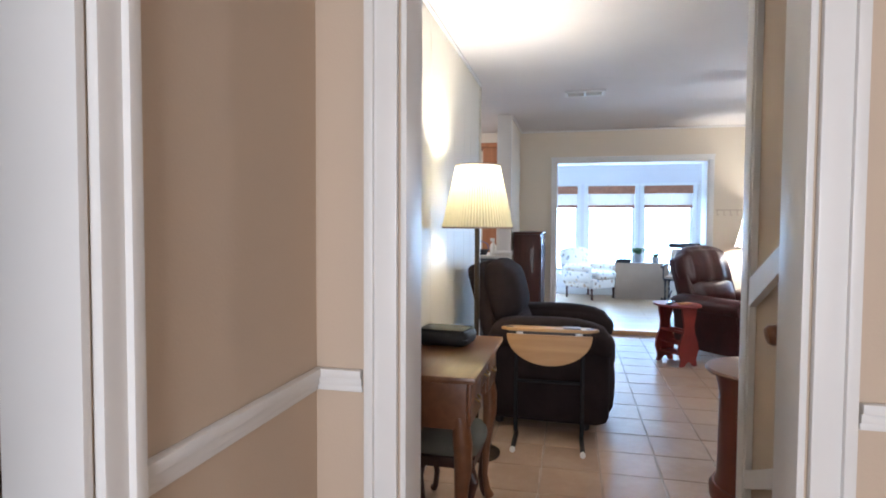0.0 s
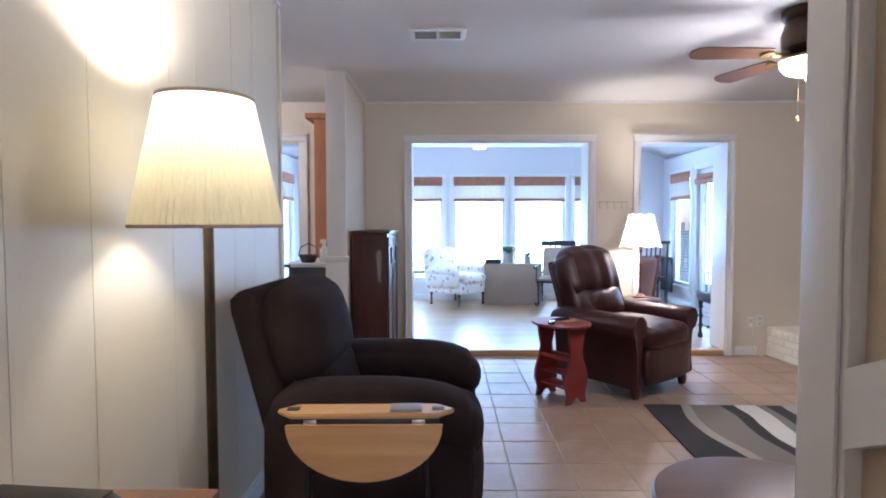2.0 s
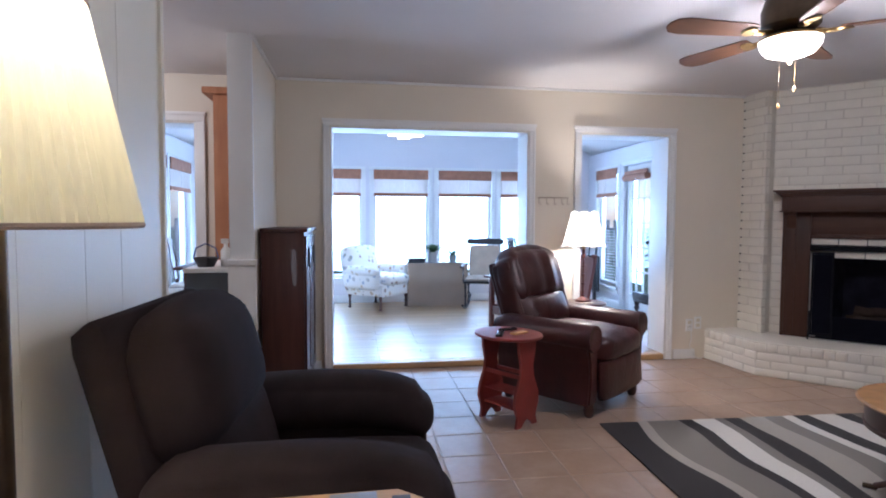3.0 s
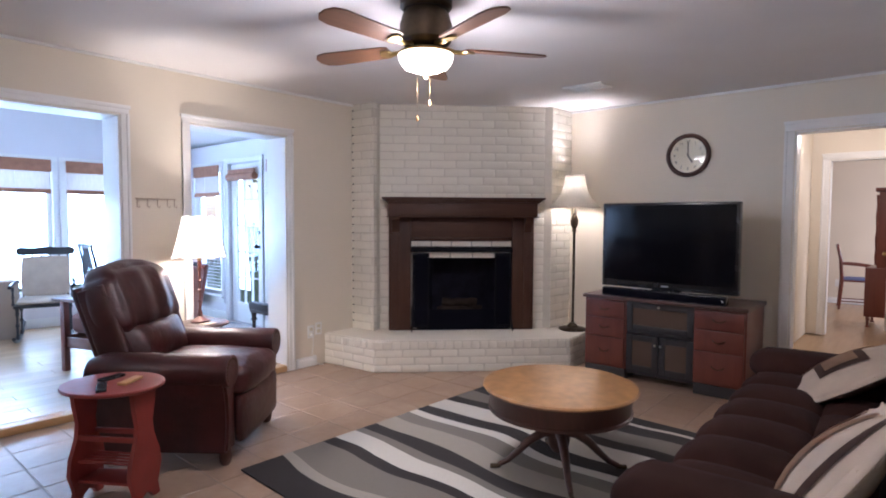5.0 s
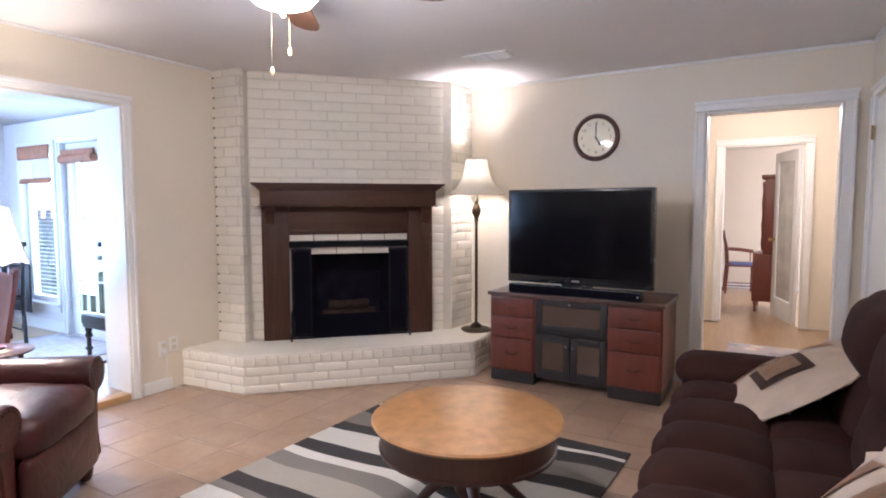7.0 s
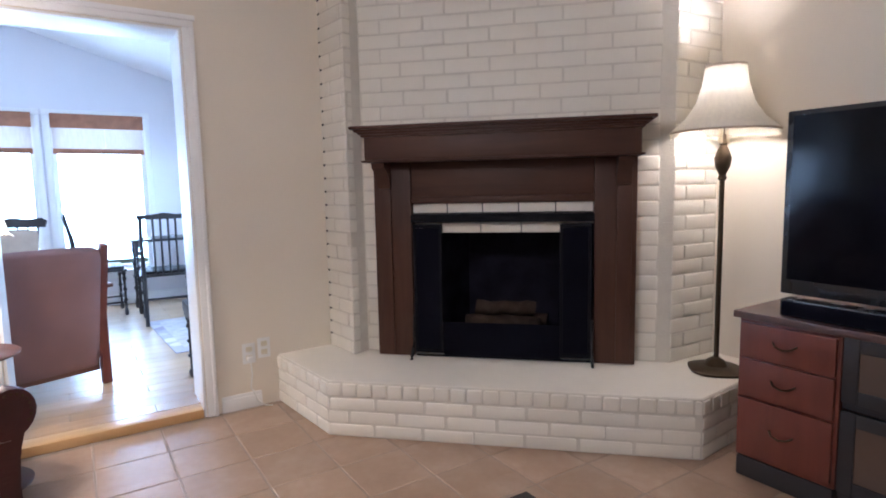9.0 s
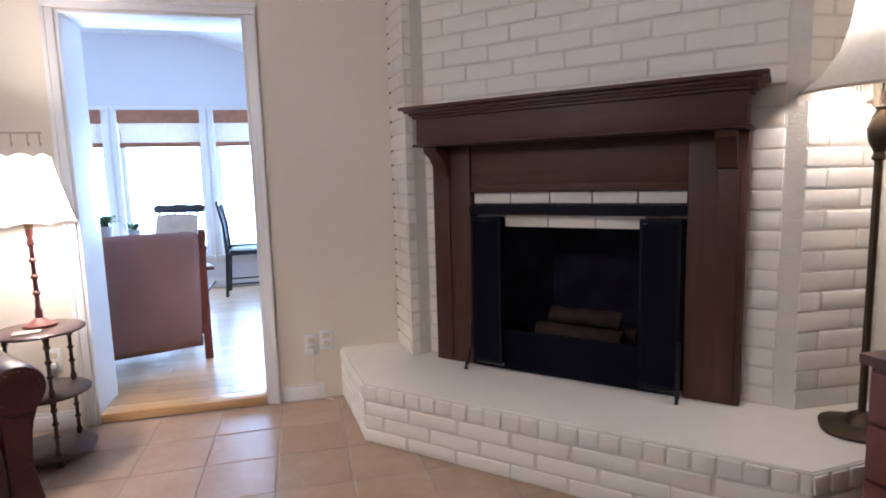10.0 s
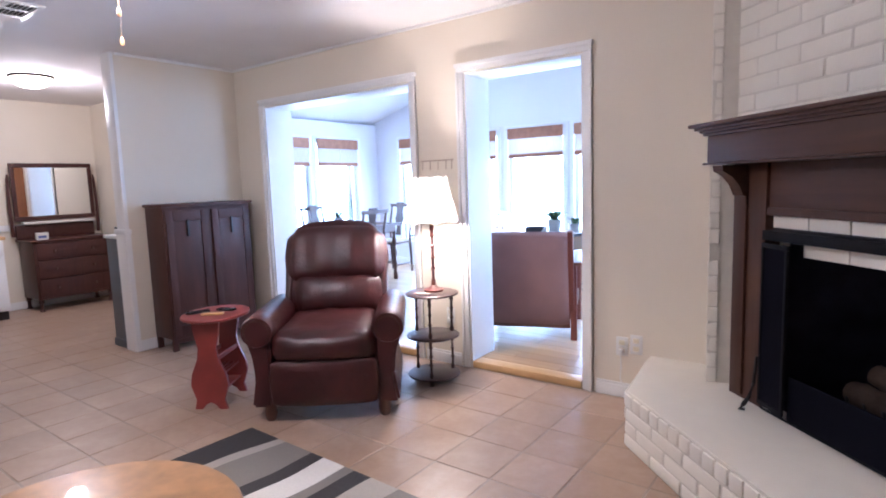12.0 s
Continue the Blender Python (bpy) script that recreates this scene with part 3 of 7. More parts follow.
def jamb(name, axis, p0, p1, a0, a1, z1, z0=0.0):
    """White lining of an opening."""
    bm = B()
    for q in ((a0, a0 + 0.012, z0, z1), (a1 - 0.012, a1, z0, z1), (a0 + 0.013, a1 - 0.013, z1 - 0.012, z1)):
        if axis == "x":
            box(bm, q[0], p0, q[2], q[1], p1, q[3], 0.002)
        else:
            box(bm, p0, q[0], q[2], p1, q[1], q[3], 0.002)
    return setting(name, bm, TRIM, "white painted lining of the opening", "door jamb", smooth=True)


jamb("jamb_1", "x", NW - 0.004, NW + 0.29, 0.11, 1.82, 2.06)
jamb("jamb_2", "x", NW - 0.004, NW + 0.29, 2.30, 3.15, 2.06)
jamb("jamb_3", "x", NW - 0.004, NW + 0.29, -1.85, -0.95, 2.06)
jamb("jamb_4", "y", EW - 0.004, EW + 0.154, 3.32, 4.16, 2.06)
jamb("jamb_5", "y", 8.296, 8.424, 3.42, 4.24, 2.06)
jamb("jamb_6", "x", 1.636, 1.754, -0.015, 0.712, 2.06)
jamb("jamb_7", "y", -0.306, -0.193, 0.30, 1.075, 2.06)

baseboard("baseboard_north", "x", NW, -1, [(-0.325, 0.03), (1.9, 2.22), (3.23, 3.45)])
baseboard("baseboard_east", "y", EW, -1, [(4.24, 5.7), (SW, 3.24)])
baseboard("baseboard_south", "x", SW, 1, [(1.1, EW)])
baseboard("baseboard_panelled", "y", -0.44, 1, [(1.76, 5.16)], 0.10)
baseboard("baseboard_wing", "y", -0.325, 1, [(6.502, NW)])
baseboard("baseboard_entry", "y", -0.197, 1, [(1.14, 1.64)])
baseboard("baseboard_sunroom", "x", SY, -1, [(SX0, SX1)], 0.11, SF)
baseboard("baseboard_sunroom_west", "y", SX0, 1, [(NW + 0.3, SY)], 0.11, SF)
baseboard("baseboard_sunroom_east", "y", SX1, -1, [(NW + 0.3, 9.18), (10.05, SY)], 0.11, SF)
baseboard("baseboard_bedroom", "y", 11.60, -1, [(1.4, 6.4)])
baseboard("baseboard_dining", "y", -3.45, 1, [(3.5, NW)])

# chair rails
g = B()
for z0, z1, d in ((0.945, 0.958, 0.007), (0.958, 0.974, 0.012), (0.974, 0.992, 0.018)):
    box(g, -0.197, 1.136, z0, -0.197 + d, 1.64 - d, z1, 0.003)
    box(g, -0.197, 1.64 - d, z0, -0.094, 1.64, z1, 0.003)
    box(g, 0.791, 1.64 - d, z0, 2.4, 1.64, z1, 0.003)
setting("chair_rail_entry", g, TRIM, "white moulded chair rail around the entry", "chair rail", smooth=True)
g = bx(-3.45, 3.5, 0.93, -3.425, NW, 1.0, 0.006)
setting("chair_rail_dining", g, TRIM, "white chair rail on the dining room wall", "chair rail", smooth=True)

# sloping rails on the stair wall and its white corner post
g = B()
prism(g, [(1.76, 1.53), (2.86, 0.99), (2.86, 1.095), (1.76, 1.578)], 0.958, 0.985, "yz")
setting("stair_rail_upper", g, TRIM, "white board sloping up the stair wall", "stair trim", smooth=True)
g = B()
prism(g, [(1.76, 0.80), (2.86, 0.30), (2.86, 0.37), (1.76, 0.87)], 0.963, 0.985, "yz")
setting("stair_rail_lower", g, TRIM, "white skirting sloping up the stair wall", "stair trim", smooth=True)
g = bx(0.962, 2.86, 0, 1.115, 2.962, H, 0.004)
box(g, 0.955, 2.872, 0, 0.9615, 2.950, H, 0.002)
setting("corner_post", g, TRIM, "white painted corner trim at the end of the stair wall", "trim", smooth=True)
hr = thing("stair_handrail", pose(0.735, 1.86, 1.062), "short round brown wooden handrail end by the stairs", "handrail")
part("rail", tube(B(), [(0, 0, 0), (0.13, 0.014, 0.030), (0.250, 0.028, 0.058)], 0.016, 16), DESKW, hr)
part("end_knob", lathe(B(), [(0.016, -0.012), (0.021, -0.002), (0.022, 0.012), (0.017, 0.020), (0.005, 0.023)], 18), DESKW, hr).matrix_basis = pose(0, 0, 0, 0, -102)
part("bracket", tube(B(), [(0.250, 0.026, 0.008), (0.215, 0.024, 0.012), (0.205, 0.023, 0.036)], 0.006), BRASS, hr)

# crown moulding
g = B()
for a in ((-0.325, NW - 0.02, EW, NW), ):
    box(g, a[0], a[1], H - 0.02, a[2], a[3], H, 0.006)
box(g, EW - 0.02, SW, H - 0.02, EW, NW - 0.02, H, 0.006)
box(g, -0.44, 1.76, H - 0.02, -0.42, 5.16, H, 0.006)
box(g, -0.325, 6.50, H - 0.02, -0.305, NW - 0.02, H, 0.006)
setting("crown_moulding", g, TRIM, "narrow white crown moulding under the ceiling", "moulding", smooth=True)

# grooves: panelling boards, each a strip proud of the wall
strips = [0.31, 0.20, 0.40, 0.24, 0.35, 0.28, 0.42, 0.20, 0.33, 0.25, 0.38, 0.30]
y, k = 1.765, 0
pw = bpy.data.objects["wall_panelled"]
while y < 5.13:
    w = min(strips[k % 12], 5.135 - y)
    ob = part("board", bx(-0.44, y + 0.0012, 0.105, -0.4365, y + w - 0.0012, H - 0.035, 0.001), CREAM, pw, smooth=False)
    y, k = y + w, k + 1
g = bx(-0.566, 5.14, 0, -0.425, 5.172, H - 0.031, 0.004)
setting("panel_end_trim", g, CREAM, "cream end board of the panelled wall", "trim", smooth=True)
g = bx(-0.465, 6.465, 0, -0.315, 6.495, H, 0.004)
box(g, -0.475, 6.455, 0.0, -0.305, 6.500, 0.99, 0.004)
box(g, -0.485, 6.445, 0.99, -0.295, 6.505, 1.03, 0.008)
setting("wing_end_trim", g, TRIM, "white trimmed end of the wing wall with a capped lower half", "trim", smooth=True)

# floors: slabs below, then tiles and planks as pieces at the end of the file
setting("floor", bx(-3.6, -1.6, -0.12, EW + 0.15, NW + 0.02, -0.0022), GROUT, "grouted bed of the tiled floor", "floor")
setting("floor_sunroom", bx(SX0 - 0.14, NW + 0.02, -0.12, SX1 + 0.14, SY + 0.14, SF - 0.011), GROUT, "bed of the laminate floor", "floor")
setting("floor_hall", bx(EW + 0.15, 1.2, -0.12, 11.72, 6.6, -0.012), OAKF, "honey coloured wood floor of the hall", "floor")
for i, (a, b) in enumerate(((0.125, 1.805), (2.315, 3.135), (-1.835, -0.965))):
    g = bx(a, NW - 0.015, 0.0, b, NW + 0.10, SF + 0.003, 0.012)
    setting("threshold_%d" % (i + 1), g, OAKX, "honey oak step nosing in the opening", "threshold", smooth=True)


# ---- windows ----
def window(name, axis, face, out, a0, a1, z0, z1, label, blind=True):
    """A tall window in its opening. out: the way to the outside."""
    def q(u0, u1, d0, d1, h0, h1, bev=0.004, bm=None):
        bm = bm or B()
        p0, p1 = sorted((face + out * d0, face + out * d1))
        return box(bm, u0, p0, h0, u1, p1, h1, bev) if axis == "x" else box(bm, p0, u0, h0, p1, u1, h1, bev)
    w = tagged(new(name), label, "window", kind="structure")
    f = B()
    for u0, u1, h0, h1 in ((a0, a0 + 0.045, z0, z1), (a1 - 0.045, a1, z0, z1), (a0 + 0.046, a1 - 0.046, z0, z0 + 0.05), (a0 + 0.046, a1 - 0.046, z1 - 0.05, z1)):
        q(u0, u1, 0.05, 0.11, h0, h1, bm=f)
    part("window_frame", f, TRIM, w)
    pane = part("pane", q(a0 + 0.046, a1 - 0.046, 0.078, 0.084, z0 + 0.051, z1 - 0.051, 0), GLASS, w)
    pane.visible_shadow = False
    part("window_sill", q(a0 - 0.05, a1 + 0.05, -0.04, 0.05, z0 - 0.03, z0 - 0.001, 0.006), TRIM, w)
    c = B()
    for u0, u1, h0, h1 in ((a0 - 0.055, a0, z0, z1), (a1, a1 + 0.055, z0, z1), (a0 - 0.055, a1 + 0.055, z1 + 0.001, z1 + 0.06), (a0 - 0.055, a1 + 0.055, z0 - 0.09, z0 - 0.031)):
        q(u0, u1, -0.014, 0.0, h0, h1, 0.003, c)
    part("window_casing", c, TRIM, w)
    if blind:
        s = tagged(new("bamboo_blind"), "half-raised bamboo roman blind hung in the window", "blind", "sunroom blinds")
        part("valance", q(a0 + 0.01, a1 - 0.01, -0.035, -0.016, z1 - 0.12, z1 + 0.02), BAMBOO, s, "reddish bamboo valance")
        part("woven_panel", q(a0 + 0.02, a1 - 0.02, -0.012, -0.006, z1 - 0.33, z1 - 0.10, 0), WEAVE, s, "translucent woven panel")
        fold = B()
        for k in range(3):
            q(a0 + 0.015, a1 - 0.015, -0.030 + 0.004 * k, -0.010 + 0.004 * k, z1 - 0.375 + 0.012 * k, z1 - 0.355 + 0.016 * k, 0.004, fold)
        part("gathered_hem", fold, BAMBOO, s)
        cord = (a0 + a1) / 2 + 0.05
        part("cord", q(cord, cord + 0.004, -0.018, -0.0135, z1 - 0.36, z1 - 0.1, 0), WHITEP, s)
    return w


for i, x in enumerate(WINX):
    window("window_%d" % (i + 1), "x", SY, 1, x, x + 0.83, 0.42, 2.0, "tall white fixed window in the sunroom")
window("window_6", "y", SX0, -1, 8.95, 9.77, 0.42, 2.0, "tall white fixed window in the sunroom")
window("window_7", "y", SX0, -1, 9.90, 10.74, 0.42, 2.0, "tall white fixed window in the sunroom")
window("window_9", "y", SX1, 1, 8.42, 9.10, 0.35, 2.0, "tall white window beside the patio door")
window("window_8", "y", SX1, 1, 10.18, 10.86, 0.35, 2.0, "narrow white window with slatted blind")
slat = tagged(new("slatted_blind"), "white horizontal slat blind in the narrow window", "blind")
for k in range(30):
    part("slat", bx(SX1 + 0.03, 10.23, 0.42 + k * 0.042, SX1 + 0.05, 10.81, 0.424 + k * 0.042), WHITEP, slat, smooth=False)


def glazed_door(name, m, w, h, label, rows=5, cols=3, shade=True, knob=IRON, side=1, glass=GLASS):
    """A door leaf lying along x from 0 to w, its face at y = 0, with panes."""
    d = tagged(new(name), label, "door", kind="structure")
    d.matrix_world = m
    f = B()
    for u0, u1, h0, h1 in ((0, 0.11, 0, h), (w - 0.11, w, 0, h), (0.111, w - 0.111, 0, 0.24), (0.111, w - 0.111, h - 0.12, h)):
        box(f, u0, -0.02, h0, u1, 0.02, h1, 0.003)
    part("door_frame", f, TRIM, d)
    iw, ih = w - 0.22, h - 0.36
    for i in range(1, cols):
        part("muntin", bx(0.11 + iw * i / cols - 0.009, -0.015, 0.24, 0.11 + iw * i / cols + 0.009, 0.015, h - 0.12, 0.003), TRIM, d)
    for j in range(1, rows):
        part("muntin", bx(0.11, -0.013, 0.24 + ih * j / rows - 0.009, w - 0.11, 0.013, 0.24 + ih * j / rows + 0.009, 0.003), TRIM, d)
    p = part("pane", bx(0.112, -0.003, 0.242, w - 0.112, 0.003, h - 0.122), glass, d)
    p.visible_shadow = False
    kx = w - 0.06 if side > 0 else 0.06
    kn = B()
    for s in (-1, 1):
        lathe(kn, [(0.026, 0), (0.026, 0.006), (0.010, 0.012), (0.010, 0.03), (0.026, 0.04), (0.028, 0.055), (0.018, 0.066)], 14, (0, 0, 0.02))
        bmesh.ops.rotate(kn, cent=(0, 0, 0), matrix=Matrix.Rotation(radians(180), 3, "X"), verts=kn.verts)
    k = part("door_knob", kn, knob, d)
    k.matrix_basis = pose(kx, 0, 0.95, 90)
    if shade:
        part("latch", bx(kx - 0.02, -0.035, 1.10, kx + 0.02, -0.021, 1.14, 0.004), knob, d)
    return d


gd = glazed_door("door_1", pose(SX1 + 0.05, 9.97, SF + 0.01, 0, 0, -90), 0.71, 1.95, "white glazed patio door with small panes", 5, 3, side=1)
s = tagged(new("bamboo_blind"), "rolled bamboo blind at the top of the patio door", "blind", "sunroom blinds")
part("roll", tube(B(), [(SX1 - 0.02, 9.35, 1.85), (SX1 - 0.02, 9.95, 1.85)], 0.045, 10), BAMBOO, s)
part("valance", bx(SX1 - 0.03, 9.35, 1.86, SX1 - 0.012, 9.95, 1.94, 0.003), BAMBOO, s)
casing("trim_9", "y", SX1, -1, 9.25, 9.98, 2.02, z0=SF, w=0.06)
# the pale pane colour imitates the room's reflection in the glass
glazed_door("door_2", pose(8.43, 3.47, 0.0, 0, 0, 17), 0.76, 2.02, "white glazed door with a pale reflection coloured into its glass, standing open", 1, 1, shade=False, knob=BRASS, glass=plain("painted_reflection_glass", (0.66, 0.65, 0.61), 0.12, bump=0, var=0.2, scale=4))
g = B()
box(g, 6.30, 3.14, 0.005, 7.06, 3.146, 2.03, 0.002)
hd = setting("door_4", g, TRIM, "white flush door in the hall wall", "door", smooth=True)
casing("trim_11", "x", 3.14, 1, 6.28, 7.08, 2.05, w=0.065)
part("door_knob", lathe(B(), [(0.026, 0), (0.026, 0.006), (0.010, 0.012), (0.010, 0.03), (0.026, 0.04), (0.028, 0.055), (0.018, 0.066)], 14), BRASS, hd).matrix_basis = pose(6.37, 3.147, 0.95, -90)
part("deadbolt", lathe(B(), [(0.026, 0), (0.026, 0.010), (0.018, 0.018)], 14), BRASS, hd).matrix_basis = pose(6.37, 3.147, 1.10, -90)
# closet door on the south wall
g = B()
box(g, 4.62, SW, 0.01, 5.38, SW + 0.006, 2.03, 0.002)
cd = setting("door_3", g, TRIM, "white flush closet door beside the corner", "door", smooth=True)
casing("trim_10", "x", SW, 1, 4.60, 5.40, 2.05, w=0.065)
hin = part("hinge", tube(B(), [(5.39, SW + 0.022, 1.78), (5.39, SW + 0.022, 1.87)], 0.008), BRASS, cd)
g = bx(1.12, SW, H - 0.02, EW - 0.02, SW + 0.02, H, 0.006)
setting("crown_moulding_south", g, TRIM, "narrow white crown moulding above the sofa wall", "moulding", smooth=True)
# the south wall stands a little askew to the others
ASKEW = Matrix.Translation((0.985, 2.965, 0)) @ Matrix.Rotation(radians(2.5), 4, "Z") @ Matrix.Translation((-0.985, -SW, 0))
for nm in ("wall_south", "door_3", "trim_10", "baseboard_south", "crown_moulding_south"):
    bpy.data.objects[nm].matrix_world = ASKEW
setting("wall_south_end", wall_mesh("x", 2.82, 2.96, 0.995, 5.6, 0, H + 0.06), BEIGE, "plain wall behind the sofa wall", "wall")

# ---- corner fireplace ----
HZ = 0.28
HC2, HC3, HC4 = (3.615, 6.968), (4.865, 5.745), (5.55, 5.79)
N45 = -8.03


def FP(u, n):
    """Plan point from the place along the fireplace's face and the distance in front of it."""
    c = math.sqrt(0.5)
    s = N45 + n
    return ((u - s) * c, (-u - s) * c)


g = B()
# the piers at both ends run to the walls; a smooth strip joins each to the face
PL0, PL1, ML, MR, PR1, PR0 = (3.885, NW), (3.915, 7.300), FP(-2.345, 0), FP(-0.735, 0), FP(-0.672, 0.012), (5.55, 6.125)
poly = [PL1, ML, MR, PR1, PR0, (5.55, NW), PL0]
# breast, hollow behind the fire opening
fu0, fu1, fz1 = -1.99, -1.06, 1.02
prism(g, [PL1, ML, FP(fu0, 0), FP(fu0, -0.45), PL0], HZ, fz1, "xy")
prism(g, [FP(fu1, 0), MR, PR1, PR0, FP(fu1, -0.45)], HZ, fz1, "xy")
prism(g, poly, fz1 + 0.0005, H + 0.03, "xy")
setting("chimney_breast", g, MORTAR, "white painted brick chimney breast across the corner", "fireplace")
g = B()
prism(g, [FP(fu0 + 0.001, -0.451), FP(fu1 - 0.001, -0.451), FP(fu1 - 0.001, -0.5), FP(fu0 + 0.001, -0.5)], HZ, fz1, "xy")
setting("firebox_back", g, SOOT_AND_GAP, "sooty back of the fire opening", "firebox")
g = B()
prism(g, [FP(fu0, 0.0), FP(fu0 + 0.18, -0.45), FP(fu0, -0.45)], HZ + 0.002, fz1 - 0.002, "xy")
prism(g, [FP(fu1, 0.0), FP(fu1, -0.45), FP(fu1 - 0.18, -0.45)], HZ + 0.002, fz1 - 0.002, "xy")
prism(g, [FP(fu0 + 0.004, 0), FP(fu1 - 0.004, 0), FP(fu1 - 0.004, -0.45), FP(fu0 + 0.004, -0.45)], HZ + 0.001, HZ + 0.006, "xy")
setting("firebox_lining", g, SOOT_AND_GAP, "sooty sides and floor of the fire opening", "firebox")
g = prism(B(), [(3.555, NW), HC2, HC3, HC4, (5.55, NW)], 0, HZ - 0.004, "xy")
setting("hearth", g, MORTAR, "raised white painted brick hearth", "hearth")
g = prism(B(), [(3.56, NW), (HC2[0] + 0.006, HC2[1] + 0.004), (HC3[0] + 0.004, HC3[1] + 0.008), (5.55, HC4[1] + 0.008), (5.55, NW)], HZ - 0.003, HZ, "xy")
part("hearth_top", g, BRICKP, bpy.data.objects["hearth"], "smooth white painted hearth slab", smooth=False)

# mantel: local x along the face, y towards the wall, origin at the middle of the breast on the hearth
cx, cy = FP(-1.555, 0)
MT = pose(cx, cy, HZ, 0, 0, -45)
mt = thing("fireplace_mantel", MT, "dark brown stained wooden mantel around the fire opening", "mantel")
HM = 1.55 - HZ
for s in (-1, 1):
    a, b = sorted((s * 0.70, s * 0.49))
    part("leg", bx(a, -0.075, 0, b, 0.012, HM - 0.17, 0.006), WALNUTZ, mt)
    a, b = sorted((s * 0.675, s * 0.60))
    part("pilaster_strip", bx(a, -0.088, 0.02, b, -0.0755, HM - 0.20, 0.005), WALNUTZ, mt)
    br = B()
    a, b = sorted((s * 0.665, s * 0.595))
    prism(br, [(-0.0885, HM - 0.33), (-0.0885, HM - 0.19), (-0.21, HM - 0.19), (-0.205, HM - 0.215), (-0.16, HM - 0.24), (-0.125, HM - 0.28), (-0.105, HM - 0.325)], a, b, "yz")
    part("corbel", br, WALNUT, mt)
part("frieze", bx(-0.489, -0.060, HM - 0.40, 0.489, 0.012, HM - 0.17, 0.004), WALNUT, mt)
part("inner_moulding", bx(-0.489, -0.072, HM - 0.41, 0.489, -0.0605, HM - 0.375, 0.006), WALNUT, mt)
sh = B()
box(sh, -0.70, -0.215, HM - 0.175, 0.70, 0.012, HM - 0.055, 0.006)
part("fascia", sh, WALNUT, mt)
part("bed_moulding", bx(-0.715, -0.228, HM - 0.185, 0.715, 0.012, HM - 0.1755, 0.003), WALNUT, mt)
cr = B()
for k, (d, z) in enumerate(((0.228, 0.055), (0.240, 0.042), (0.256, 0.030))):
    box(cr, -0.70 - (d - 0.215), -d, HM - z, 0.70 + (d - 0.215), 0.012, HM - z + 0.0125, 0.003)
part("crown", cr, WALNUT, mt)
part("shelf", bx(-0.762, -0.275, HM - 0.017, 0.762, 0.012, HM, 0.006), WALNUT, mt)

# band of white tiles and glazed strip over the opening
st = thing("fireplace_tiles", MT, "row of white glazed tiles above the fire opening", "tile band")
part("backing", bx(-0.488, -0.030, HM - 0.47, 0.488, 0.0, HM - 0.401), BLACKW, st)
for k in range(5):
    w = 0.976 / 5
    part("tile", bx(-0.488 + w * k + 0.003, -0.040, HM - 0.463, -0.488 + w * (k + 1) - 0.003, -0.0305, HM - 0.412, 0.003), BRICKP, st)
li = thing("lintel", MT, "black iron lintel with white brick soffit", "lintel")
part("bar", bx(-0.49, -0.088, HM - 0.515, 0.49, -0.0005, HM - 0.472, 0.004), STEELB, li)
for k in range(3):
    part("soffit_brick", bx(-0.33 + 0.22 * k + 0.003, -0.028, HM - 0.575, -0.33 + 0.22 * (k + 1) - 0.003, -0.004, HM - 0.518, 0.004), BRICKP, li)

# folding fire screen standing on the hearth
fs = thing("fire_screen", MT @ pose(0, 0, 0.001), "black folding mesh fire screen with curled iron feet", "fire screen")
for s in (-1, 1):
    pm = pose(s * 0.475, -0.095, 0, 0, 0, s * 4)
    a, b = sorted((0, -s * 0.16))
    f = B()
    for q in ((a, b, 0.03, 0.05), (a, b, HM - 0.545, HM - 0.525), (a, a + 0.014, 0.05, HM - 0.545), (b - 0.014, b, 0.05, HM - 0.545)):
        box(f, q[0], -0.006, q[2], q[1], 0.006, q[3], 0.002)
    part("side_frame", f, STEELB, fs).matrix_basis = pm
    part("side_mesh", bx(a + 0.015, -0.002, 0.051, b - 0.015, 0.002, HM - 0.546), MESHM, fs).matrix_basis = pm
    part("foot", tube(B(), [(s * 0.478, -0.105, 0.24), (s * 0.478, -0.115, 0.12), (s * 0.48, -0.135, 0.06), (s * 0.482, -0.16, 0.025), (s * 0.482, -0.175, 0.008), (s * 0.482, -0.155, 0.004)], [0.007, 0.008, 0.009, 0.010, 0.009, 0.006]), IRON, fs)
part("lower_panel", bx(-0.32, -0.082, 0.012, 0.32, -0.074, 0.20, 0.002), MESHM, fs)
part("hinge_bar", bx(-0.475, -0.086, 0.004, 0.475, -0.083, 0.016, 0.001), STEELB, fs)
gr = thing("log_grate", MT @ pose(0, 0.18, 0.008), "black iron grate inside the fire opening", "grate")
for k in range(6):
    x = -0.20 + 0.08 * k
    part("bar", tube(B(), [(x, -0.10, 0.14), (x, -0.09, 0.09), (x, 0.12, 0.09), (x, 0.13, 0.14)], 0.007, 6), IRON, gr)
for x in (-0.18, 0.18):
    part("foot", tube(B(), [(x, -0.06, 0.0), (x, -0.06, 0.085)], 0.008, 6), IRON, gr)
    part("foot", tube(B(), [(x, 0.09, 0.0), (x, 0.09, 0.085)], 0.008, 6), IRON, gr)
rng = random.Random(9)
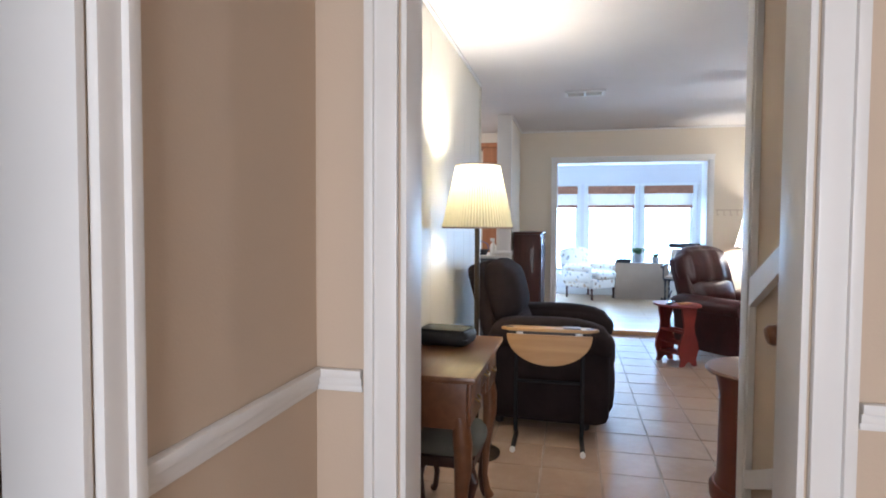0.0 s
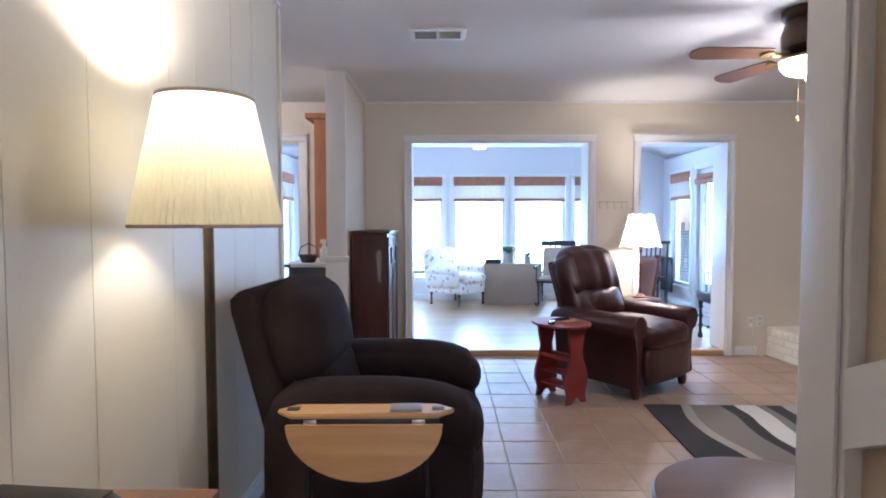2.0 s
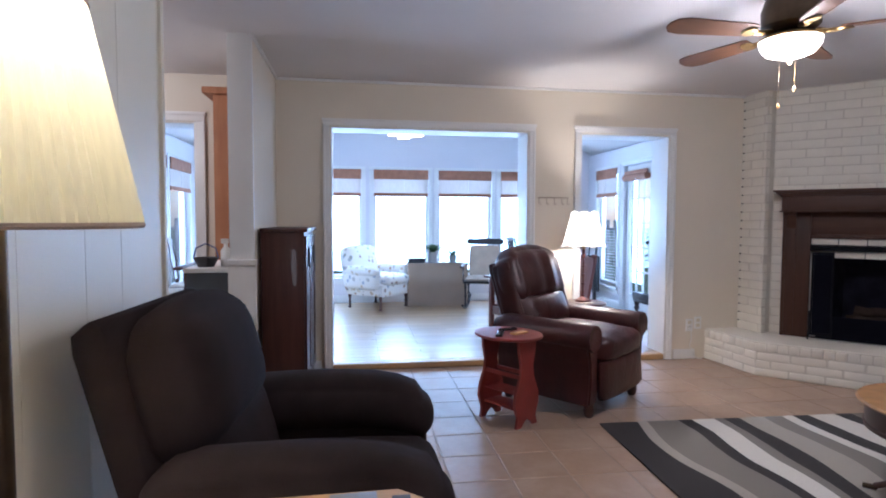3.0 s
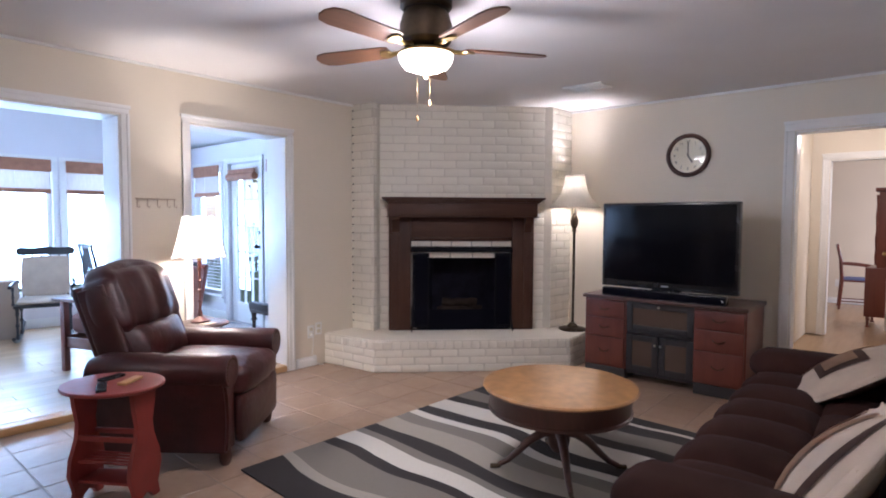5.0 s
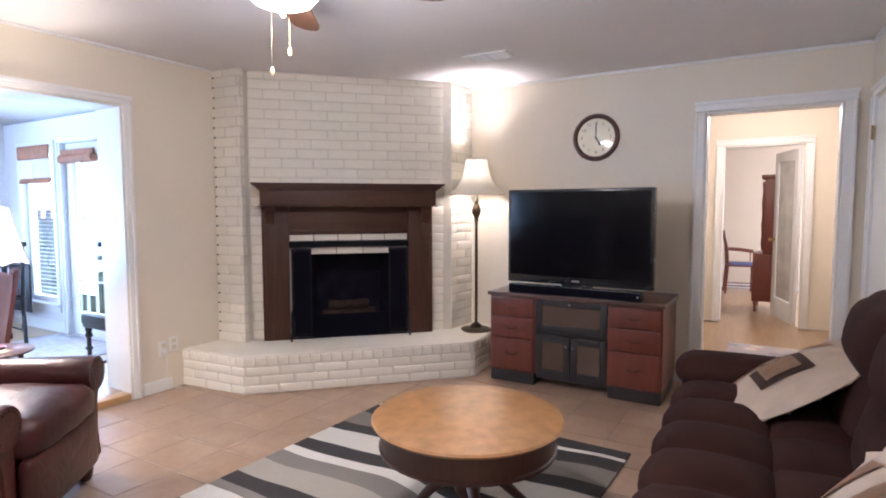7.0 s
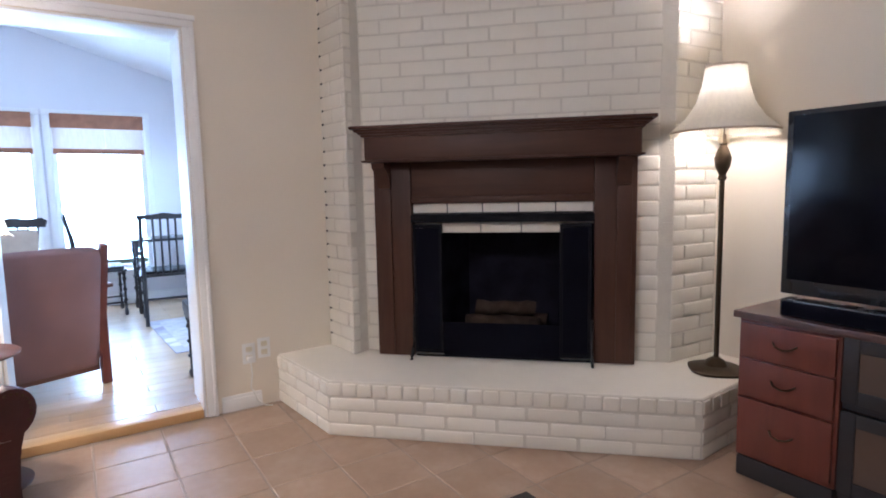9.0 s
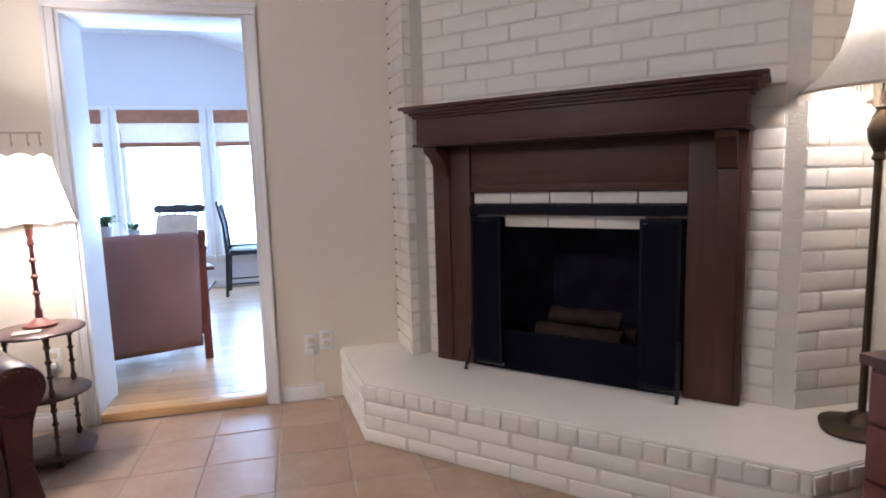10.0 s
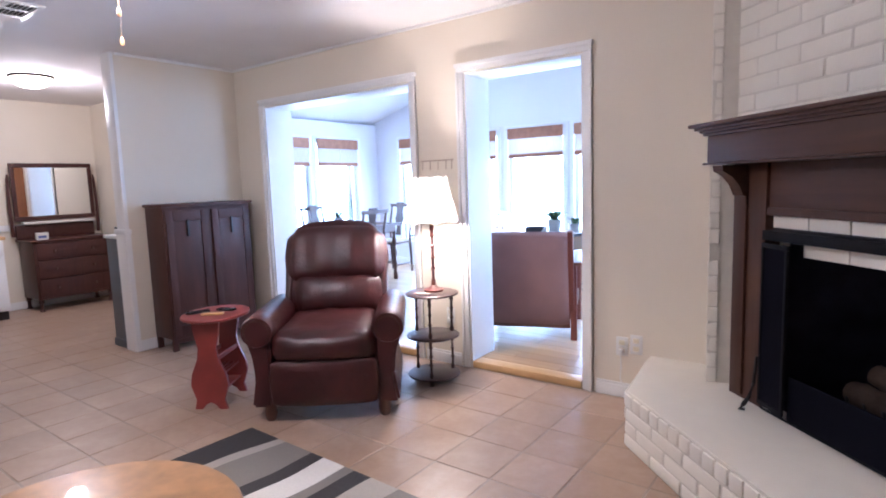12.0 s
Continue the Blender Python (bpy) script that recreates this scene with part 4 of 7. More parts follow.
for k, (x0, x1, y, z, r) in enumerate(((-0.22, 0.20, -0.05, 0.145, 0.048), (-0.18, 0.24, 0.06, 0.142, 0.045), (-0.17, 0.17, 0.0, 0.225, 0.042))):
    lg = thing("gas_log", MT @ pose(0, 0.18, 0.008), "charred ceramic log lying on the grate", "log", "logs on the grate")
    pts = [(x0 + (x1 - x0) * i / 8, y + rng.uniform(-0.006, 0.006), z + rng.uniform(-0.006, 0.006)) for i in range(9)]
    part("bark", tube(B(), pts, [r * rng.uniform(0.88, 1.06) for _ in range(9)], 12), LOGS, lg)

# ---- living room: seating ----
def recliner(name, m, cloth, label, w=0.82, back=1.05):
    """Overstuffed recliner looking to -y; origin on the floor under its middle."""
    r = thing(name, m, label, "armchair")
    hw = w / 2
    b = B()
    soft(b, (0, 0.02, 0.24), (hw - 0.10, 0.40, 0.17), 0.05, 6)
    part("base", b, cloth, r)
    for s in (-1, 1):
        a = B()
        soft(a, (s * (hw - 0.11), -0.03, 0.34), (0.105, 0.43, 0.28), 0.06, 7, 0.01)
        soft(a, (s * (hw - 0.11), -0.06, 0.595), (0.13, 0.42, 0.095), 0.085, 9, 0.02,
             tuft=lambda p: (0, 0, -0.05 * max(0, -p[1]) ** 3))
        part("arm", a, cloth, r)
    c = B()
    soft(c, (0, -0.12, 0.42), (hw - 0.225, 0.36, 0.09), 0.06, 8, 0.03)
    part("seat", c, cloth, r)
    f = B()
    soft(f, (0, -0.44, 0.24), (hw - 0.225, 0.05, 0.16), 0.04, 6, 0.02)
    part("footrest", f, cloth, r)
    tilt = pose(0, 0.27, 0.42, -17)
    k = B()
    soft(k, (0, 0.07, 0.30), (hw - 0.08, 0.06, 0.36), 0.05, 7)
    part("back_shell", k, cloth, r).matrix_basis = tilt
    k = B()
    soft(k, (0, -0.05, 0.13), (hw - 0.17, 0.10, 0.17), 0.08, 8, 0.035)
    part("lumbar_cushion", k, cloth, r).matrix_basis = tilt
    k = B()
    soft(k, (0, -0.05, back - 0.64), (hw - 0.14, 0.12, 0.20), 0.10, 9, 0.04)
    part("head_cushion", k, cloth, r).matrix_basis = tilt
    for sx in (-1, 1):
        for sy in (-0.3, 0.32):
            part("leg", lathe(B(), [(0.03, 0), (0.035, 0.03), (0.03, 0.08)], 12, (sx * (hw - 0.14), sy, 0)), BLACKW, r)
    return r


recliner("recliner", pose(0.16, 4.56, 0, 0, 0, 87) @ Matrix.Diagonal((1.0, 0.885, 1.0, 1.0)), FABRIC2, "dark charcoal-brown microfibre recliner beside the panelled wall", w=0.93)

# tray table with a hanging half-round leaf
tt = thing("tray_table", pose(0.19, 3.93, 0, 0, 0, 1), "folding tray table of honey maple with a dropped leaf", "tray table")
top = B()
pts = [(-0.285, 0), (-0.23, -0.052), (0.23, -0.052), (0.285, 0), (0.23, 0.052), (-0.23, 0.052)]
prism(top, pts, 0.672, 0.688)
bmesh.ops.bevel(top, geom=top.edges[:], offset=0.004, segments=2, affect="EDGES")
part("top", top, MAPLE, tt)
for s in (-1, 1):
    # black slab laid on the top imitates the shade in the cut-out
    part("hand_hole_shade", bx(s * 0.232 - 0.020, -0.018, 0.6882, s * 0.232 + 0.020, 0.018, 0.6892, 0.0004), BLACKW, tt, "dark slab for the shade of the hand hole")
leaf = B()
pts = [(0.245 * math.cos(a), 0.655 - 0.18 * abs(math.sin(a))) for a in [math.pi + math.pi * i / 20 for i in range(21)]]
prism(leaf, pts, -0.062, -0.048, "xz")
part("leaf", leaf, MAPLE, tt)
part("hinge_rail", bx(-0.235, -0.048, 0.650, 0.235, -0.036, 0.671, 0.002), BLACKW, tt)
for s in (-1, 1):
    part("hinge", bx(s * 0.17 - 0.02, -0.0495, 0.652, s * 0.17 + 0.02, -0.0483, 0.668, 0.0005), STEEL, tt)
    part("leg", tube(B(), [(s * 0.195, 0.03, 0.66), (s * 0.195, 0.02, 0.34), (s * 0.195, 0.03, 0.05), (s * 0.195, 0.0, 0.016)], 0.013, 8), IRON, tt)
    part("foot", tube(B(), [(s * 0.195, 0.10, 0.016), (s * 0.195, -0.17, 0.016)], 0.014, 8), IRON, tt)
    part("foot_cap", tube(B(), [(s * 0.195, -0.171, 0.016), (s * 0.195, -0.192, 0.016)], 0.0155, 8), WHITEP, tt)
part("stretcher", tube(B(), [(-0.195, 0.022, 0.36), (0.195, 0.022, 0.36)], 0.010, 8), IRON, tt)
cp = thing("grey_notepad", pose(0.32, 3.93, 0.689, 0, 0, 2), "small grey notepad on the tray table", "notepad")
part("cover", bx(-0.05, -0.035, 0, 0.05, 0.03, 0.008, 0.002), GREYCARD, cp)

# sofa
so = thing("sofa", pose(3.10, 3.63, 0, 0, 0, 182), "dark brown microfibre three-seat sofa against the wall", "sofa")
b = B()
soft(b, (0, 0.05, 0.20), (1.12, 0.36, 0.15), 0.05, 6)
part("base", b, FABRIC, so)
for i in (-1, 0, 1):
    cx = i * 0.615
    for dx in (-0.153, 0.153):
        part("seat_cushion", soft(B(), (cx + dx, -0.22, 0.385), (0.154, 0.20, 0.085), 0.055, 8, 0.035), FABRIC, so)
        part("seat_cushion", soft(B(), (cx + dx, 0.12, 0.385), (0.154, 0.17, 0.08), 0.05, 8, 0.035), FABRIC, so)
    t = pose(i * 0.665, 0.295, 0.40, -12)
    k = B()
    soft(k, (0, 0.02, 0.14), (0.33, 0.10, 0.19), 0.08, 8, 0.045)
    part("lumbar_cushion", k, FABRIC, so).matrix_basis = t
    k = B()
    soft(k, (0, 0.02, 0.41), (0.335, 0.12, 0.175), 0.11, 9, 0.04)
    part("back_cushion", k, FABRIC, so).matrix_basis = t
    f = B()
    soft(f, (cx, -0.40, 0.22), (0.30, 0.05, 0.15), 0.04, 6, 0.02)
    part("footrest", f, FABRIC, so)
for s in (-1, 1):
    a = B()
    soft(a, (s * 1.06, -0.02, 0.30), (0.12, 0.40, 0.26), 0.07, 7, 0.01)
    soft(a, (s * 1.06, -0.05, 0.495), (0.14, 0.40, 0.08), 0.075, 8, 0.015)
    part("arm", a, FABRIC, so)
b = B()
soft(b, (0, 0.45, 0.36), (1.06, 0.06, 0.30), 0.05, 6)
part("back_shell", b, FABRIC, so)
for x in (-1.0, 1.0):
    for y in (-0.28, 0.34):
        part("leg", bx(x - 0.03, y - 0.03, 0, x + 0.03, y + 0.03, 0.06, 0.004), BLACKW, so)


def pillow(m, label, size=0.23, patch=True):
    p = thing("throw_pillow", m, label, "pillow", "pillows on the sofa")
    k = B()
    soft(k, (0, 0, 0), (size, size, 0.02), 0.018, 12, 0.075)
    part("cover", k, PILLOW, p)
    fr = B()
    rr = random.Random(5)
    n = 64
    ring0, ring1 = [], []
    for i in range(n):
        a = 4 * i / n
        sd, u = int(a), a - int(a)
        e = [(-1 + 2 * u, -1), (1, -1 + 2 * u), (1 - 2 * u, 1), (-1, 1 - 2 * u)][sd]
        ring0.append((e[0] * size * 0.985, e[1] * size * 0.985, 0.0))
        k2 = 1.16 + 0.03 * math.sin(i * 1.9)
        ring1.append((e[0] * size * k2, e[1] * size * k2, 0.012 * math.sin(i * 2.3) + rr.uniform(-0.003, 0.003)))
    rings(fr, [ring0, ring1, [(x, y, z - 0.005) for x, y, z in ring1], [(x, y, z - 0.005) for x, y, z in ring0]], cap=False)
    part("frill", fr, PILLOW, p, "pale frilled edge")
    # bands and the square patch follow the swelling cover

    def patch_at(x0, x1, y0, y1, mat, nm, lift):
        bm = B()
        rows = []
        for i in range(9):
            row = []
            for j in range(9):
                x, y = x0 + (x1 - x0) * i / 8, y0 + (y1 - y0) * j / 8
                z = 0.02 + 0.075 * max(0, 1 - (x / size) ** 2) * max(0, 1 - (y / size) ** 2) + lift
                row.append((x, y, z))
            rows.append(row)
        rings(bm, rows, cap=False, closed=False)
        bmesh.ops.solidify(bm, geom=bm.faces[:], thickness=0.004)
        part(nm, bm, mat, p)
    patch_at(size * 0.42, size * 0.72, -size * 0.96, size * 0.96, PILLOWB, "band", 0.006)
    if patch:
        patch_at(-size * 0.62, size * 0.12, -size * 0.42, size * 0.42, PILLOWD, "patch_border", 0.006)
        patch_at(-size * 0.50, size * 0.0, -size * 0.28, size * 0.28, PILLOWB, "patch", 0.011)
    else:
        patch_at(-size * 0.30, -size * 0.06, -size * 0.96, size * 0.96, PILLOWB, "band", 0.006)
        patch_at(-size * 0.85, -size * 0.72, -size * 0.94, size * 0.94, PILLOWD, "narrow_band", 0.006)
    return p


pillow(Matrix.Translation((3.86, 3.62, 0.555)) @ Euler((radians(-32), radians(4), radians(12))).to_matrix().to_4x4(), "oatmeal frilled pillow with a brown square on the sofa seat", 0.285)
pillow(Matrix.Translation((2.34, 3.53, 0.57)) @ Euler((radians(-54), radians(14), radians(12))).to_matrix().to_4x4(), "oatmeal frilled pillow with a tan band leaning on the sofa", 0.25, False)


def leather_chair(m):
    r = thing("leather_recliner", m, "oxblood leather recliner with rolled arms and nailheads", "armchair")
    b = B()
    soft(b, (0, 0.02, 0.26), (0.27, 0.36, 0.14), 0.03, 6)
    part("base", b, LEATHER, r)
    for s in (-1, 1):
        a = B()
        # rolled arm: scroll profile swept to the back
        rows = []
        for i, yy in enumerate((-0.40, -0.385, -0.30, -0.1, 0.1, 0.28, 0.36)):
            k = 0.93 if i in (0, 6) else 1.0
            row = []
            for j in range(20):
                an = 2 * math.pi * j / 20
                row.append((s * (0.335 + 0.085 * k * math.cos(an)), yy, 0.53 + 0.09 * k * math.sin(an) - 0.02 * (i == 6)))
            rows.append(row)
        rings(a, rows)
        part("arm_roll", a, LEATHER, r)
        pn = B()
        prism(pn, [(s * 0.275, 0.09), (s * 0.385, 0.09), (s * 0.36, 0.25), (s * 0.37, 0.38), (s * 0.41, 0.52), (s * 0.275, 0.55)], -0.385, 0.36, "xz")
        bmesh.ops.bevel(pn, geom=pn.edges[:], offset=0.014, segments=2, affect="EDGES")
        part("arm_panel", pn, LEATHER, r)
        nails = B()
        for i in range(16):
            an = -0.6 + 4.4 * i / 15
            lathe(nails, [(0.0055, 0), (0.0045, 0.003), (0.001, 0.005)], 6, (0, 0, 0))
            vs = nails.verts[-18:]
            bmesh.ops.transform(nails, matrix=Matrix.Translation((s * (0.335 + 0.062 * math.cos(an) * s), -0.400, 0.53 + 0.066 * math.sin(an))) @ Matrix.Rotation(radians(90), 4, "X"), verts=vs)
        part("nailheads", nails, BRONZE, r)
    c = B()
    soft(c, (0, -0.10, 0.435), (0.255, 0.33, 0.085), 0.05, 9, 0.035, tuft=lambda p: (0, 0, 0.006 * math.sin(9 * p[0] + 4 * p[1])))
    part("seat", c, LEATHER, r)
    f = B()
    soft(f, (0, -0.40, 0.235), (0.27, 0.03, 0.13), 0.025, 7, 0.012)
    part("footrest", f, LEATHER, r)
    t = pose(0, 0.23, 0.44, -19)
    k = B()
    soft(k, (0, -0.03, 0.17), (0.265, 0.09, 0.14), 0.07, 10, 0.045, tuft=lambda p: (0, 0.008 * math.sin(11 * p[0]) * (1 - p[2]), 0))
    part("lower_back_cushion", k, LEATHER, r).matrix_basis = t
    k = B()
    soft(k, (0, -0.02, 0.44), (0.285, 0.115, 0.205), 0.085, 15, 0.035, tuft=lambda p: (0, 0.007 * math.cos(10 * p[0]) * (1 - 0.8 * p[1]), 0.004 * math.cos(10 * p[0]) * (p[2] > 0) - 0.03 * abs(p[0]) ** 3 * (p[2] > 0)))
    part("upper_back_cushion", k, LEATHER, r).matrix_basis = t
    k = B()
    soft(k, (0, 0.075, 0.27), (0.30, 0.035, 0.31), 0.03, 7)
    part("back_shell", k, LEATHER, r).matrix_basis = t
    for s in (-1, 1):
        k = B()
        soft(k, (s * 0.285, -0.01, 0.30), (0.022, 0.085, 0.25), 0.02, 6)
        part("wing", k, LEATHER, r).matrix_basis = t
        for yy in (-0.34, 0.30):
            part("leg", lathe(B(), [(0.022, 0), (0.030, 0.015), (0.036, 0.05), (0.030, 0.08), (0.040, 0.115)], 14, (s * 0.30, yy, 0)), DARKW, r)
    return r


leather_chair(pose(1.865, 6.675, 0, 0, 0, 39) @ Matrix.Diagonal((1.09, 1.0, 1.0, 1.0)))

# ---- tables ----
rt = thing("magazine_table", pose(1.285, 6.235, 0, 0, 0, -56), "small red painted table with scrolled board legs", "side table")
part("tabletop", lathe(B(), [(0.20, 0.545), (0.212, 0.550), (0.215, 0.558), (0.212, 0.566), (0.19, 0.568)], 40, sx=1.08, sy=0.92), REDP, rt)
side = [(-0.10, 0), (-0.055, 0.0), (-0.03, 0.03), (0.0, 0.045), (0.03, 0.03), (0.055, 0.0), (0.10, 0), (0.085, 0.06), (0.115, 0.15), (0.105, 0.22), (0.065, 0.31), (0.055, 0.38), (0.075, 0.47), (0.085, 0.545),
        (-0.085, 0.545), (-0.075, 0.47), (-0.055, 0.38), (-0.065, 0.31), (-0.105, 0.22), (-0.115, 0.15), (-0.085, 0.06)]
for s in (-1, 1):
    g = prism(B(), side, s * 0.15 - 0.01, s * 0.15 + 0.01, "yz")
    part("leg_board", g, REDP, rt)
part("shelf", bx(-0.139, -0.07, 0.10, 0.139, 0.07, 0.114, 0.002), REDP, rt)
for k in range(5):
    y = -0.06 + 0.03 * k
    part("spindle", tube(B(), [(-0.139, y, 0.20), (0.139, y, 0.20)], 0.006, 6), REDP, rt)
part("rail", bx(-0.139, -0.060, 0.30, 0.139, -0.046, 0.325, 0.002), REDP, rt)
part("rail", bx(-0.139, 0.046, 0.30, 0.139, 0.060, 0.325, 0.002), REDP, rt)
for (x, y, rz, lx, mat, nm, lb) in ((1.21, 6.16, 70, 0.07, GLOSSB, "remote_control", "black remote control on the red table"), (1.30, 6.30, 20, 0.06, GLOSSB, "remote_control", "black remote control on the red table"), (1.34, 6.18, 35, 0.065, MAPLE, "coaster", "pale wooden coaster on the red table")):
    o = thing(nm, pose(x, y, 0.569, 0, 0, rz), lb, nm.replace("_", " "))
    part("body", bx(-lx, -0.022, 0, lx, 0.022, 0.013, 0.004), mat, o)

ti = thing("tiered_table", pose(2.22, 7.24, 0), "round three-tier dark wooden table beside the opening", "side table")
for z in (0.035, 0.30, 0.585):
    part("tier", lathe(B(), [(0.165, z), (0.176, z + 0.005), (0.178, z + 0.012), (0.170, z + 0.018)], 36), DARKW, ti)
for a in (60, 180, 300):
    x, y = 0.14 * math.cos(radians(a)), 0.14 * math.sin(radians(a))
    part("post", turned(B(), x, y, 0.0, 0.035, 0.016, 1), DARKW, ti)
    part("post", turned(B(), x, y, 0.053, 0.30, 0.013, 3), DARKW, ti)
    part("post", turned(B(), x, y, 0.318, 0.585, 0.013, 3), DARKW, ti)
o = thing("coaster", pose(2.21, 7.15, 0.604, 0, 0, 15), "pale card lying on the tiered table", "card")
part("card", bx(-0.05, -0.03, 0, 0.05, 0.03, 0.006, 0.001), PILLOW, o)

ct = thing("coffee_table", pose(2.96, 4.79, 0.014), "round drum coffee table with burl top and dark pedestal", "coffee table")
part("tabletop", lathe(B(), [(0.385, 0.44), (0.402, 0.445), (0.408, 0.455), (0.400, 0.463), (0.37, 0.466)], 56), BURL, ct)
part("drum", lathe(B(), [(0.36, 0.325), (0.375, 0.33), (0.378, 0.345), (0.370, 0.35), (0.372, 0.43), (0.380, 0.44)], 56), DARKW, ct, "dark mahogany drum apron")
part("pedestal", lathe(B(), [(0.035, 0.10), (0.055, 0.13), (0.06, 0.17), (0.04, 0.21), (0.035, 0.25), (0.06, 0.29), (0.09, 0.325)], 24), DARKW, ct)
for a in (40, 130, 220, 310):
    c, s = math.cos(radians(a)), math.sin(radians(a))
    pr = [(0.03, 0.20), (0.09, 0.195), (0.16, 0.15), (0.22, 0.09), (0.27, 0.045), (0.32, 0.02)]
    part("leg", tube(B(), [(r * c, r * s, z) for r, z in pr], [0.026, 0.026, 0.023, 0.019, 0.016, 0.014], 10), DARKW, ct)
    part("foot", tube(B(), [(0.31 * c, 0.31 * s, 0.014), (0.365 * c, 0.365 * s, 0.012)], 0.012, 8), BRONZE, ct)

rg = thing("area_rug", pose(2.915, 5.195, 0.0, 0, 0, -2.0), "area rug with wavy charcoal, grey and cream stripes", "rug")
g = bx(-1.11, -0.83, 0.001, 1.11, 0.83, 0.012, 0.004)
part("weave", g, RUG, rg)

dt = thing("drum_table", pose(1.22, 3.44, 0), "round wooden drum side table beside the stair wall", "side table")
part("tabletop", lathe(B(), [(0.25, 0.60), (0.272, 0.605), (0.276, 0.615), (0.268, 0.625), (0.24, 0.628)], 40), CHERRYX, dt)
part("drum", lathe(B(), [(0.225, 0.07), (0.215, 0.10), (0.212, 0.50), (0.222, 0.55), (0.235, 0.60)], 36), CHERRY, dt)
part("plinth", lathe(B(), [(0.245, 0.0), (0.248, 0.05), (0.235, 0.07)], 36), CHERRY, dt)

# desk: cabriole legs, drawers on the room side
dk = thing("writing_desk", pose(-0.212, 2.85, 0), "brown wooden desk with cabriole legs and drawers", "desk")
part("desktop", bx(-0.212, -0.385, 0.735, 0.212, 0.385, 0.76, 0.008), DESKW, dk)
part("carcass", bx(-0.205, -0.345, 0.56, 0.172, -0.10, 0.734, 0.003), DESKW, dk)
part("carcass", bx(-0.205, 0.10, 0.56, 0.172, 0.345, 0.734, 0.003), DESKW, dk)
part("carcass", bx(-0.205, -0.099, 0.635, 0.172, 0.099, 0.734, 0.003), DESKW, dk)
for y0, y1, z0 in ((-0.335, -0.108, 0.572), (-0.092, 0.092, 0.645), (0.108, 0.335, 0.572)):
    dr = part("drawer", bx(0.1725, y0, z0, 0.186, y1, 0.725, 0.004), DESKW, dk)
    part("pull", tube(B(), [(0.187, (y0 + y1) / 2 - 0.03, (z0 + 0.725) / 2), (0.200, (y0 + y1) / 2 - 0.02, (z0 + 0.725) / 2 - 0.012), (0.200, (y0 + y1) / 2 + 0.02, (z0 + 0.725) / 2 - 0.012), (0.187, (y0 + y1) / 2 + 0.03, (z0 + 0.725) / 2)], 0.004, 6), BRASS, dr)
for sx, x in ((-1, -0.175), (1, 0.145)):
    for sy in (-1, 1):
        y = sy * 0.315
        part("leg", tube(B(), [(x, y, 0.60), (x + sx * 0.012, y + sy * 0.012, 0.50), (x + sx * 0.014, y + sy * 0.014, 0.42), (x, y, 0.26), (x - sx * 0.004, y - sy * 0.004, 0.12), (x + sx * 0.006, y + sy * 0.006, 0.045), (x + sx * 0.016, y + sy * 0.016, 0.012)], [0.032, 0.036, 0.033, 0.020, 0.014, 0.017, 0.024], 12), DESKW, dk)
ca = thing("zip_case", pose(-0.235, 3.02, 0.761, 0, 0, -6), "black leatherette zip case lying on the desk", "case")
k = B()
soft(k, (0, 0, 0.034), (0.125, 0.085, 0.033), 0.022, 8, 0.004)
part("body", k, BLACKL, ca)
part("zip", bx(-0.127, -0.087, 0.029, 0.127, 0.087, 0.035, 0.003), GLOSSB, ca)
part("flap", bx(-0.10, -0.075, 0.0655, 0.11, 0.07, 0.071, 0.003), BLACKL, ca)
sl = thing("footstool", pose(-0.20, 3.04, 0), "small cabriole footstool with a grey-green cushion under the desk", "stool")
k = B()
soft(k, (0, 0, 0.335), (0.13, 0.16, 0.04), 0.03, 7, 0.02)
part("cushion", k, plain("sage_cloth", (0.19, 0.19, 0.16), 0.95, bump=0.3), sl)
part("apron", bx(-0.125, -0.155, 0.25, 0.125, 0.155, 0.296, 0.008), DARKW, sl)
for sx in (-1, 1):
    for sy in (-1, 1):
        x, y = sx * 0.105, sy * 0.135
        part("leg", tube(B(), [(x, y, 0.26), (x + sx * 0.016, y + sy * 0.016, 0.20), (x, y, 0.10), (x + sx * 0.01, y + sy * 0.01, 0.03), (x + sx * 0.022, y + sy * 0.022, 0.010)], [0.02, 0.022, 0.013, 0.013, 0.018], 10), DARKW, sl)


# ---- lamps ----
def bulb_in(o, z, r=0.03):
    part("bulb", lathe(B(), [(0.012, z - 0.06), (0.014, z - 0.04), (r, z), (r * 0.8, z + 0.022), (0.006, z + 0.034)], 16), BULB, o)


fl = thing("floor_lamp", pose(-0.203, 3.684, 0), "floor lamp with pleated cream shade on a bronze pole", "floor lamp")
part("shade", lathe(B(), [(0.194, 1.275), (0.193, 1.29), (0.126, 1.605), (0.123, 1.62)], 288, cap=False, wave=0.016, lobes=72), SHADE1, fl)
for r, z in ((0.196, 1.272), (0.125, 1.615)):
    part("shade_trim", lathe(B(), [(r, z), (r + 0.003, z + 0.004), (r + 0.001, z + 0.009), (r - 0.003, z + 0.004)], 64, cap=False), PILLOW, fl)
part("pole", tube(B(), [(0, 0, 0.03), (0, 0, 1.40)], 0.0145, 12), BRONZE, fl)
part("base", lathe(B(), [(0.135, 0.0), (0.138, 0.012), (0.12, 0.022), (0.03, 0.035), (0.018, 0.06)], 36), BRONZE, fl)
bulb_in(fl, 1.49)
part("spider", tube(B(), [(-0.122, 0, 1.612), (0, 0, 1.600), (0.122, 0, 1.612)], 0.002, 6), BRASS, fl)

l1 = thing("table_lamp", pose(2.215, 7.27, 0.604), "table lamp with scalloped white shade and turned wood stem", "table lamp")
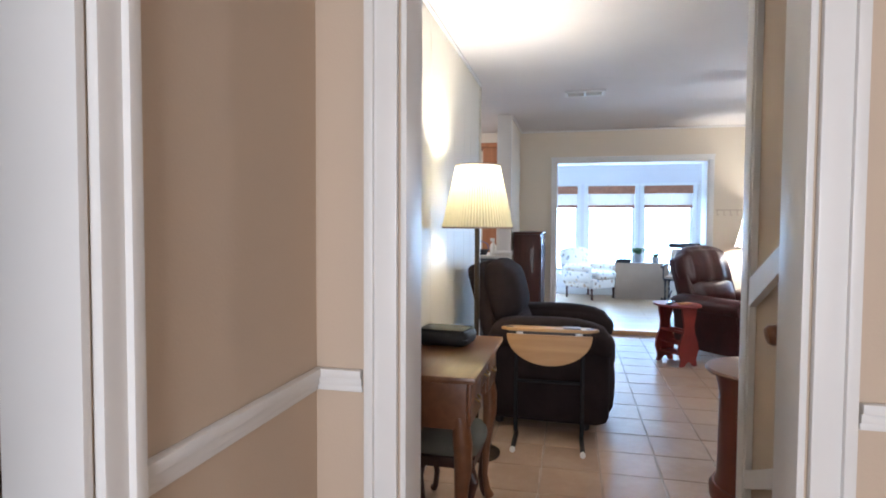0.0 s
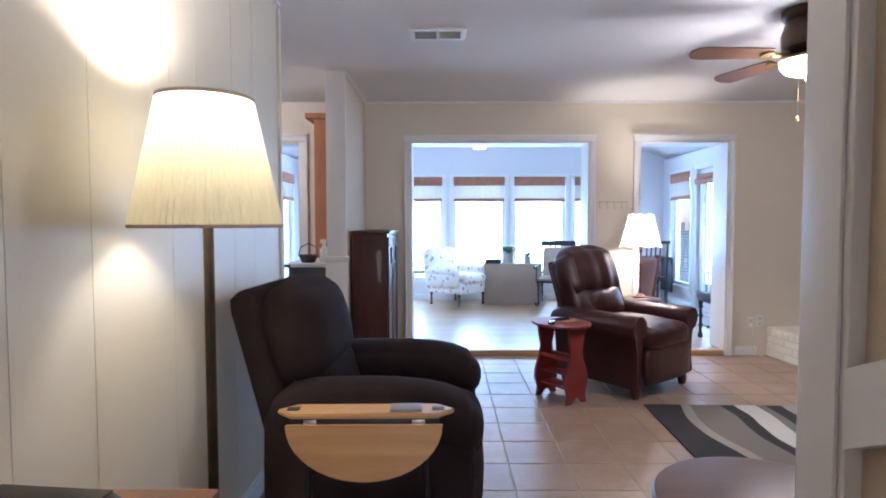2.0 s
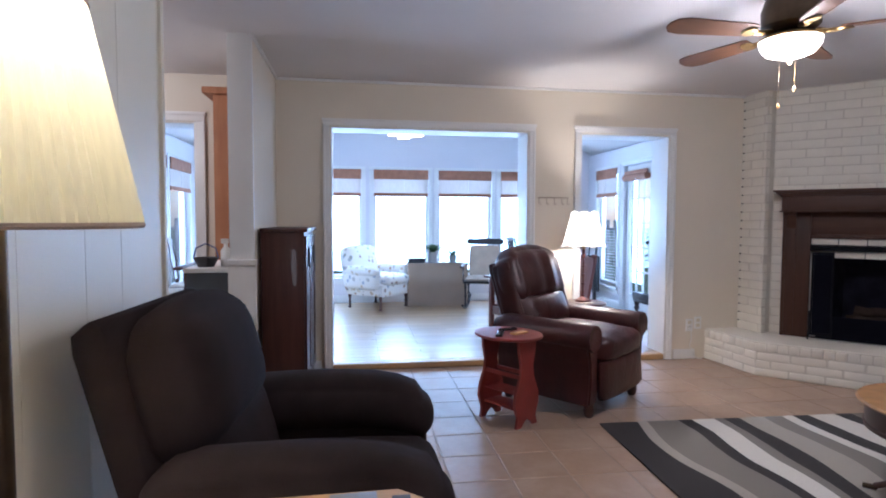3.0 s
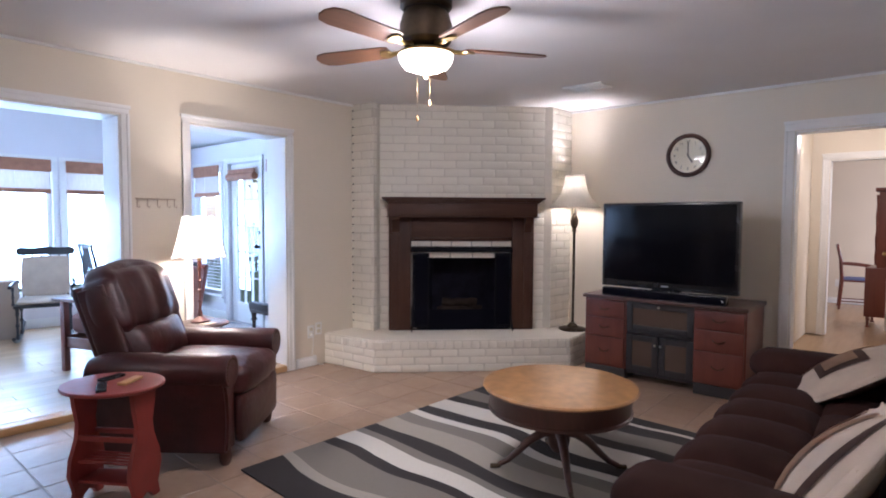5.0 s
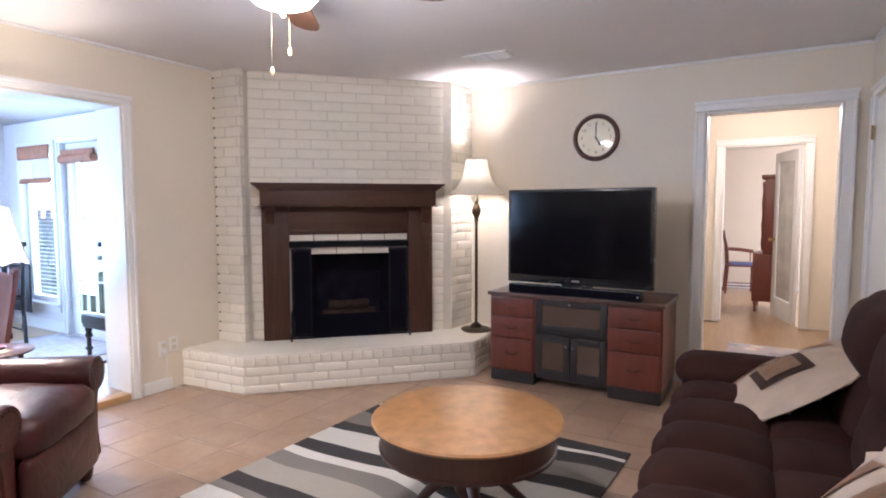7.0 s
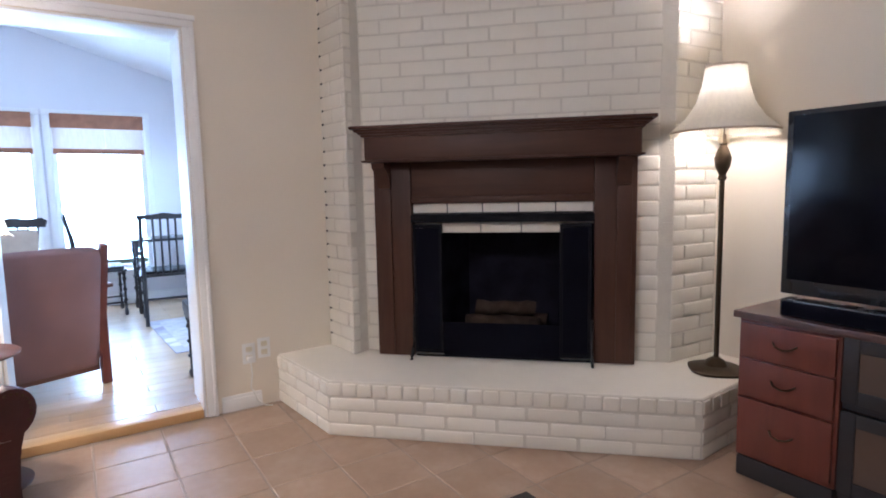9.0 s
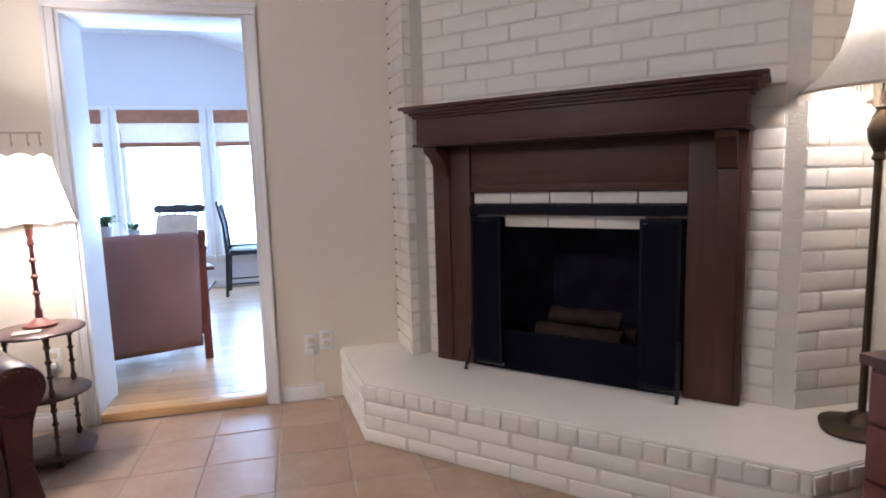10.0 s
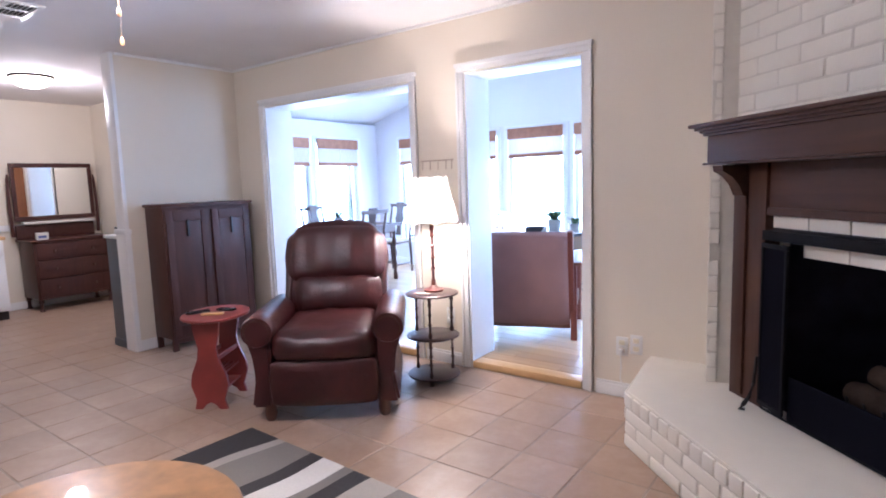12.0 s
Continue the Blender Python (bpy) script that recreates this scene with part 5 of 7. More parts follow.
part("shade", lathe(B(), [(0.190, 0.455), (0.178, 0.47), (0.150, 0.58), (0.120, 0.70), (0.112, 0.745)], 96, cap=False, wave=0.025, lobes=8, scallop=0.018), SHADE2, l1)
part("base", lathe(B(), [(0.065, 0), (0.068, 0.012), (0.04, 0.022), (0.018, 0.04)], 28), CHERRY, l1)
part("stem", turned(B(), 0, 0, 0.03, 0.44, 0.015, 4), CHERRY, l1)
part("socket", lathe(B(), [(0.012, 0.44), (0.018, 0.45), (0.018, 0.50), (0.012, 0.51)], 14), BRASS, l1)
bulb_in(l1, 0.555)
for k in range(8):
    a = 2 * math.pi * (k + 0.5) / 8
    part("rib", tube(B(), [(0.187 * math.cos(a), 0.187 * math.sin(a), 0.462), (0.150 * math.cos(a), 0.150 * math.sin(a), 0.58), (0.113 * math.cos(a), 0.113 * math.sin(a), 0.745)], 0.002, 5), PILLOW, l1)

l3 = thing("floor_lamp", pose(5.275, 5.935, HZ), "bronze floor lamp with fringed bell shade on the hearth", "floor lamp")
part("shade", lathe(B(), [(0.242, 1.185), (0.236, 1.195), (0.172, 1.252), (0.126, 1.325), (0.101, 1.41), (0.090, 1.49)], 96, cap=False, wave=0.012, lobes=6), SHADE3, l3)
for r, z in ((0.243, 1.181), (0.091, 1.486)):
    part("shade_trim", lathe(B(), [(r, z), (r + 0.003, z + 0.004), (r + 0.001, z + 0.010), (r - 0.003, z + 0.004)], 64, cap=False), PILLOW, l3)
fr = B()
for k in range(150):
    a = 2 * math.pi * k / 150
    box(fr, -0.0018, -0.001, 1.157 + 0.004 * (k % 3), 0.0018, 0.001, 1.182, m=Matrix.Rotation(a, 4, "Z") @ Matrix.Translation((0, 0.240, 0)))
part("fringe", fr, SHADE3, l3)
part("pole", tube(B(), [(0, 0, 0.06), (0, 0, 0.965)], 0.0125, 12), BRONZE, l3)
part("urn", lathe(B(), [(0.012, 0.95), (0.022, 0.96), (0.016, 0.98), (0.034, 1.02), (0.040, 1.06), (0.026, 1.10), (0.015, 1.12), (0.020, 1.13), (0.014, 1.14), (0.010, 1.22)], 20), BRONZE, l3)
part("base", lathe(B(), [(0.13, 0.0), (0.135, 0.012), (0.10, 0.025), (0.055, 0.03), (0.045, 0.05), (0.018, 0.07)], 32, wave=0.05, lobes=4), BRONZE, l3)
for k in range(2):
    x = -0.05 if k else 0.05
    part("candle_sleeve", tube(B(), [(x * 0.5, 0, 1.13), (x * 0.5, 0, 1.22)], 0.010, 10), IVORYP, l3)
bulb_in(l3, 1.36)

# ceiling fan with light
FANW = wood("brown_fan_blade", (0.085, 0.036, 0.018), (0.16, 0.072, 0.036), 0.4, "x")
cf = thing("ceiling_fan", pose(2.42, 5.27, 0), "ceiling fan with five wooden blades and lit opal bowl", "ceiling fan")
part("canopy", lathe(B(), [(0.115, 2.385), (0.13, 2.40), (0.13, 2.439)], 32), BRONZE, cf)
part("motor", lathe(B(), [(0.05, 2.195), (0.10, 2.205), (0.128, 2.235), (0.132, 2.31), (0.115, 2.365), (0.10, 2.386)], 36), BRONZE, cf)
part("light_fitter", lathe(B(), [(0.138, 2.165), (0.140, 2.175), (0.10, 2.192), (0.05, 2.196)], 36), BRASS, cf)
part("bowl", lathe(B(), [(0.012, 2.082), (0.065, 2.088), (0.108, 2.105), (0.132, 2.135), (0.138, 2.164)], 40, cap=False), GLOBE, cf, "lit opal glass bowl")
part("finial", lathe(B(), [(0.004, 2.05), (0.010, 2.056), (0.014, 2.066), (0.008, 2.074), (0.018, 2.082), (0.016, 2.088)], 16), BRASS, cf)
for k in range(5):
    a = radians(108 + 72 * k)
    m = Matrix.Rotation(a, 4, "Z") @ Matrix.Translation((0, 0, 2.205)) @ Matrix.Rotation(radians(11), 4, "X")
    g = B()
    pl = [(0.20, -0.045), (0.23, -0.055), (0.56, -0.068), (0.615, -0.055), (0.64, -0.02), (0.64, 0.02), (0.615, 0.055), (0.56, 0.068), (0.23, 0.055), (0.20, 0.045)]
    prism(g, pl, -0.004, 0.004)
    bl = part("blade", g, FANW, cf)
    bl.matrix_basis = m
    g = B()
    tube(g, [(0.10, 0, 0.0), (0.15, 0, -0.012), (0.20, 0, -0.012)], 0.012, 8)
    lathe(g, [(0.035, -0.016), (0.038, -0.010), (0.030, -0.005)], 16, (0.22, 0, 0))
    part("blade_iron", g, BRASS, cf).matrix_basis = m
for x, y, z in ((0.03, 0.0, 1.92), (-0.03, 0.03, 1.84)):
    part("pull_chain", tube(B(), [(x, y, 2.09 if x > 0 else 2.2), (x, y, z + 0.03)], 0.0005, 5), BRASS, cf)
    part("pull_knob", lathe(B(), [(0.003, z + 0.03), (0.007, z + 0.02), (0.0075, z + 0.005), (0.004, z)], 10, (x, y, 0)), MAPLE, cf)

lamp("floor_lamp_light", "POINT", Matrix.Translation((-0.203, 3.684, 1.525)), 23, WARM, 0.06)
# the bulb throws most of its light upwards
up = lamp("floor_lamp_upward_light", "SPOT", look((-0.203, 3.684, 1.50), (-0.203, 3.6841, 2.4)), 60, WARM, 0.06)
up.data.spot_size, up.data.spot_blend = radians(165), 0.6
lamp("table_lamp_light", "POINT", Matrix.Translation((2.215, 7.27, 1.15)), 85, WARM, 0.045)
up = lamp("table_lamp_upward_light", "SPOT", look((2.215, 7.27, 1.15), (2.215, 7.2701, 2.4)), 22, WARM, 0.045)
up.data.spot_size, up.data.spot_blend = radians(70), 0.3
lamp("hearth_lamp_light", "POINT", Matrix.Translation((5.275, 5.935, HZ + 1.345)), 20, SOFT, 0.05)
up = lamp("hearth_lamp_upward_light", "SPOT", look((5.275, 5.935, HZ + 1.335), (5.275, 5.9351, 2.4)), 66, SOFT, 0.05)
up.data.spot_size, up.data.spot_blend = radians(140), 0.5
lamp("fan_light", "POINT", Matrix.Translation((2.42, 5.27, 2.02)), 66, SOFT, 0.14)

# ---- television corner ----
SD = pose(5.15, 4.958, 0, 0, 0, -90.5)
# local: x along the front (left to right seen from the room), front to -y
tvs = thing("tv_stand", SD, "cherry and black television stand with drawers and glass doors", "tv stand")
part("top", bx(-0.66, -0.30, 0.675, 0.66, 0.27, 0.705, 0.006), DARKW, tvs, "dark mahogany top")
for s in (-1, 1):
    a, b = sorted((s * 0.645, s * 0.272))
    part("drawer_case", bx(a, -0.27, 0.09, b, 0.26, 0.674, 0.004), CHERRY, tvs)
    part("plinth", bx(a + 0.005, -0.275, 0.0, b - 0.005, 0.25, 0.089, 0.01), BLACKW, tvs)
    for z0, z1 in ((0.115, 0.345), (0.355, 0.51), (0.52, 0.66)):
        d = part("drawer", bx(a + 0.012, -0.288, z0, b - 0.012, -0.2705, z1, 0.005), CHERRY, tvs)
        zc, xc = (z0 + z1) / 2 + 0.01, (a + b) / 2
        part("pull", tube(B(), [(xc - 0.045, -0.289, zc), (xc - 0.03, -0.305, zc - 0.012), (xc, -0.308, zc - 0.02), (xc + 0.03, -0.305, zc - 0.012), (xc + 0.045, -0.289, zc)], 0.004, 6), BRONZE, d)
part("back_panel", bx(-0.271, 0.24, 0.06, 0.271, 0.26, 0.674), BLACKW, tvs)
part("bottom_shelf", bx(-0.271, -0.25, 0.06, 0.271, 0.239, 0.085, 0.003), BLACKW, tvs)
part("middle_shelf", bx(-0.271, -0.25, 0.40, 0.271, 0.239, 0.425, 0.003), BLACKW, tvs)
for a, b, z0, z1, nm in ((-0.269, -0.003, 0.09, 0.398, "lower_door"), (0.003, 0.269, 0.09, 0.398, "lower_door"), (-0.269, 0.269, 0.43, 0.67, "flap_door")):
    f = B()
    w = 0.05
    for q in ((a, a + w, z0, z1), (b - w, b, z0, z1), (a + w + 0.001, b - w - 0.001, z0, z0 + w), (a + w + 0.001, b - w - 0.001, z1 - w, z1)):
        box(f, q[0], -0.27, q[2], q[1], -0.252, q[3], 0.003)
    d = part(nm, f, BLACKW, tvs)
    part("glass", bx(a + w, -0.263, z0 + w, b - w, -0.259, z1 - w), plain("smoked_glass", (0.10, 0.065, 0.048), 0.15, bump=0), d)
    kx = (a + b) / 2 if nm == "flap_door" else (b - 0.02 if a < 0 and b < 0.1 else a + 0.02)
    part("knob", lathe(B(), [(0.006, 0), (0.005, 0.012), (0.011, 0.018), (0.008, 0.026)], 12), STEEL, d).matrix_basis = pose(kx, -0.27, z1 - 0.025 if nm == "flap_door" else 0.33, 90)

tv = thing("television", pose(4.978, 4.945, 0.706, 0, 0, -92.0) @ Matrix.Diagonal((0.974, 1, 0.99, 1)), "large black flat television, switched off, on the stand", "television")
part("bezel", bx(-0.565, -0.03, 0.075, 0.565, 0.03, 0.795, 0.008), GLOSSB, tv)
part("screen", bx(-0.54, -0.0325, 0.135, 0.54, -0.0305, 0.775), SCREEN, tv, "dark reflective screen")
part("rear_housing", bx(-0.45, 0.0305, 0.12, 0.45, 0.11, 0.70, 0.02), GLOSSB, tv)
part("stand_base", bx(-0.30, -0.09, 0.0, 0.30, 0.12, 0.018, 0.006), GLOSSB, tv)
part("neck", bx(-0.12, -0.01, 0.018, 0.12, 0.03, 0.076, 0.004), GLOSSB, tv)
part("maker_mark", bx(-0.03, -0.0335, 0.10, 0.03, -0.0305, 0.110), STEEL, tv, "small pale maker's mark")
sb = thing("soundbar", pose(4.896, 4.955, 0.706, 0, 0, -92), "long black soundbar in front of the television", "soundbar")
part("body", bx(-0.50, -0.03, 0.0, 0.50, 0.04, 0.07, 0.01), GLOSSB, sb)
part("grille", bx(-0.49, -0.0325, 0.008, 0.49, -0.0305, 0.062, 0.0005), MESHM, sb)
part("end_light", bx(0.47, -0.034, 0.03, 0.48, -0.0326, 0.04), WHITEP, sb)

ck = thing("wall_clock", pose(EW - 0.001, 4.975, 1.925, 0, 0, -90), "round wall clock with dark rim and ivory dial", "clock")
rot = Matrix.Rotation(radians(90), 4, "X")
part("rim", lathe(B(), [(0.150, 0.0), (0.188, 0.0), (0.192, 0.015), (0.183, 0.035), (0.165, 0.040), (0.155, 0.03), (0.152, 0.01)], 56, cap=False), DARKW, ck).matrix_basis = rot
part("dial", lathe(B(), [(0.154, 0.004), (0.154, 0.012)], 48), IVORYP, ck).matrix_basis = rot
for h in range(12):
    cu = bpy.data.curves.new("numeral", "FONT")
    cu.body, cu.size, cu.align_x, cu.align_y, cu.extrude = str(12 if h == 0 else h), 0.036, "CENTER", "CENTER", 0.0006
    tmp = new("numeral", cu)
    me = bpy.data.meshes.new_from_object(tmp.evaluated_get(bpy.context.evaluated_depsgraph_get()))
    bpy.data.objects.remove(tmp)
    me.materials.append(BLACKW)
    a = radians(90 - 30 * h)
    nb = new("numeral", me)
    nb.parent = ck
    nb.matrix_basis = rot @ Matrix.Translation((0.118 * math.cos(a), 0.118 * math.sin(a), 0.0132))
for ang, ln, w in ((90 - 0, 0.115, 0.005), (90 - 150, 0.075, 0.007)):
    g = bx(-w, -0.015, 0, w, ln, 0.002)
    part("hand", g, BLACKW, ck).matrix_basis = rot @ Matrix.Translation((0, 0, 0.016)) @ Matrix.Rotation(radians(ang - 90), 4, "Z")
cg = part("crystal", lathe(B(), [(0.155, 0.026), (0.10, 0.031), (0.02, 0.033)], 40), GLASS, ck)
cg.matrix_basis = rot
cg.visible_shadow = False

# wall mirror over the sofa
mr = thing("wall_mirror", ASKEW @ pose(2.93, SW + 0.002, 1.53), "large wall mirror in a dark red-brown moulded frame", "mirror")
for q in ((-0.70, -0.36, 0.70, -0.295), (-0.70, 0.295, 0.70, 0.36), (-0.70, -0.294, -0.635, 0.294), (0.635, -0.294, 0.70, 0.294)):
    g = bx(q[0], 0, q[1], q[2], 0.032, q[3], 0.010)
    box(g, q[0] + 0.016, 0.03, q[1] + 0.016, q[2] - 0.016, 0.040, q[3] - 0.016, 0.005)
    part("frame_rail", g, DARKW, mr)
part("glass", bx(-0.64, 0.006, -0.30, 0.64, 0.012, 0.30), MIRROR, mr, "silvered glass")


# vents, outlets, small wall things
def vent(x, y, rz, w=0.34, d=0.20):
    v = thing("ceiling_vent", pose(x, y, H - 0.001, 0, 0, rz), "white metal ceiling vent with angled slats", "vent", "ceiling vents")
    f = B()
    for q in ((-w / 2, -d / 2, w / 2, -d / 2 + 0.03), (-w / 2, d / 2 - 0.03, w / 2, d / 2), (-w / 2, -d / 2 + 0.031, -w / 2 + 0.03, d / 2 - 0.031), (w / 2 - 0.03, -d / 2 + 0.031, w / 2, d / 2 - 0.031), (-0.008, -d / 2 + 0.031, 0.008, d / 2 - 0.031)):
        box(f, q[0], q[1], -0.012, q[2], q[3], 0.0, 0.002)
    part("frame", f, WHITEP, v)
    # black sheet in place of the unlit duct behind the slats
    part("backing", bx(-w / 2 + 0.02, -d / 2 + 0.02, -0.003, w / 2 - 0.02, d / 2 - 0.02, -0.001), BLACKW, v)
    n = 6
    for i in range(n):
        y = -d / 2 + 0.038 + (d - 0.076) * i / (n - 1)
        part("slat", bx(-w / 2 + 0.031, -0.0035, -0.001, w / 2 - 0.031, 0.0035, 0.001, m=pose(0, y, -0.008, 60)), WHITEP, v)
    return v


vent(0.40, 5.64, 0)
vent(4.62, 5.50, 90)
vent(-2.5, 5.9, 0)


def outlet(x, z, plug=False):
    o = thing("wall_outlet", pose(x, NW - 0.001, z), "white wall outlet plate", "outlet", "wall outlets")
    part("plate", bx(-0.036, -0.006, -0.058, 0.036, 0, 0.058, 0.003), WHITEP, o)
    for s in (-1, 1):
        part("socket", bx(-0.017, -0.0085, s * 0.024 - 0.014, 0.017, -0.0065, s * 0.024 + 0.014, 0.003), IVORYP, o)
    if plug:
        part("plug", bx(-0.014, -0.035, -0.038, 0.014, -0.009, -0.012, 0.004), WHITEP, o)


outlet(3.39, 0.315, True)
outlet(3.475, 0.335)
outlet(2.13, 0.36, True)
cdx = thing("power_cord", pose(0, 0, 0), "white lamp cord hanging from the outlet", "cord")
part("cord", tube(B(), [(3.39, 7.545, 0.28), (3.395, 7.545, 0.20), (3.385, 7.555, 0.12), (3.40, 7.55, 0.10), (3.42, 7.548, 0.04), (3.46, 7.54, 0.008), (3.49, 7.52, 0.006)], 0.004, 6), WHITEP, cdx)
kr = thing("key_rack", pose(2.06, NW - 0.001, 1.42), "small wire key rack on the wall above the lamp", "rack")
part("rail", bx(-0.15, -0.012, 0.06, 0.13, 0, 0.068, 0.002), PILLOW, kr)
for x in (-0.14, -0.07, 0.0, 0.07, 0.12):
    part("hook", tube(B(), [(x, -0.006, 0.06), (x, -0.006, 0.01), (x + 0.008, -0.02, 0.0), (x + 0.012, -0.022, 0.015)], 0.003, 5), PILLOW, kr)

hk = thing("wall_hook", pose(-0.4362, 2.835, 1.746), "small dark nail hook in the panelled wall", "hook")
part("hook", tube(B(), [(0, 0, 0.012), (0.010, 0, 0.008), (0.014, 0, -0.006), (0.022, 0, -0.012), (0.028, 0, -0.002)], 0.0028, 6), BRONZE, hk)

# tall cabinet against the wing wall
cb = thing("storage_cabinet", pose(-0.155, 7.03, 0, 0, 0, 90) @ Matrix.Diagonal((0.92, 0.70, 1, 1)), "old dark brown wooden cabinet with two panelled doors", "cabinet")
part("top", bx(-0.46, -0.225, 1.20, 0.46, 0.215, 1.225, 0.006), OLDW, cb)
part("body", bx(-0.44, -0.19, 0.10, 0.44, 0.21, 1.199, 0.004), OLDW, cb)
for x in (-0.415, 0.415):
    for y in (-0.17, 0.18):
        part("leg", bx(x - 0.025, y - 0.02, 0, x + 0.025, y + 0.02, 0.0995, 0.003), OLDW, cb)
for s in (-1, 1):
    a, b = sorted((s * 0.425, s * 0.02))
    d = B()
    for q in ((a, a + 0.07, 0.13, 1.17), (b - 0.07, b, 0.13, 1.17), (a + 0.071, b - 0.071, 0.13, 0.21), (a + 0.071, b - 0.071, 1.08, 1.17)):
        box(d, q[0], -0.212, q[2], q[1], -0.191, q[3], 0.003)
    dd = part("door", d, OLDW, cb)
    part("panel", bx(a + 0.071, -0.203, 0.211, b - 0.071, -0.191, 1.079, 0.004), OLDW, dd)
    part("latch", bx((a + b) / 2 - 0.012, -0.224, 0.95, (a + b) / 2 + 0.012, -0.2035, 1.09, 0.004), BLACKW, dd, "dark iron latch plate")
part("apron", bx(-0.39, -0.185, 0.06, 0.39, -0.17, 0.0995, 0.003), OLDW, cb)

# ---- dining room side ----
sc = thing("slate_cabinet", pose(-0.60, 6.855, 0), "slate grey low cabinet with a white top", "cabinet")
part("body", bx(-0.135, -0.37, 0.07, 0.132, 0.37, 0.945, 0.004), SLATE, sc)
part("plinth", bx(-0.138, -0.385, 0.0, 0.132, 0.375, 0.069, 0.006), SLATE, sc)
part("top", bx(-0.15, -0.385, 0.946, 0.132, 0.385, 0.975, 0.005), TRIM, sc)
bo = thing("spray_bottle", pose(-0.52, 6.62, 0.976), "small white spray bottle on the grey cabinet", "bottle")
part("body", lathe(B(), [(0.03, 0), (0.034, 0.01), (0.034, 0.10), (0.014, 0.13), (0.012, 0.15)], 18), WHITEP, bo)
part("nozzle", bx(-0.03, -0.009, 0.15, 0.016, 0.009, 0.18, 0.004), WHITEP, bo)
bs = thing("basket", pose(-0.64, 6.60, 0.976), "small wire basket with yellow and blue bits", "basket")
part("wire", lathe(B(), [(0.05, 0.0), (0.075, 0.05), (0.08, 0.06), (0.072, 0.052), (0.046, 0.004)], 20, cap=False), BLACKW, bs)
part("contents", lathe(B(), [(0.045, 0.006), (0.06, 0.035), (0.02, 0.05)], 14), plain("yellow_plastic", (0.5, 0.36, 0.05), 0.5), bs)
part("handle", tube(B(), [(-0.078, 0, 0.055), (-0.06, 0, 0.12), (0, 0, 0.15), (0.06, 0, 0.12), (0.078, 0, 0.055)], 0.005, 6), BLUEC, bs)
tp = thing("tall_cedar_cabinet", pose(-0.65, 7.42, 0), "tall rough cedar cabinet with a crown", "cabinet")
part("body", bx(-0.09, -0.155, 0.0, 0.10, 0.155, 2.22, 0.004), CEDAR, tp)
part("crown", bx(-0.16, -0.20, 2.221, 0.10, 0.155, 2.27, 0.008), CEDAR, tp)

dr = thing("mirror_dresser", pose(-3.20, 7.05, 0, 0, 0, 90), "antique mahogany dresser with a swinging mirror", "dresser")
part("top", bx(-0.43, -0.25, 0.80, 0.43, 0.235, 0.825, 0.006), OLDW, dr)
part("body", bx(-0.40, -0.22, 0.14, 0.40, 0.23, 0.799, 0.005), OLDW, dr)
for z0, z1 in ((0.17, 0.37), (0.385, 0.585), (0.60, 0.78)):
    d = part("drawer", bx(-0.375, -0.236, z0, 0.375, -0.2205, z1, 0.006), OLDW, dr)
    for x in (-0.2, 0.2):
        part("knob", lathe(B(), [(0.008, 0), (0.016, 0.014), (0.010, 0.024)], 12), DARKW, d).matrix_basis = pose(x, -0.236, (z0 + z1) / 2, 90)
for x in (-0.37, 0.37):
    for y in (-0.19, 0.20):
        part("leg", turned(B(), x, y, 0, 0.14, 0.028, 1), OLDW, dr)
part("back_rail", bx(-0.42, 0.19, 0.826, 0.42, 0.225, 0.99, 0.008), OLDW, dr)
for s in (-1, 1):
    part("mirror_post", tube(B(), [(s * 0.455, 0.17, 0.86), (s * 0.465, 0.17, 1.2), (s * 0.455, 0.17, 1.52), (s * 0.45, 0.17, 1.58)], [0.022, 0.017, 0.014, 0.008], 8), OLDW, dr)
mf = B()
for q in ((-0.43, 1.04, 0.43, 1.09), (-0.43, 1.66, 0.43, 1.71), (-0.43, 1.091, -0.385, 1.659), (0.385, 1.091, 0.43, 1.659)):
    box(mf, q[0], 0.15, q[1], q[2], 0.18, q[3], 0.006)
fm = part("mirror_frame", mf, OLDW, dr)
part("mirror_glass", bx(-0.39, 0.16, 1.086, 0.39, 0.168, 1.664), MIRROR, fm)
o = thing("trinket_box", pose(-3.05, 6.77, 0.826, 0, 0, 80), "small white box on the dresser", "box")
part("body", bx(-0.06, -0.04, 0, 0.06, 0.04, 0.08, 0.005), PAPER, o)
part("label_bar", bx(-0.04, -0.0415, 0.02, 0.04, -0.0402, 0.05), BLUEC, o)
o = thing("rolled_runner", pose(-3.2, 7.07, 0.995, 0, 0, 90), "white folded runner behind the dresser mirror", "linen")
part("cloth", bx(-0.38, 0.14, 0.0, 0.40, 0.185, 0.035, 0.01), PAPER, o)
kc = thing("kitchen_cabinet", pose(-3.15, 5.75, 0, 0, 0, 90), "white kitchen base cabinet with panelled door", "cabinet")
part("body", bx(-0.6, -0.27, 0.10, 0.6, 0.29, 0.87, 0.004), TRIM, kc)
part("plinth", bx(-0.59, -0.22, 0.0, 0.59, 0.28, 0.099), BLACKW, kc)
for x0, x1 in ((-0.59, -0.01), (0.01, 0.59)):
    part("door", bx(x0, -0.29, 0.12, x1, -0.271, 0.68, 0.005), TRIM, kc)
    part("drawer", bx(x0, -0.29, 0.70, x1, -0.271, 0.86, 0.005), TRIM, kc)
wt = thing("worktop", pose(-3.15, 5.75, 0.871, 0, 0, 90), "wood-edged worktop on the white kitchen cabinet", "worktop")
part("slab", bx(-0.62, -0.30, 0, 0.62, 0.295, 0.035, 0.006), MAPLE, wt)
dl = thing("flush_ceiling_light", pose(-1.80, 6.42, H), "round flush ceiling light with lit opal dome", "ceiling light")
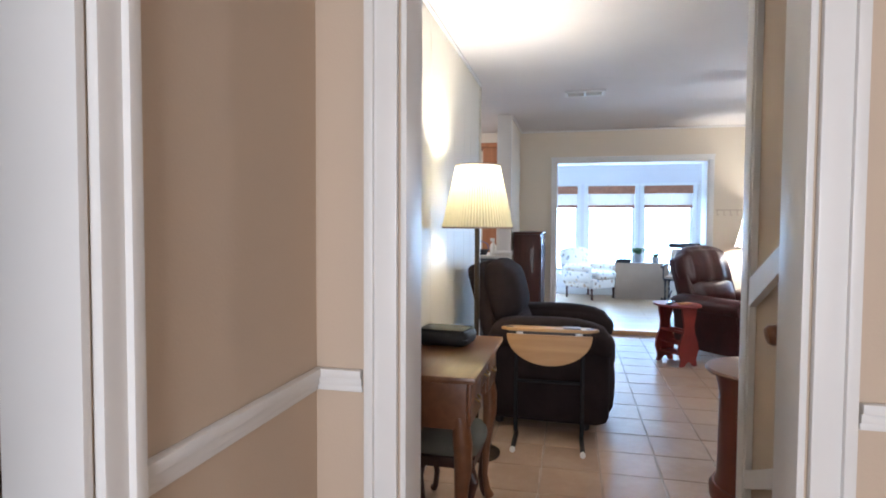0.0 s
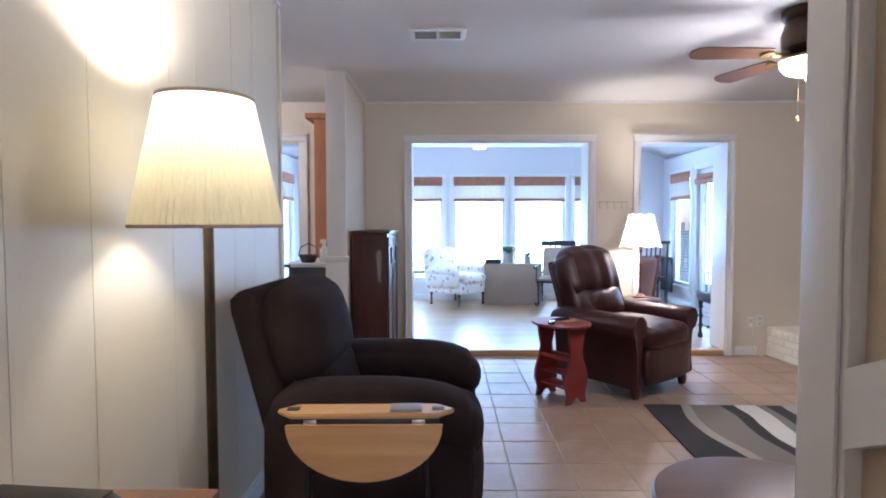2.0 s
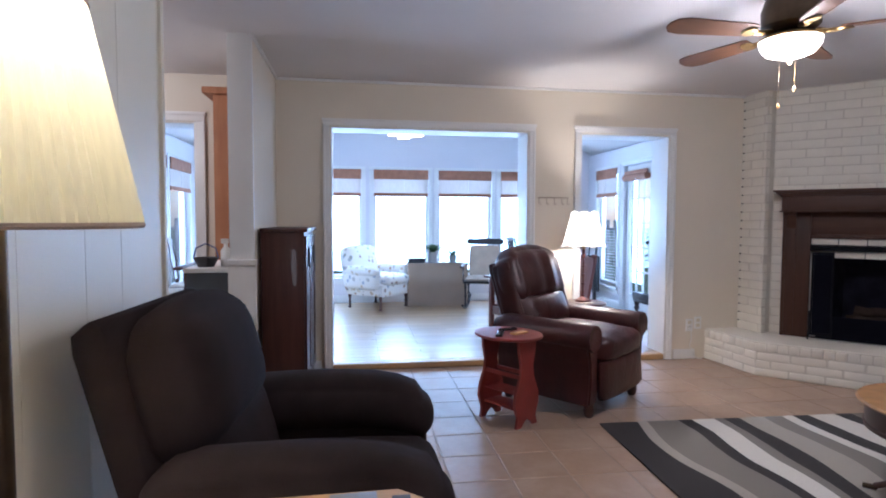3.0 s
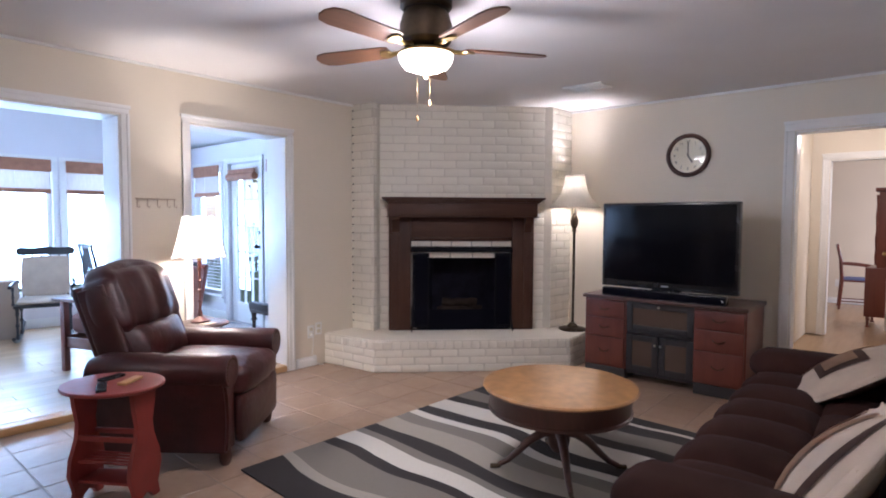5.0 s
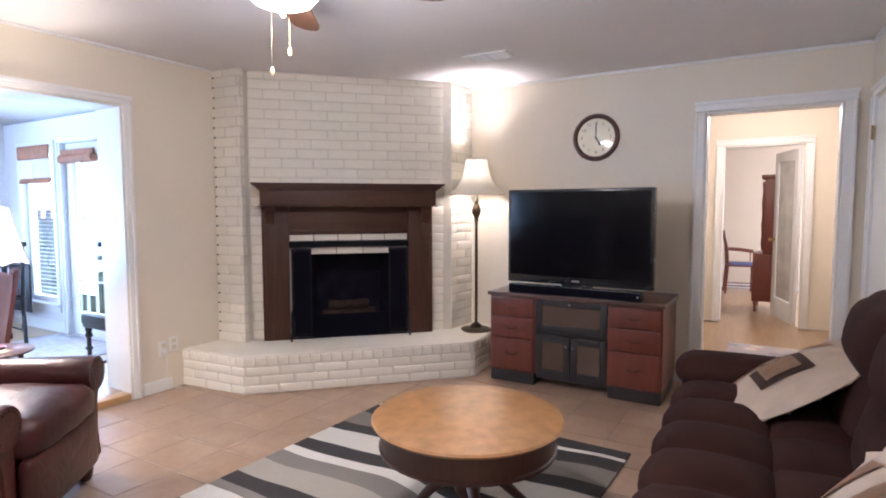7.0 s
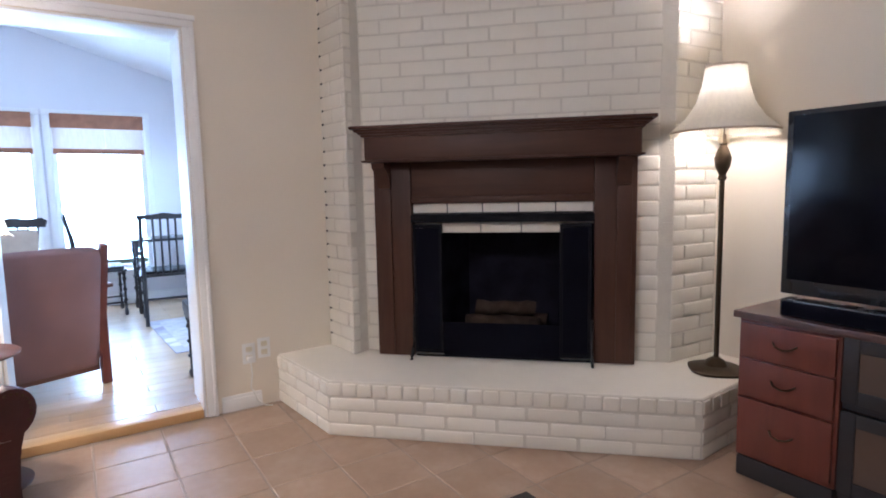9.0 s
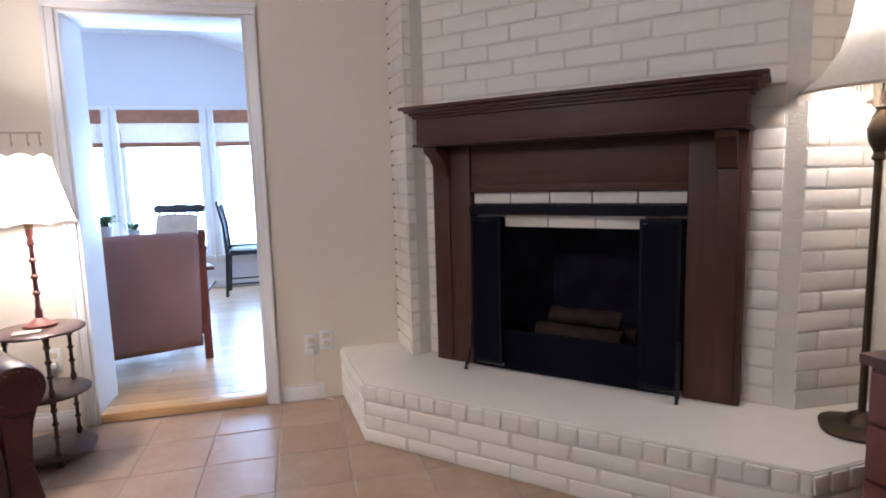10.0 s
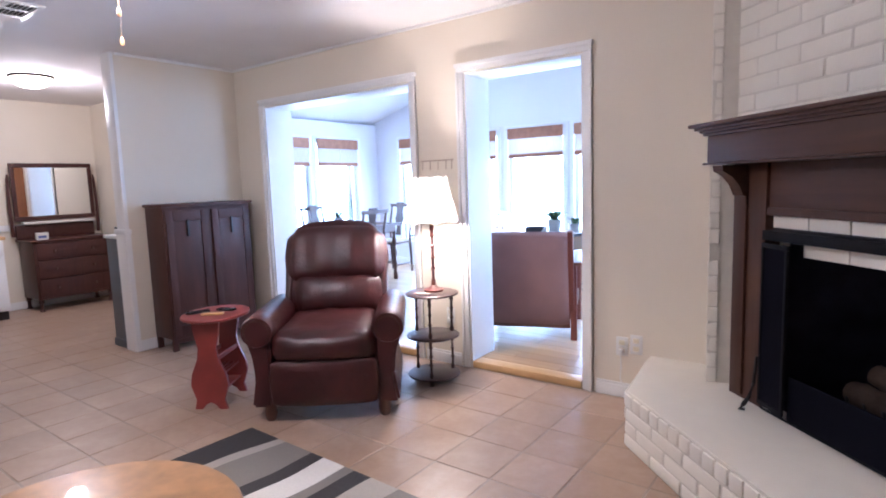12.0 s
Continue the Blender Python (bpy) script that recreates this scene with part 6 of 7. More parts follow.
part("pan", lathe(B(), [(0.175, -0.02), (0.18, -0.012), (0.175, -0.001)], 36), BRONZE, dl)
part("dome", lathe(B(), [(0.01, -0.105), (0.09, -0.095), (0.145, -0.065), (0.168, -0.021)], 36, cap=False), GLOBE, dl, "lit opal dome")
lamp("dining_light", "POINT", Matrix.Translation((-1.80, 6.42, H - 0.17)), 48, SOFT, 0.10)


# ---- sunroom ----
def plant(x, y, z, r, n, seed, label, tall=1.0):
    p = thing("potted_plant", pose(x, y, z), label, "plant")
    part("pot", lathe(B(), [(r * 0.75, 0), (r * 0.85, 0.01), (r, r * 1.7), (r * 1.04, r * 1.8), (r * 0.92, r * 1.78), (r * 0.9, r * 1.6)], 24), POT, p)
    part("saucer", lathe(B(), [(r * 0.9, -0.0005), (r * 1.15, 0.006), (r * 1.1, 0.010)], 24), POT, p)
    g = B()
    rr = random.Random(seed)
    for i in range(n):
        a, l, up = rr.uniform(0, 6.28), r * rr.uniform(0.8, 2.0), rr.uniform(0.25, 1.4) * tall
        w = r * rr.uniform(0.16, 0.30)
        d = Vector((math.cos(a), math.sin(a), 0))
        s = Vector((-math.sin(a), math.cos(a), 0))
        o = Vector((0, 0, r * 1.7)) + d * r * 0.2
        pts = [o, o + d * l * 0.4 + Vector((0, 0, up * r * 0.9)), o + d * l * 0.8 + Vector((0, 0, up * r)), o + d * l + Vector((0, 0, up * r * 0.7))]
        rows = [[p0 - s * w * k, p0 + Vector((0, 0, -0.12 * w)), p0 + s * w * k] for p0, k in zip(pts, (0.3, 1, 0.8, 0.08))]
        rings(g, rows, cap=False, closed=False)
    part("leaves", g, LEAF, p)
    return p


wc = thing("printed_armchair", pose(0.60, 10.78, SF, 0, 0, 48) @ Matrix.Diagonal((0.9, 0.9, 0.97, 1)), "cream armchair with botanical print on dark legs", "armchair")
k = B()
soft(k, (0, -0.05, 0.28), (0.36, 0.36, 0.09), 0.03, 7)
part("base", k, FLORAL, wc)
k = B()
soft(k, (0, -0.10, 0.42), (0.27, 0.36, 0.07), 0.05, 8, 0.025)
part("seat", k, FLORAL, wc)
k = B()
soft(k, (0, 0, 0.25), (0.37, 0.10, 0.33), 0.08, 9, 0.03)
part("backrest", k, FLORAL, wc).matrix_basis = pose(0, 0.27, 0.30, -13)
for s in (-1, 1):
    k = B()
    soft(k, (s * 0.35, -0.02, 0.42), (0.07, 0.32, 0.13), 0.05, 7, 0.01)
    soft(k, (s * 0.37, -0.04, 0.545), (0.085, 0.30, 0.06), 0.055, 8, 0.01)
    part("arm", k, FLORAL, wc)
    for y in (-0.34, 0.28):
        part("leg", turned(B(), s * 0.31, y, 0, 0.195, 0.026, 2), DARKW, wc)

bxx = thing("low_chest", pose(1.47, 10.85, SF), "low brown board chest under the windows", "chest")
part("body", bx(-0.43, -0.16, 0.0, 0.43, 0.16, 0.585, 0.004), KRAFT, bxx)
part("lid", bx(-0.44, -0.17, 0.586, 0.44, 0.17, 0.615, 0.004), KRAFT, bxx)
plant(1.41, 10.86, SF + 0.616, 0.085, 60, 3, "leafy green plant in a grey pot on the chest")
plant(1.70, 10.82, SF + 0.616, 0.06, 45, 8, "small green plant in a grey pot on the chest")
for i in range(3):
    o = thing("book", pose(1.17, 10.83, SF + 0.616 + 0.022 * i, 0, 0, 8 * i - 5), "dark covered book stacked on the chest", "book", "books on the chest")
    part("cover", bx(-0.12, -0.085, 0, 0.12, 0.085, 0.021, 0.002), BLACKL, o)
    part("pages", bx(-0.1205, -0.08, 0.003, 0.1205, 0.0865, 0.018), PAPER, o)

rk = thing("rocking_chair", pose(2.06, 10.42, SF, 0, 0, -18), "dark wooden rocking chair with pale cushions", "rocking chair")
part("seat", bx(-0.25, -0.25, 0.37, 0.25, 0.22, 0.40, 0.012), BLACKW, rk)
k = B()
soft(k, (0, -0.01, 0.425), (0.22, 0.21, 0.025), 0.02, 7, 0.012)
part("seat_cushion", k, PILLOW, rk)
t = pose(0, 0.19, 0.40, -14)
for i in range(6):
    part("spindle", tube(B(), [(-0.2 + 0.08 * i, 0, 0), (-0.2 + 0.08 * i, 0, 0.50)], 0.009, 6), BLACKW, rk).matrix_basis = t
cr = prism(B(), [(-0.26, 0.50), (-0.27, 0.56), (-0.23, 0.585), (-0.12, 0.575), (0, 0.59), (0.12, 0.575), (0.23, 0.585), (0.27, 0.56), (0.26, 0.50)], -0.012, 0.012, "xz")
part("crest_rail", cr, BLACKW, rk).matrix_basis = t
k = B()
soft(k, (0, -0.03, 0.26), (0.21, 0.02, 0.21), 0.018, 7, 0.012)
part("back_cushion", k, PILLOW, rk).matrix_basis = t
for s in (-1, 1):
    part("arm", tube(B(), [(s * 0.25, 0.17, 0.62), (s * 0.27, -0.05, 0.60), (s * 0.27, -0.26, 0.59)], 0.018, 8), BLACKW, rk)
    part("arm_post", turned(B(), s * 0.25, -0.21, 0.40, 0.59, 0.014, 2), BLACKW, rk)
    for y in (-0.20, 0.18):
        part("leg", turned(B(), s * 0.22, y, 0.05, 0.37, 0.017, 2), BLACKW, rk)
    arc = [(s * 0.23, -0.42 + 0.92 * i / 12, 0.018 + 0.11 * ((i - 5.5) / 6.5) ** 2) for i in range(13)]
    part("rocker", tube(B(), arc, 0.017, 8), BLACKW, rk)

mc = thing("mission_armchair", pose(2.27, 8.60, SF, 0, 0, 200), "oak framed armchair with rose-brown upholstery", "armchair")
k = B()
soft(k, (0, 0, 0.36), (0.33, 0.055, 0.38), 0.03, 8, 0.012)
part("backrest", k, ROSE, mc).matrix_basis = pose(0, 0.28, 0.14, -13)
k = B()
soft(k, (0, -0.06, 0.40), (0.31, 0.33, 0.09), 0.05, 8, 0.02)
part("seat", k, ROSE, mc)
part("rear_rail", bx(-0.33, 0.29, 0.09, 0.33, 0.32, 0.20, 0.004), CHERRYX, mc)
part("front_rail", bx(-0.33, -0.40, 0.20, 0.33, -0.375, 0.30, 0.004), CHERRYX, mc)
for s in (-1, 1):
    part("side_rail", bx(s * 0.355 - 0.012, -0.375, 0.20, s * 0.355 + 0.012, 0.30, 0.29, 0.004), CHERRYX, mc)
    part("arm", bx(s * 0.375 - 0.055, -0.44, 0.60, s * 0.375 + 0.055, 0.36, 0.625, 0.006), CHERRYX, mc)
    part("leg", bx(s * 0.36 - 0.024, -0.40, 0, s * 0.36 + 0.024, -0.352, 0.599, 0.004), CHERRY, mc)
    g = bx(s * 0.36 - 0.024, 0.30, 0, s * 0.36 + 0.024, 0.35, 0.599, 0.004)
    part("leg", g, CHERRY, mc)
    g = bx(s * 0.345 - 0.02, -0.02, -0.02, s * 0.345 + 0.02, 0.03, 0.70, 0.004)
    part("back_post", g, CHERRY, mc).matrix_basis = pose(0, 0.31, 0.20, -13)


def side_chair(m, label, group, splat="fiddle", mat=DARKW, cushion=PILLOW):
    c = thing("side_chair", m, label, "chair", group)
    part("seat", bx(-0.22, -0.21, 0.43, 0.22, 0.20, 0.455, 0.010), mat, c)
    k = B()
    soft(k, (0, -0.01, 0.465), (0.19, 0.18, 0.018), 0.015, 6, 0.01)
    part("cushion", k, cushion, c)
    for s in (-1, 1):
        part("front_leg", turned(B(), s * 0.19, -0.18, 0, 0.43, 0.018, 3), mat, c)
        part("back_post", tube(B(), [(s * 0.185, 0.22, 0.0), (s * 0.185, 0.19, 0.44), (s * 0.19, 0.21, 0.75), (s * 0.185, 0.26, 0.97)], [0.017, 0.02, 0.017, 0.014], 8), mat, c)
    g = prism(B(), [(-0.215, 0.95), (-0.21, 0.99), (-0.10, 0.985), (0, 1.0), (0.10, 0.985), (0.21, 0.99), (0.215, 0.95), (0.10, 0.945), (-0.10, 0.945)], 0.245, 0.268, "xz")
    part("crest_rail", g, mat, c)
    if splat == "fiddle":
        g = prism(B(), [(-0.05, 0.46), (0.05, 0.46), (0.035, 0.58), (0.075, 0.70), (0.05, 0.80), (0.07, 0.945), (-0.07, 0.945), (-0.05, 0.80), (-0.075, 0.70), (-0.035, 0.58)], -0.006, 0.006, "xz")
        part("splat", g, mat, c).matrix_basis = pose(0, 0.085, 0.075, -8.5)
    else:
        for x in (-0.09, -0.03, 0.03, 0.09):
            part("slat", tube(B(), [(x, 0.20, 0.46), (x, 0.215, 0.72), (x, 0.255, 0.95)], 0.010, 6), mat, c)
    part("stretcher", tube(B(), [(-0.19, -0.18, 0.17), (0.19, -0.18, 0.17)], 0.010, 6), mat, c)
    for s in (-1, 1):
        part("stretcher", tube(B(), [(s * 0.19, -0.18, 0.13), (s * 0.186, 0.21, 0.13)], 0.010, 6), mat, c)
    return c


dtb = thing("dining_table", pose(-0.95, 9.35, SF, 0, 0, 0), "dark wooden dining table with twisted legs", "table")
part("tabletop", bx(-0.50, -0.75, 0.73, 0.50, 0.75, 0.76, 0.008), DARKW, dtb)
part("apron", bx(-0.43, -0.68, 0.64, 0.43, 0.68, 0.729, 0.004), DARKW, dtb)


def twist(bm, x, y, z0, z1, r, n=26, turns=4):
    rows = []
    for i in range(n + 1):
        z = z0 + (z1 - z0) * i / n
        row = []
        for j in range(12):
            a = 2 * math.pi * j / 12
            rr = r * (0.82 + 0.22 * math.cos(2 * (a - turns * math.pi * i / n)))
            row.append((x + rr * math.cos(a), y + rr * math.sin(a), z))
        rows.append(row)
    return rings(bm, rows)


for sx in (-1, 1):
    for sy in (-1, 1):
        part("leg", twist(B(), sx * 0.41, sy * 0.66, 0, 0.64, 0.030), DARKW, dtb)
side_chair(pose(-0.22, 9.05, SF, 0, 0, -90), "dark side chair with a fiddle-shaped splat", "chairs at the dining table")
for (x, y, rz) in ((-0.95, 10.42, 0), (-1.62, 9.05, 90), (-1.62, 9.75, 90)):
    side_chair(pose(x, y, SF, 0, 0, rz), "dark side chair with a fiddle-shaped splat", "chairs at the dining table")
plant(-1.0, 9.45, SF + 0.761, 0.06, 40, 21, "small plant in a grey pot on the dining table")

dp = thing("drop_leaf_table", pose(3.42, 10.70, SF, 0, 0, 0), "dark drop-leaf table with folded leaf", "table")
part("tabletop", bx(-0.36, -0.22, 0.70, 0.36, 0.22, 0.725, 0.006), BLACKW, dp)
part("leaf", bx(0.362, -0.22, 0.20, 0.382, 0.22, 0.715, 0.006), BLACKW, dp)
for x in (-0.31, 0.31):
    for y in (-0.18, 0.18):
        part("leg", turned(B(), x, y, 0, 0.70, 0.022, 4), BLACKW, dp)
side_chair(pose(2.80, 10.75, SF, 0, 0, 92), "black slatted side chair at the drop-leaf table", "chairs at the drop-leaf table", "slats", BLACKW, BLACKL)
side_chair(pose(3.30, 10.10, SF, 0, 0, 176), "black slatted side chair at the drop-leaf table", "chairs at the drop-leaf table", "slats", BLACKW, BLACKL)
r2 = thing("oriental_rug", pose(3.52, 9.45, SF, 0, 0, 3), "faded grey-blue oriental rug by the patio door", "rug")
part("pile", bx(-0.38, -0.62, 0.001, 0.38, 0.62, 0.010, 0.003), RUG2, r2)
part("border", bx(-0.30, -0.54, 0.0105, 0.30, 0.54, 0.012, 0.0005), plain("rug_field", (0.5, 0.47, 0.46), 0.95, var=0.2, scale=14, bump=0.4), r2)
bn = thing("turned_bench", pose(3.26, 8.05, SF), "dark bench with barley-twist posts inside the sunroom", "bench")
part("seat", bx(-0.10, -0.18, 0.40, 0.55, 0.18, 0.43, 0.008), BLACKW, bn)
for x in (-0.07, 0.52):
    for y in (-0.15, 0.15):
        part("post", turned(B(), x, y, 0, 0.40, 0.026, 3), BLACKW, bn)
    part("end_cap", bx(x - 0.035, -0.185, 0.431, x + 0.035, 0.185, 0.50, 0.006), BLACKW, bn)
part("stretcher", tube(B(), [(-0.07, 0, 0.14), (0.52, 0, 0.14)], 0.012, 8), BLACKW, bn)
sl2 = thing("sunroom_ceiling_light", pose(0.88, 9.3, TOPZ), "sunroom ceiling light with three lit glass shades", "ceiling light")
part("pan", lathe(B(), [(0.07, -0.03), (0.075, -0.01), (0.07, 0)], 24), BRASS, sl2)
part("stem", tube(B(), [(0, 0, -0.03), (0, 0, -0.44)], 0.012, 8), BRASS, sl2)
for k in range(3):
    a = radians(90 + 120 * k)
    x, y = 0.15 * math.cos(a), 0.15 * math.sin(a)
    part("arm", tube(B(), [(0, 0, -0.42), (x * 0.6, y * 0.6, -0.44), (x, y, -0.45)], 0.008, 6), BRASS, sl2)
    part("glass_shade", lathe(B(), [(0.075, -0.56), (0.07, -0.54), (0.045, -0.48), (0.02, -0.455)], 20, (x, y, 0), cap=False), GLOBE, sl2)

# ---- hall and far room ----
hu = thing("tall_hutch", pose(9.50, 3.67, 0, 0, 0, 178), "tall reddish wooden hutch in the far room", "hutch")
part("lower_case", bx(-0.30, -0.25, 0.14, 0.30, 0.20, 0.76, 0.006), CHERRY, hu)
part("upper_case", bx(-0.28, -0.14, 0.761, 0.28, 0.20, 1.72, 0.005), CHERRY, hu)
part("cornice", bx(-0.31, -0.18, 1.721, 0.31, 0.21, 1.77, 0.010), CHERRY, hu)
for x in (-0.26, 0.26):
    for y in (-0.21, 0.16):
        part("leg", turned(B(), x, y, 0, 0.14, 0.024, 1), CHERRY, hu)
    part("scroll_trim", lathe(B(), [(0.012, 0.80), (0.022, 0.9), (0.012, 1.0), (0.022, 1.12), (0.012, 1.25), (0.022, 1.4), (0.012, 1.55), (0.022, 1.68)], 10, (x, -0.15, 0)), CHERRY, hu)
cc = side_chair(pose(11.0, 4.15, 0, 0, 0, 8), "dark side chair with a blue cushion against the wall", "", "slats", CHERRY, BLUEC)
for s in (-1, 1):
    part("arm", tube(B(), [(s * 0.19, 0.21, 0.70), (s * 0.235, 0.0, 0.69), (s * 0.235, -0.20, 0.66)], 0.014, 8), CHERRY, cc)
    part("arm_post", turned(B(), s * 0.225, -0.16, 0.455, 0.665, 0.013, 2), CHERRY, cc)
rr2 = thing("hall_runner", pose(6.75, 3.72, 0), "patterned hall runner rug", "rug")
part("weave", bx(-0.45, -0.33, -0.0115, 0.45, 0.33, -0.003, 0.002), RUG2, rr2)
o = thing("wall_outlet", pose(11.598, 4.45, 0.33, 0, 0, -90), "white wall outlet plate", "outlet", "wall outlets")
part("plate", bx(-0.036, -0.006, -0.058, 0.036, 0, 0.058, 0.003), WHITEP, o)
sd = thing("entry_chest", pose(-1.05, 1.1, 0), "reddish brown chest in the side room", "chest")
part("body", bx(-0.25, -0.45, 0.06, 0.25, 0.45, 0.70, 0.006), CHERRYX, sd)
part("top", bx(-0.27, -0.47, 0.701, 0.27, 0.47, 0.725, 0.006), CHERRYX, sd)
part("plinth", bx(-0.24, -0.44, 0.0, 0.24, 0.44, 0.059, 0.004), CHERRYX, sd)


# ---- outdoors ----
fe = thing("garden_fence", pose(0, 24, -0.5), "weathered board fence across the garden", "fence")
me = None
for k in range(90):
    if me is None:
        ob = part("board", bx(-0.07, -0.01, 0, 0.07, 0.01, 1.8, 0.003), FENCE, fe)
        me = ob.data
        ob.matrix_basis = Matrix.Translation((-13.5, 0, 0))
    else:
        ob = new("board", me)
        ob.parent = fe
        ob.matrix_basis = Matrix.Translation((-13.5 + 0.3 * k * 0.5 * 2, 0, 0))
for z in (0.4, 1.4):
    part("rail", bx(-13.6, 0.011, z, 13.6, 0.05, z + 0.08), FENCE, fe)


def tree(x, y, h, seed):
    rr = random.Random(seed)
    t = thing("garden_tree", pose(x, y, -0.5), "leafy garden tree beyond the windows", "tree", "garden trees")
    tr = B()
    tube(tr, [(0, 0, 0), (0.05, 0.02, h * 0.3), (-0.05, 0.05, h * 0.6), (0, 0, h * 0.8)], [0.18, 0.14, 0.09, 0.04], 10)
    tips = []
    for k in range(12):
        a, z = rr.uniform(0, 6.28), h * rr.uniform(0.35, 0.75)
        l = h * rr.uniform(0.2, 0.36)
        e = (l * math.cos(a), l * math.sin(a), z + l * rr.uniform(0.3, 0.8))
        tube(tr, [(0, 0, z), (e[0] * 0.5, e[1] * 0.5, z + (e[2] - z) * 0.4), e], [0.05, 0.035, 0.015], 6)
        tips.append(e)
    part("trunk", tr, BARK, t)
    g = B()
    for e in tips + [(0, 0, h * 0.85)]:
        for i in range(90):
            p = Vector(e) + Vector([rr.gauss(0, h * 0.075) for _ in range(3)])
            d = Vector([rr.uniform(-1, 1) for _ in range(3)]).normalized() * 0.09
            s = d.cross(Vector((rr.uniform(-1, 1), rr.uniform(-1, 1), rr.uniform(-1, 1)))).normalized() * 0.05
            vs = [g.verts.new(q) for q in (p - d, p + s, p + d, p - s)]
            g.faces.new(vs)
    part("crown", g, LEAF, t)


tree(-3.5, 20, 5.5, 1)
tree(2.0, 22, 6.5, 2)
tree(9.5, 15, 5.0, 3)
tree(-9, 12, 5.0, 4)

# ---- pieces of floors and brickwork ----
def shared(name, bm, material, smooth=True):
    ob = mesh_object(name, bm, material, smooth)
    me = ob.data
    bpy.data.objects.remove(ob)
    return me


T = 0.305
tile_me = shared("tile", bx(-T / 2 + 0.004, -T / 2 + 0.004, -0.006, T / 2 - 0.004, T / 2 - 0.004, 0.0, 0.0025, seg=1), TILE)
flo = bpy.data.objects["floor"]
rest = B()
rng = random.Random(4)
cells = []
for i in range(-21, 9):
    for j in range(-19, 1):
        cx, cy = 2.915 + T * (i + 0.5), 7.24 + T * (j + 0.5)
        if not (-3.44 < cx < EW + 0.1 and 1.55 < cy < NW):
            continue
        cells.append((cx, cy))
near = [c for c in cells if -0.45 < c[0] < 4.6 and c[1] > 3.0 and not (2.0 < c[0] < 3.9 and 4.45 < c[1] < 5.9)][:300]
for cx, cy in cells:
    y1 = min(cy + T / 2 - 0.004, NW - 0.016)
    if (cx, cy) in near and cy + T / 2 < NW:
        piece("tile", tile_me, Matrix.Translation((cx, cy, rng.uniform(-0.0008, 0.0008))), flo)
    else:
        box(rest, cx - T / 2 + 0.004, cy - T / 2 + 0.004, -0.006, cx + T / 2 - 0.004, y1, 0.0)
rest_ob = part("tiles", rest, TILE, flo, smooth=False)
tagged(rest_ob, kind="stuff")
ent = B()
for i in range(-8, 9):
    for j in range(-12, 0):
        box(ent, 0.17 + T * i + 0.004, 1.445 + T * j + 0.004, -0.006, 0.17 + T * (i + 1) - 0.004, 1.445 + T * (j + 1) - 0.004, 0.0)
tagged(part("entry_tiles", ent, TILE, flo, smooth=False), kind="stuff")

plank_me = {}
sf = bpy.data.objects["floor_sunroom"]
PL, PWID = 1.2, 0.125
xs = NW + 0.105
row = 0
y = xs
while y < SY - 0.01:
    x = SX0 - 0.4 * (row % 3)
    w = min(PWID, SY - y) - 0.002
    while x < SX1:
        a, b = max(x, SX0), min(x + PL, SX1) - 0.002
        if b - a > 0.05:
            key = (round(b - a, 3), round(w, 3))
            if key not in plank_me:
                plank_me[key] = shared("plank", bx(0, 0, -0.01, b - a, w, 0.0, 0.0012, seg=1), OAKF)
            piece("plank", plank_me[key], Matrix.Translation((a, y, SF)), sf)
        x += PL
    y += PWID
    row += 1

# bricks of the chimney breast and hearth
R45 = Matrix.Rotation(radians(-45), 4, "Z")
brick_cache = {}


def brick(w, h, k):
    """A worn brick lying along x from 0, its face at y = 0 looking to -y."""
    key = (round(w, 3), round(h, 3), k)
    if key not in brick_cache:
        bm = bx(0, 0, 0, w, 0.05, h, min(0.009, h * 0.15), seg=2)
        r = random.Random(k * 31 + int(w * 1000))
        for v in bm.verts:
            v.co += Vector((r.uniform(-1, 1), r.uniform(-1, 1), r.uniform(-1, 1))) * 0.0013
        brick_cache[key] = shared("brick", bm, BRICKP)
    return brick_cache[key]


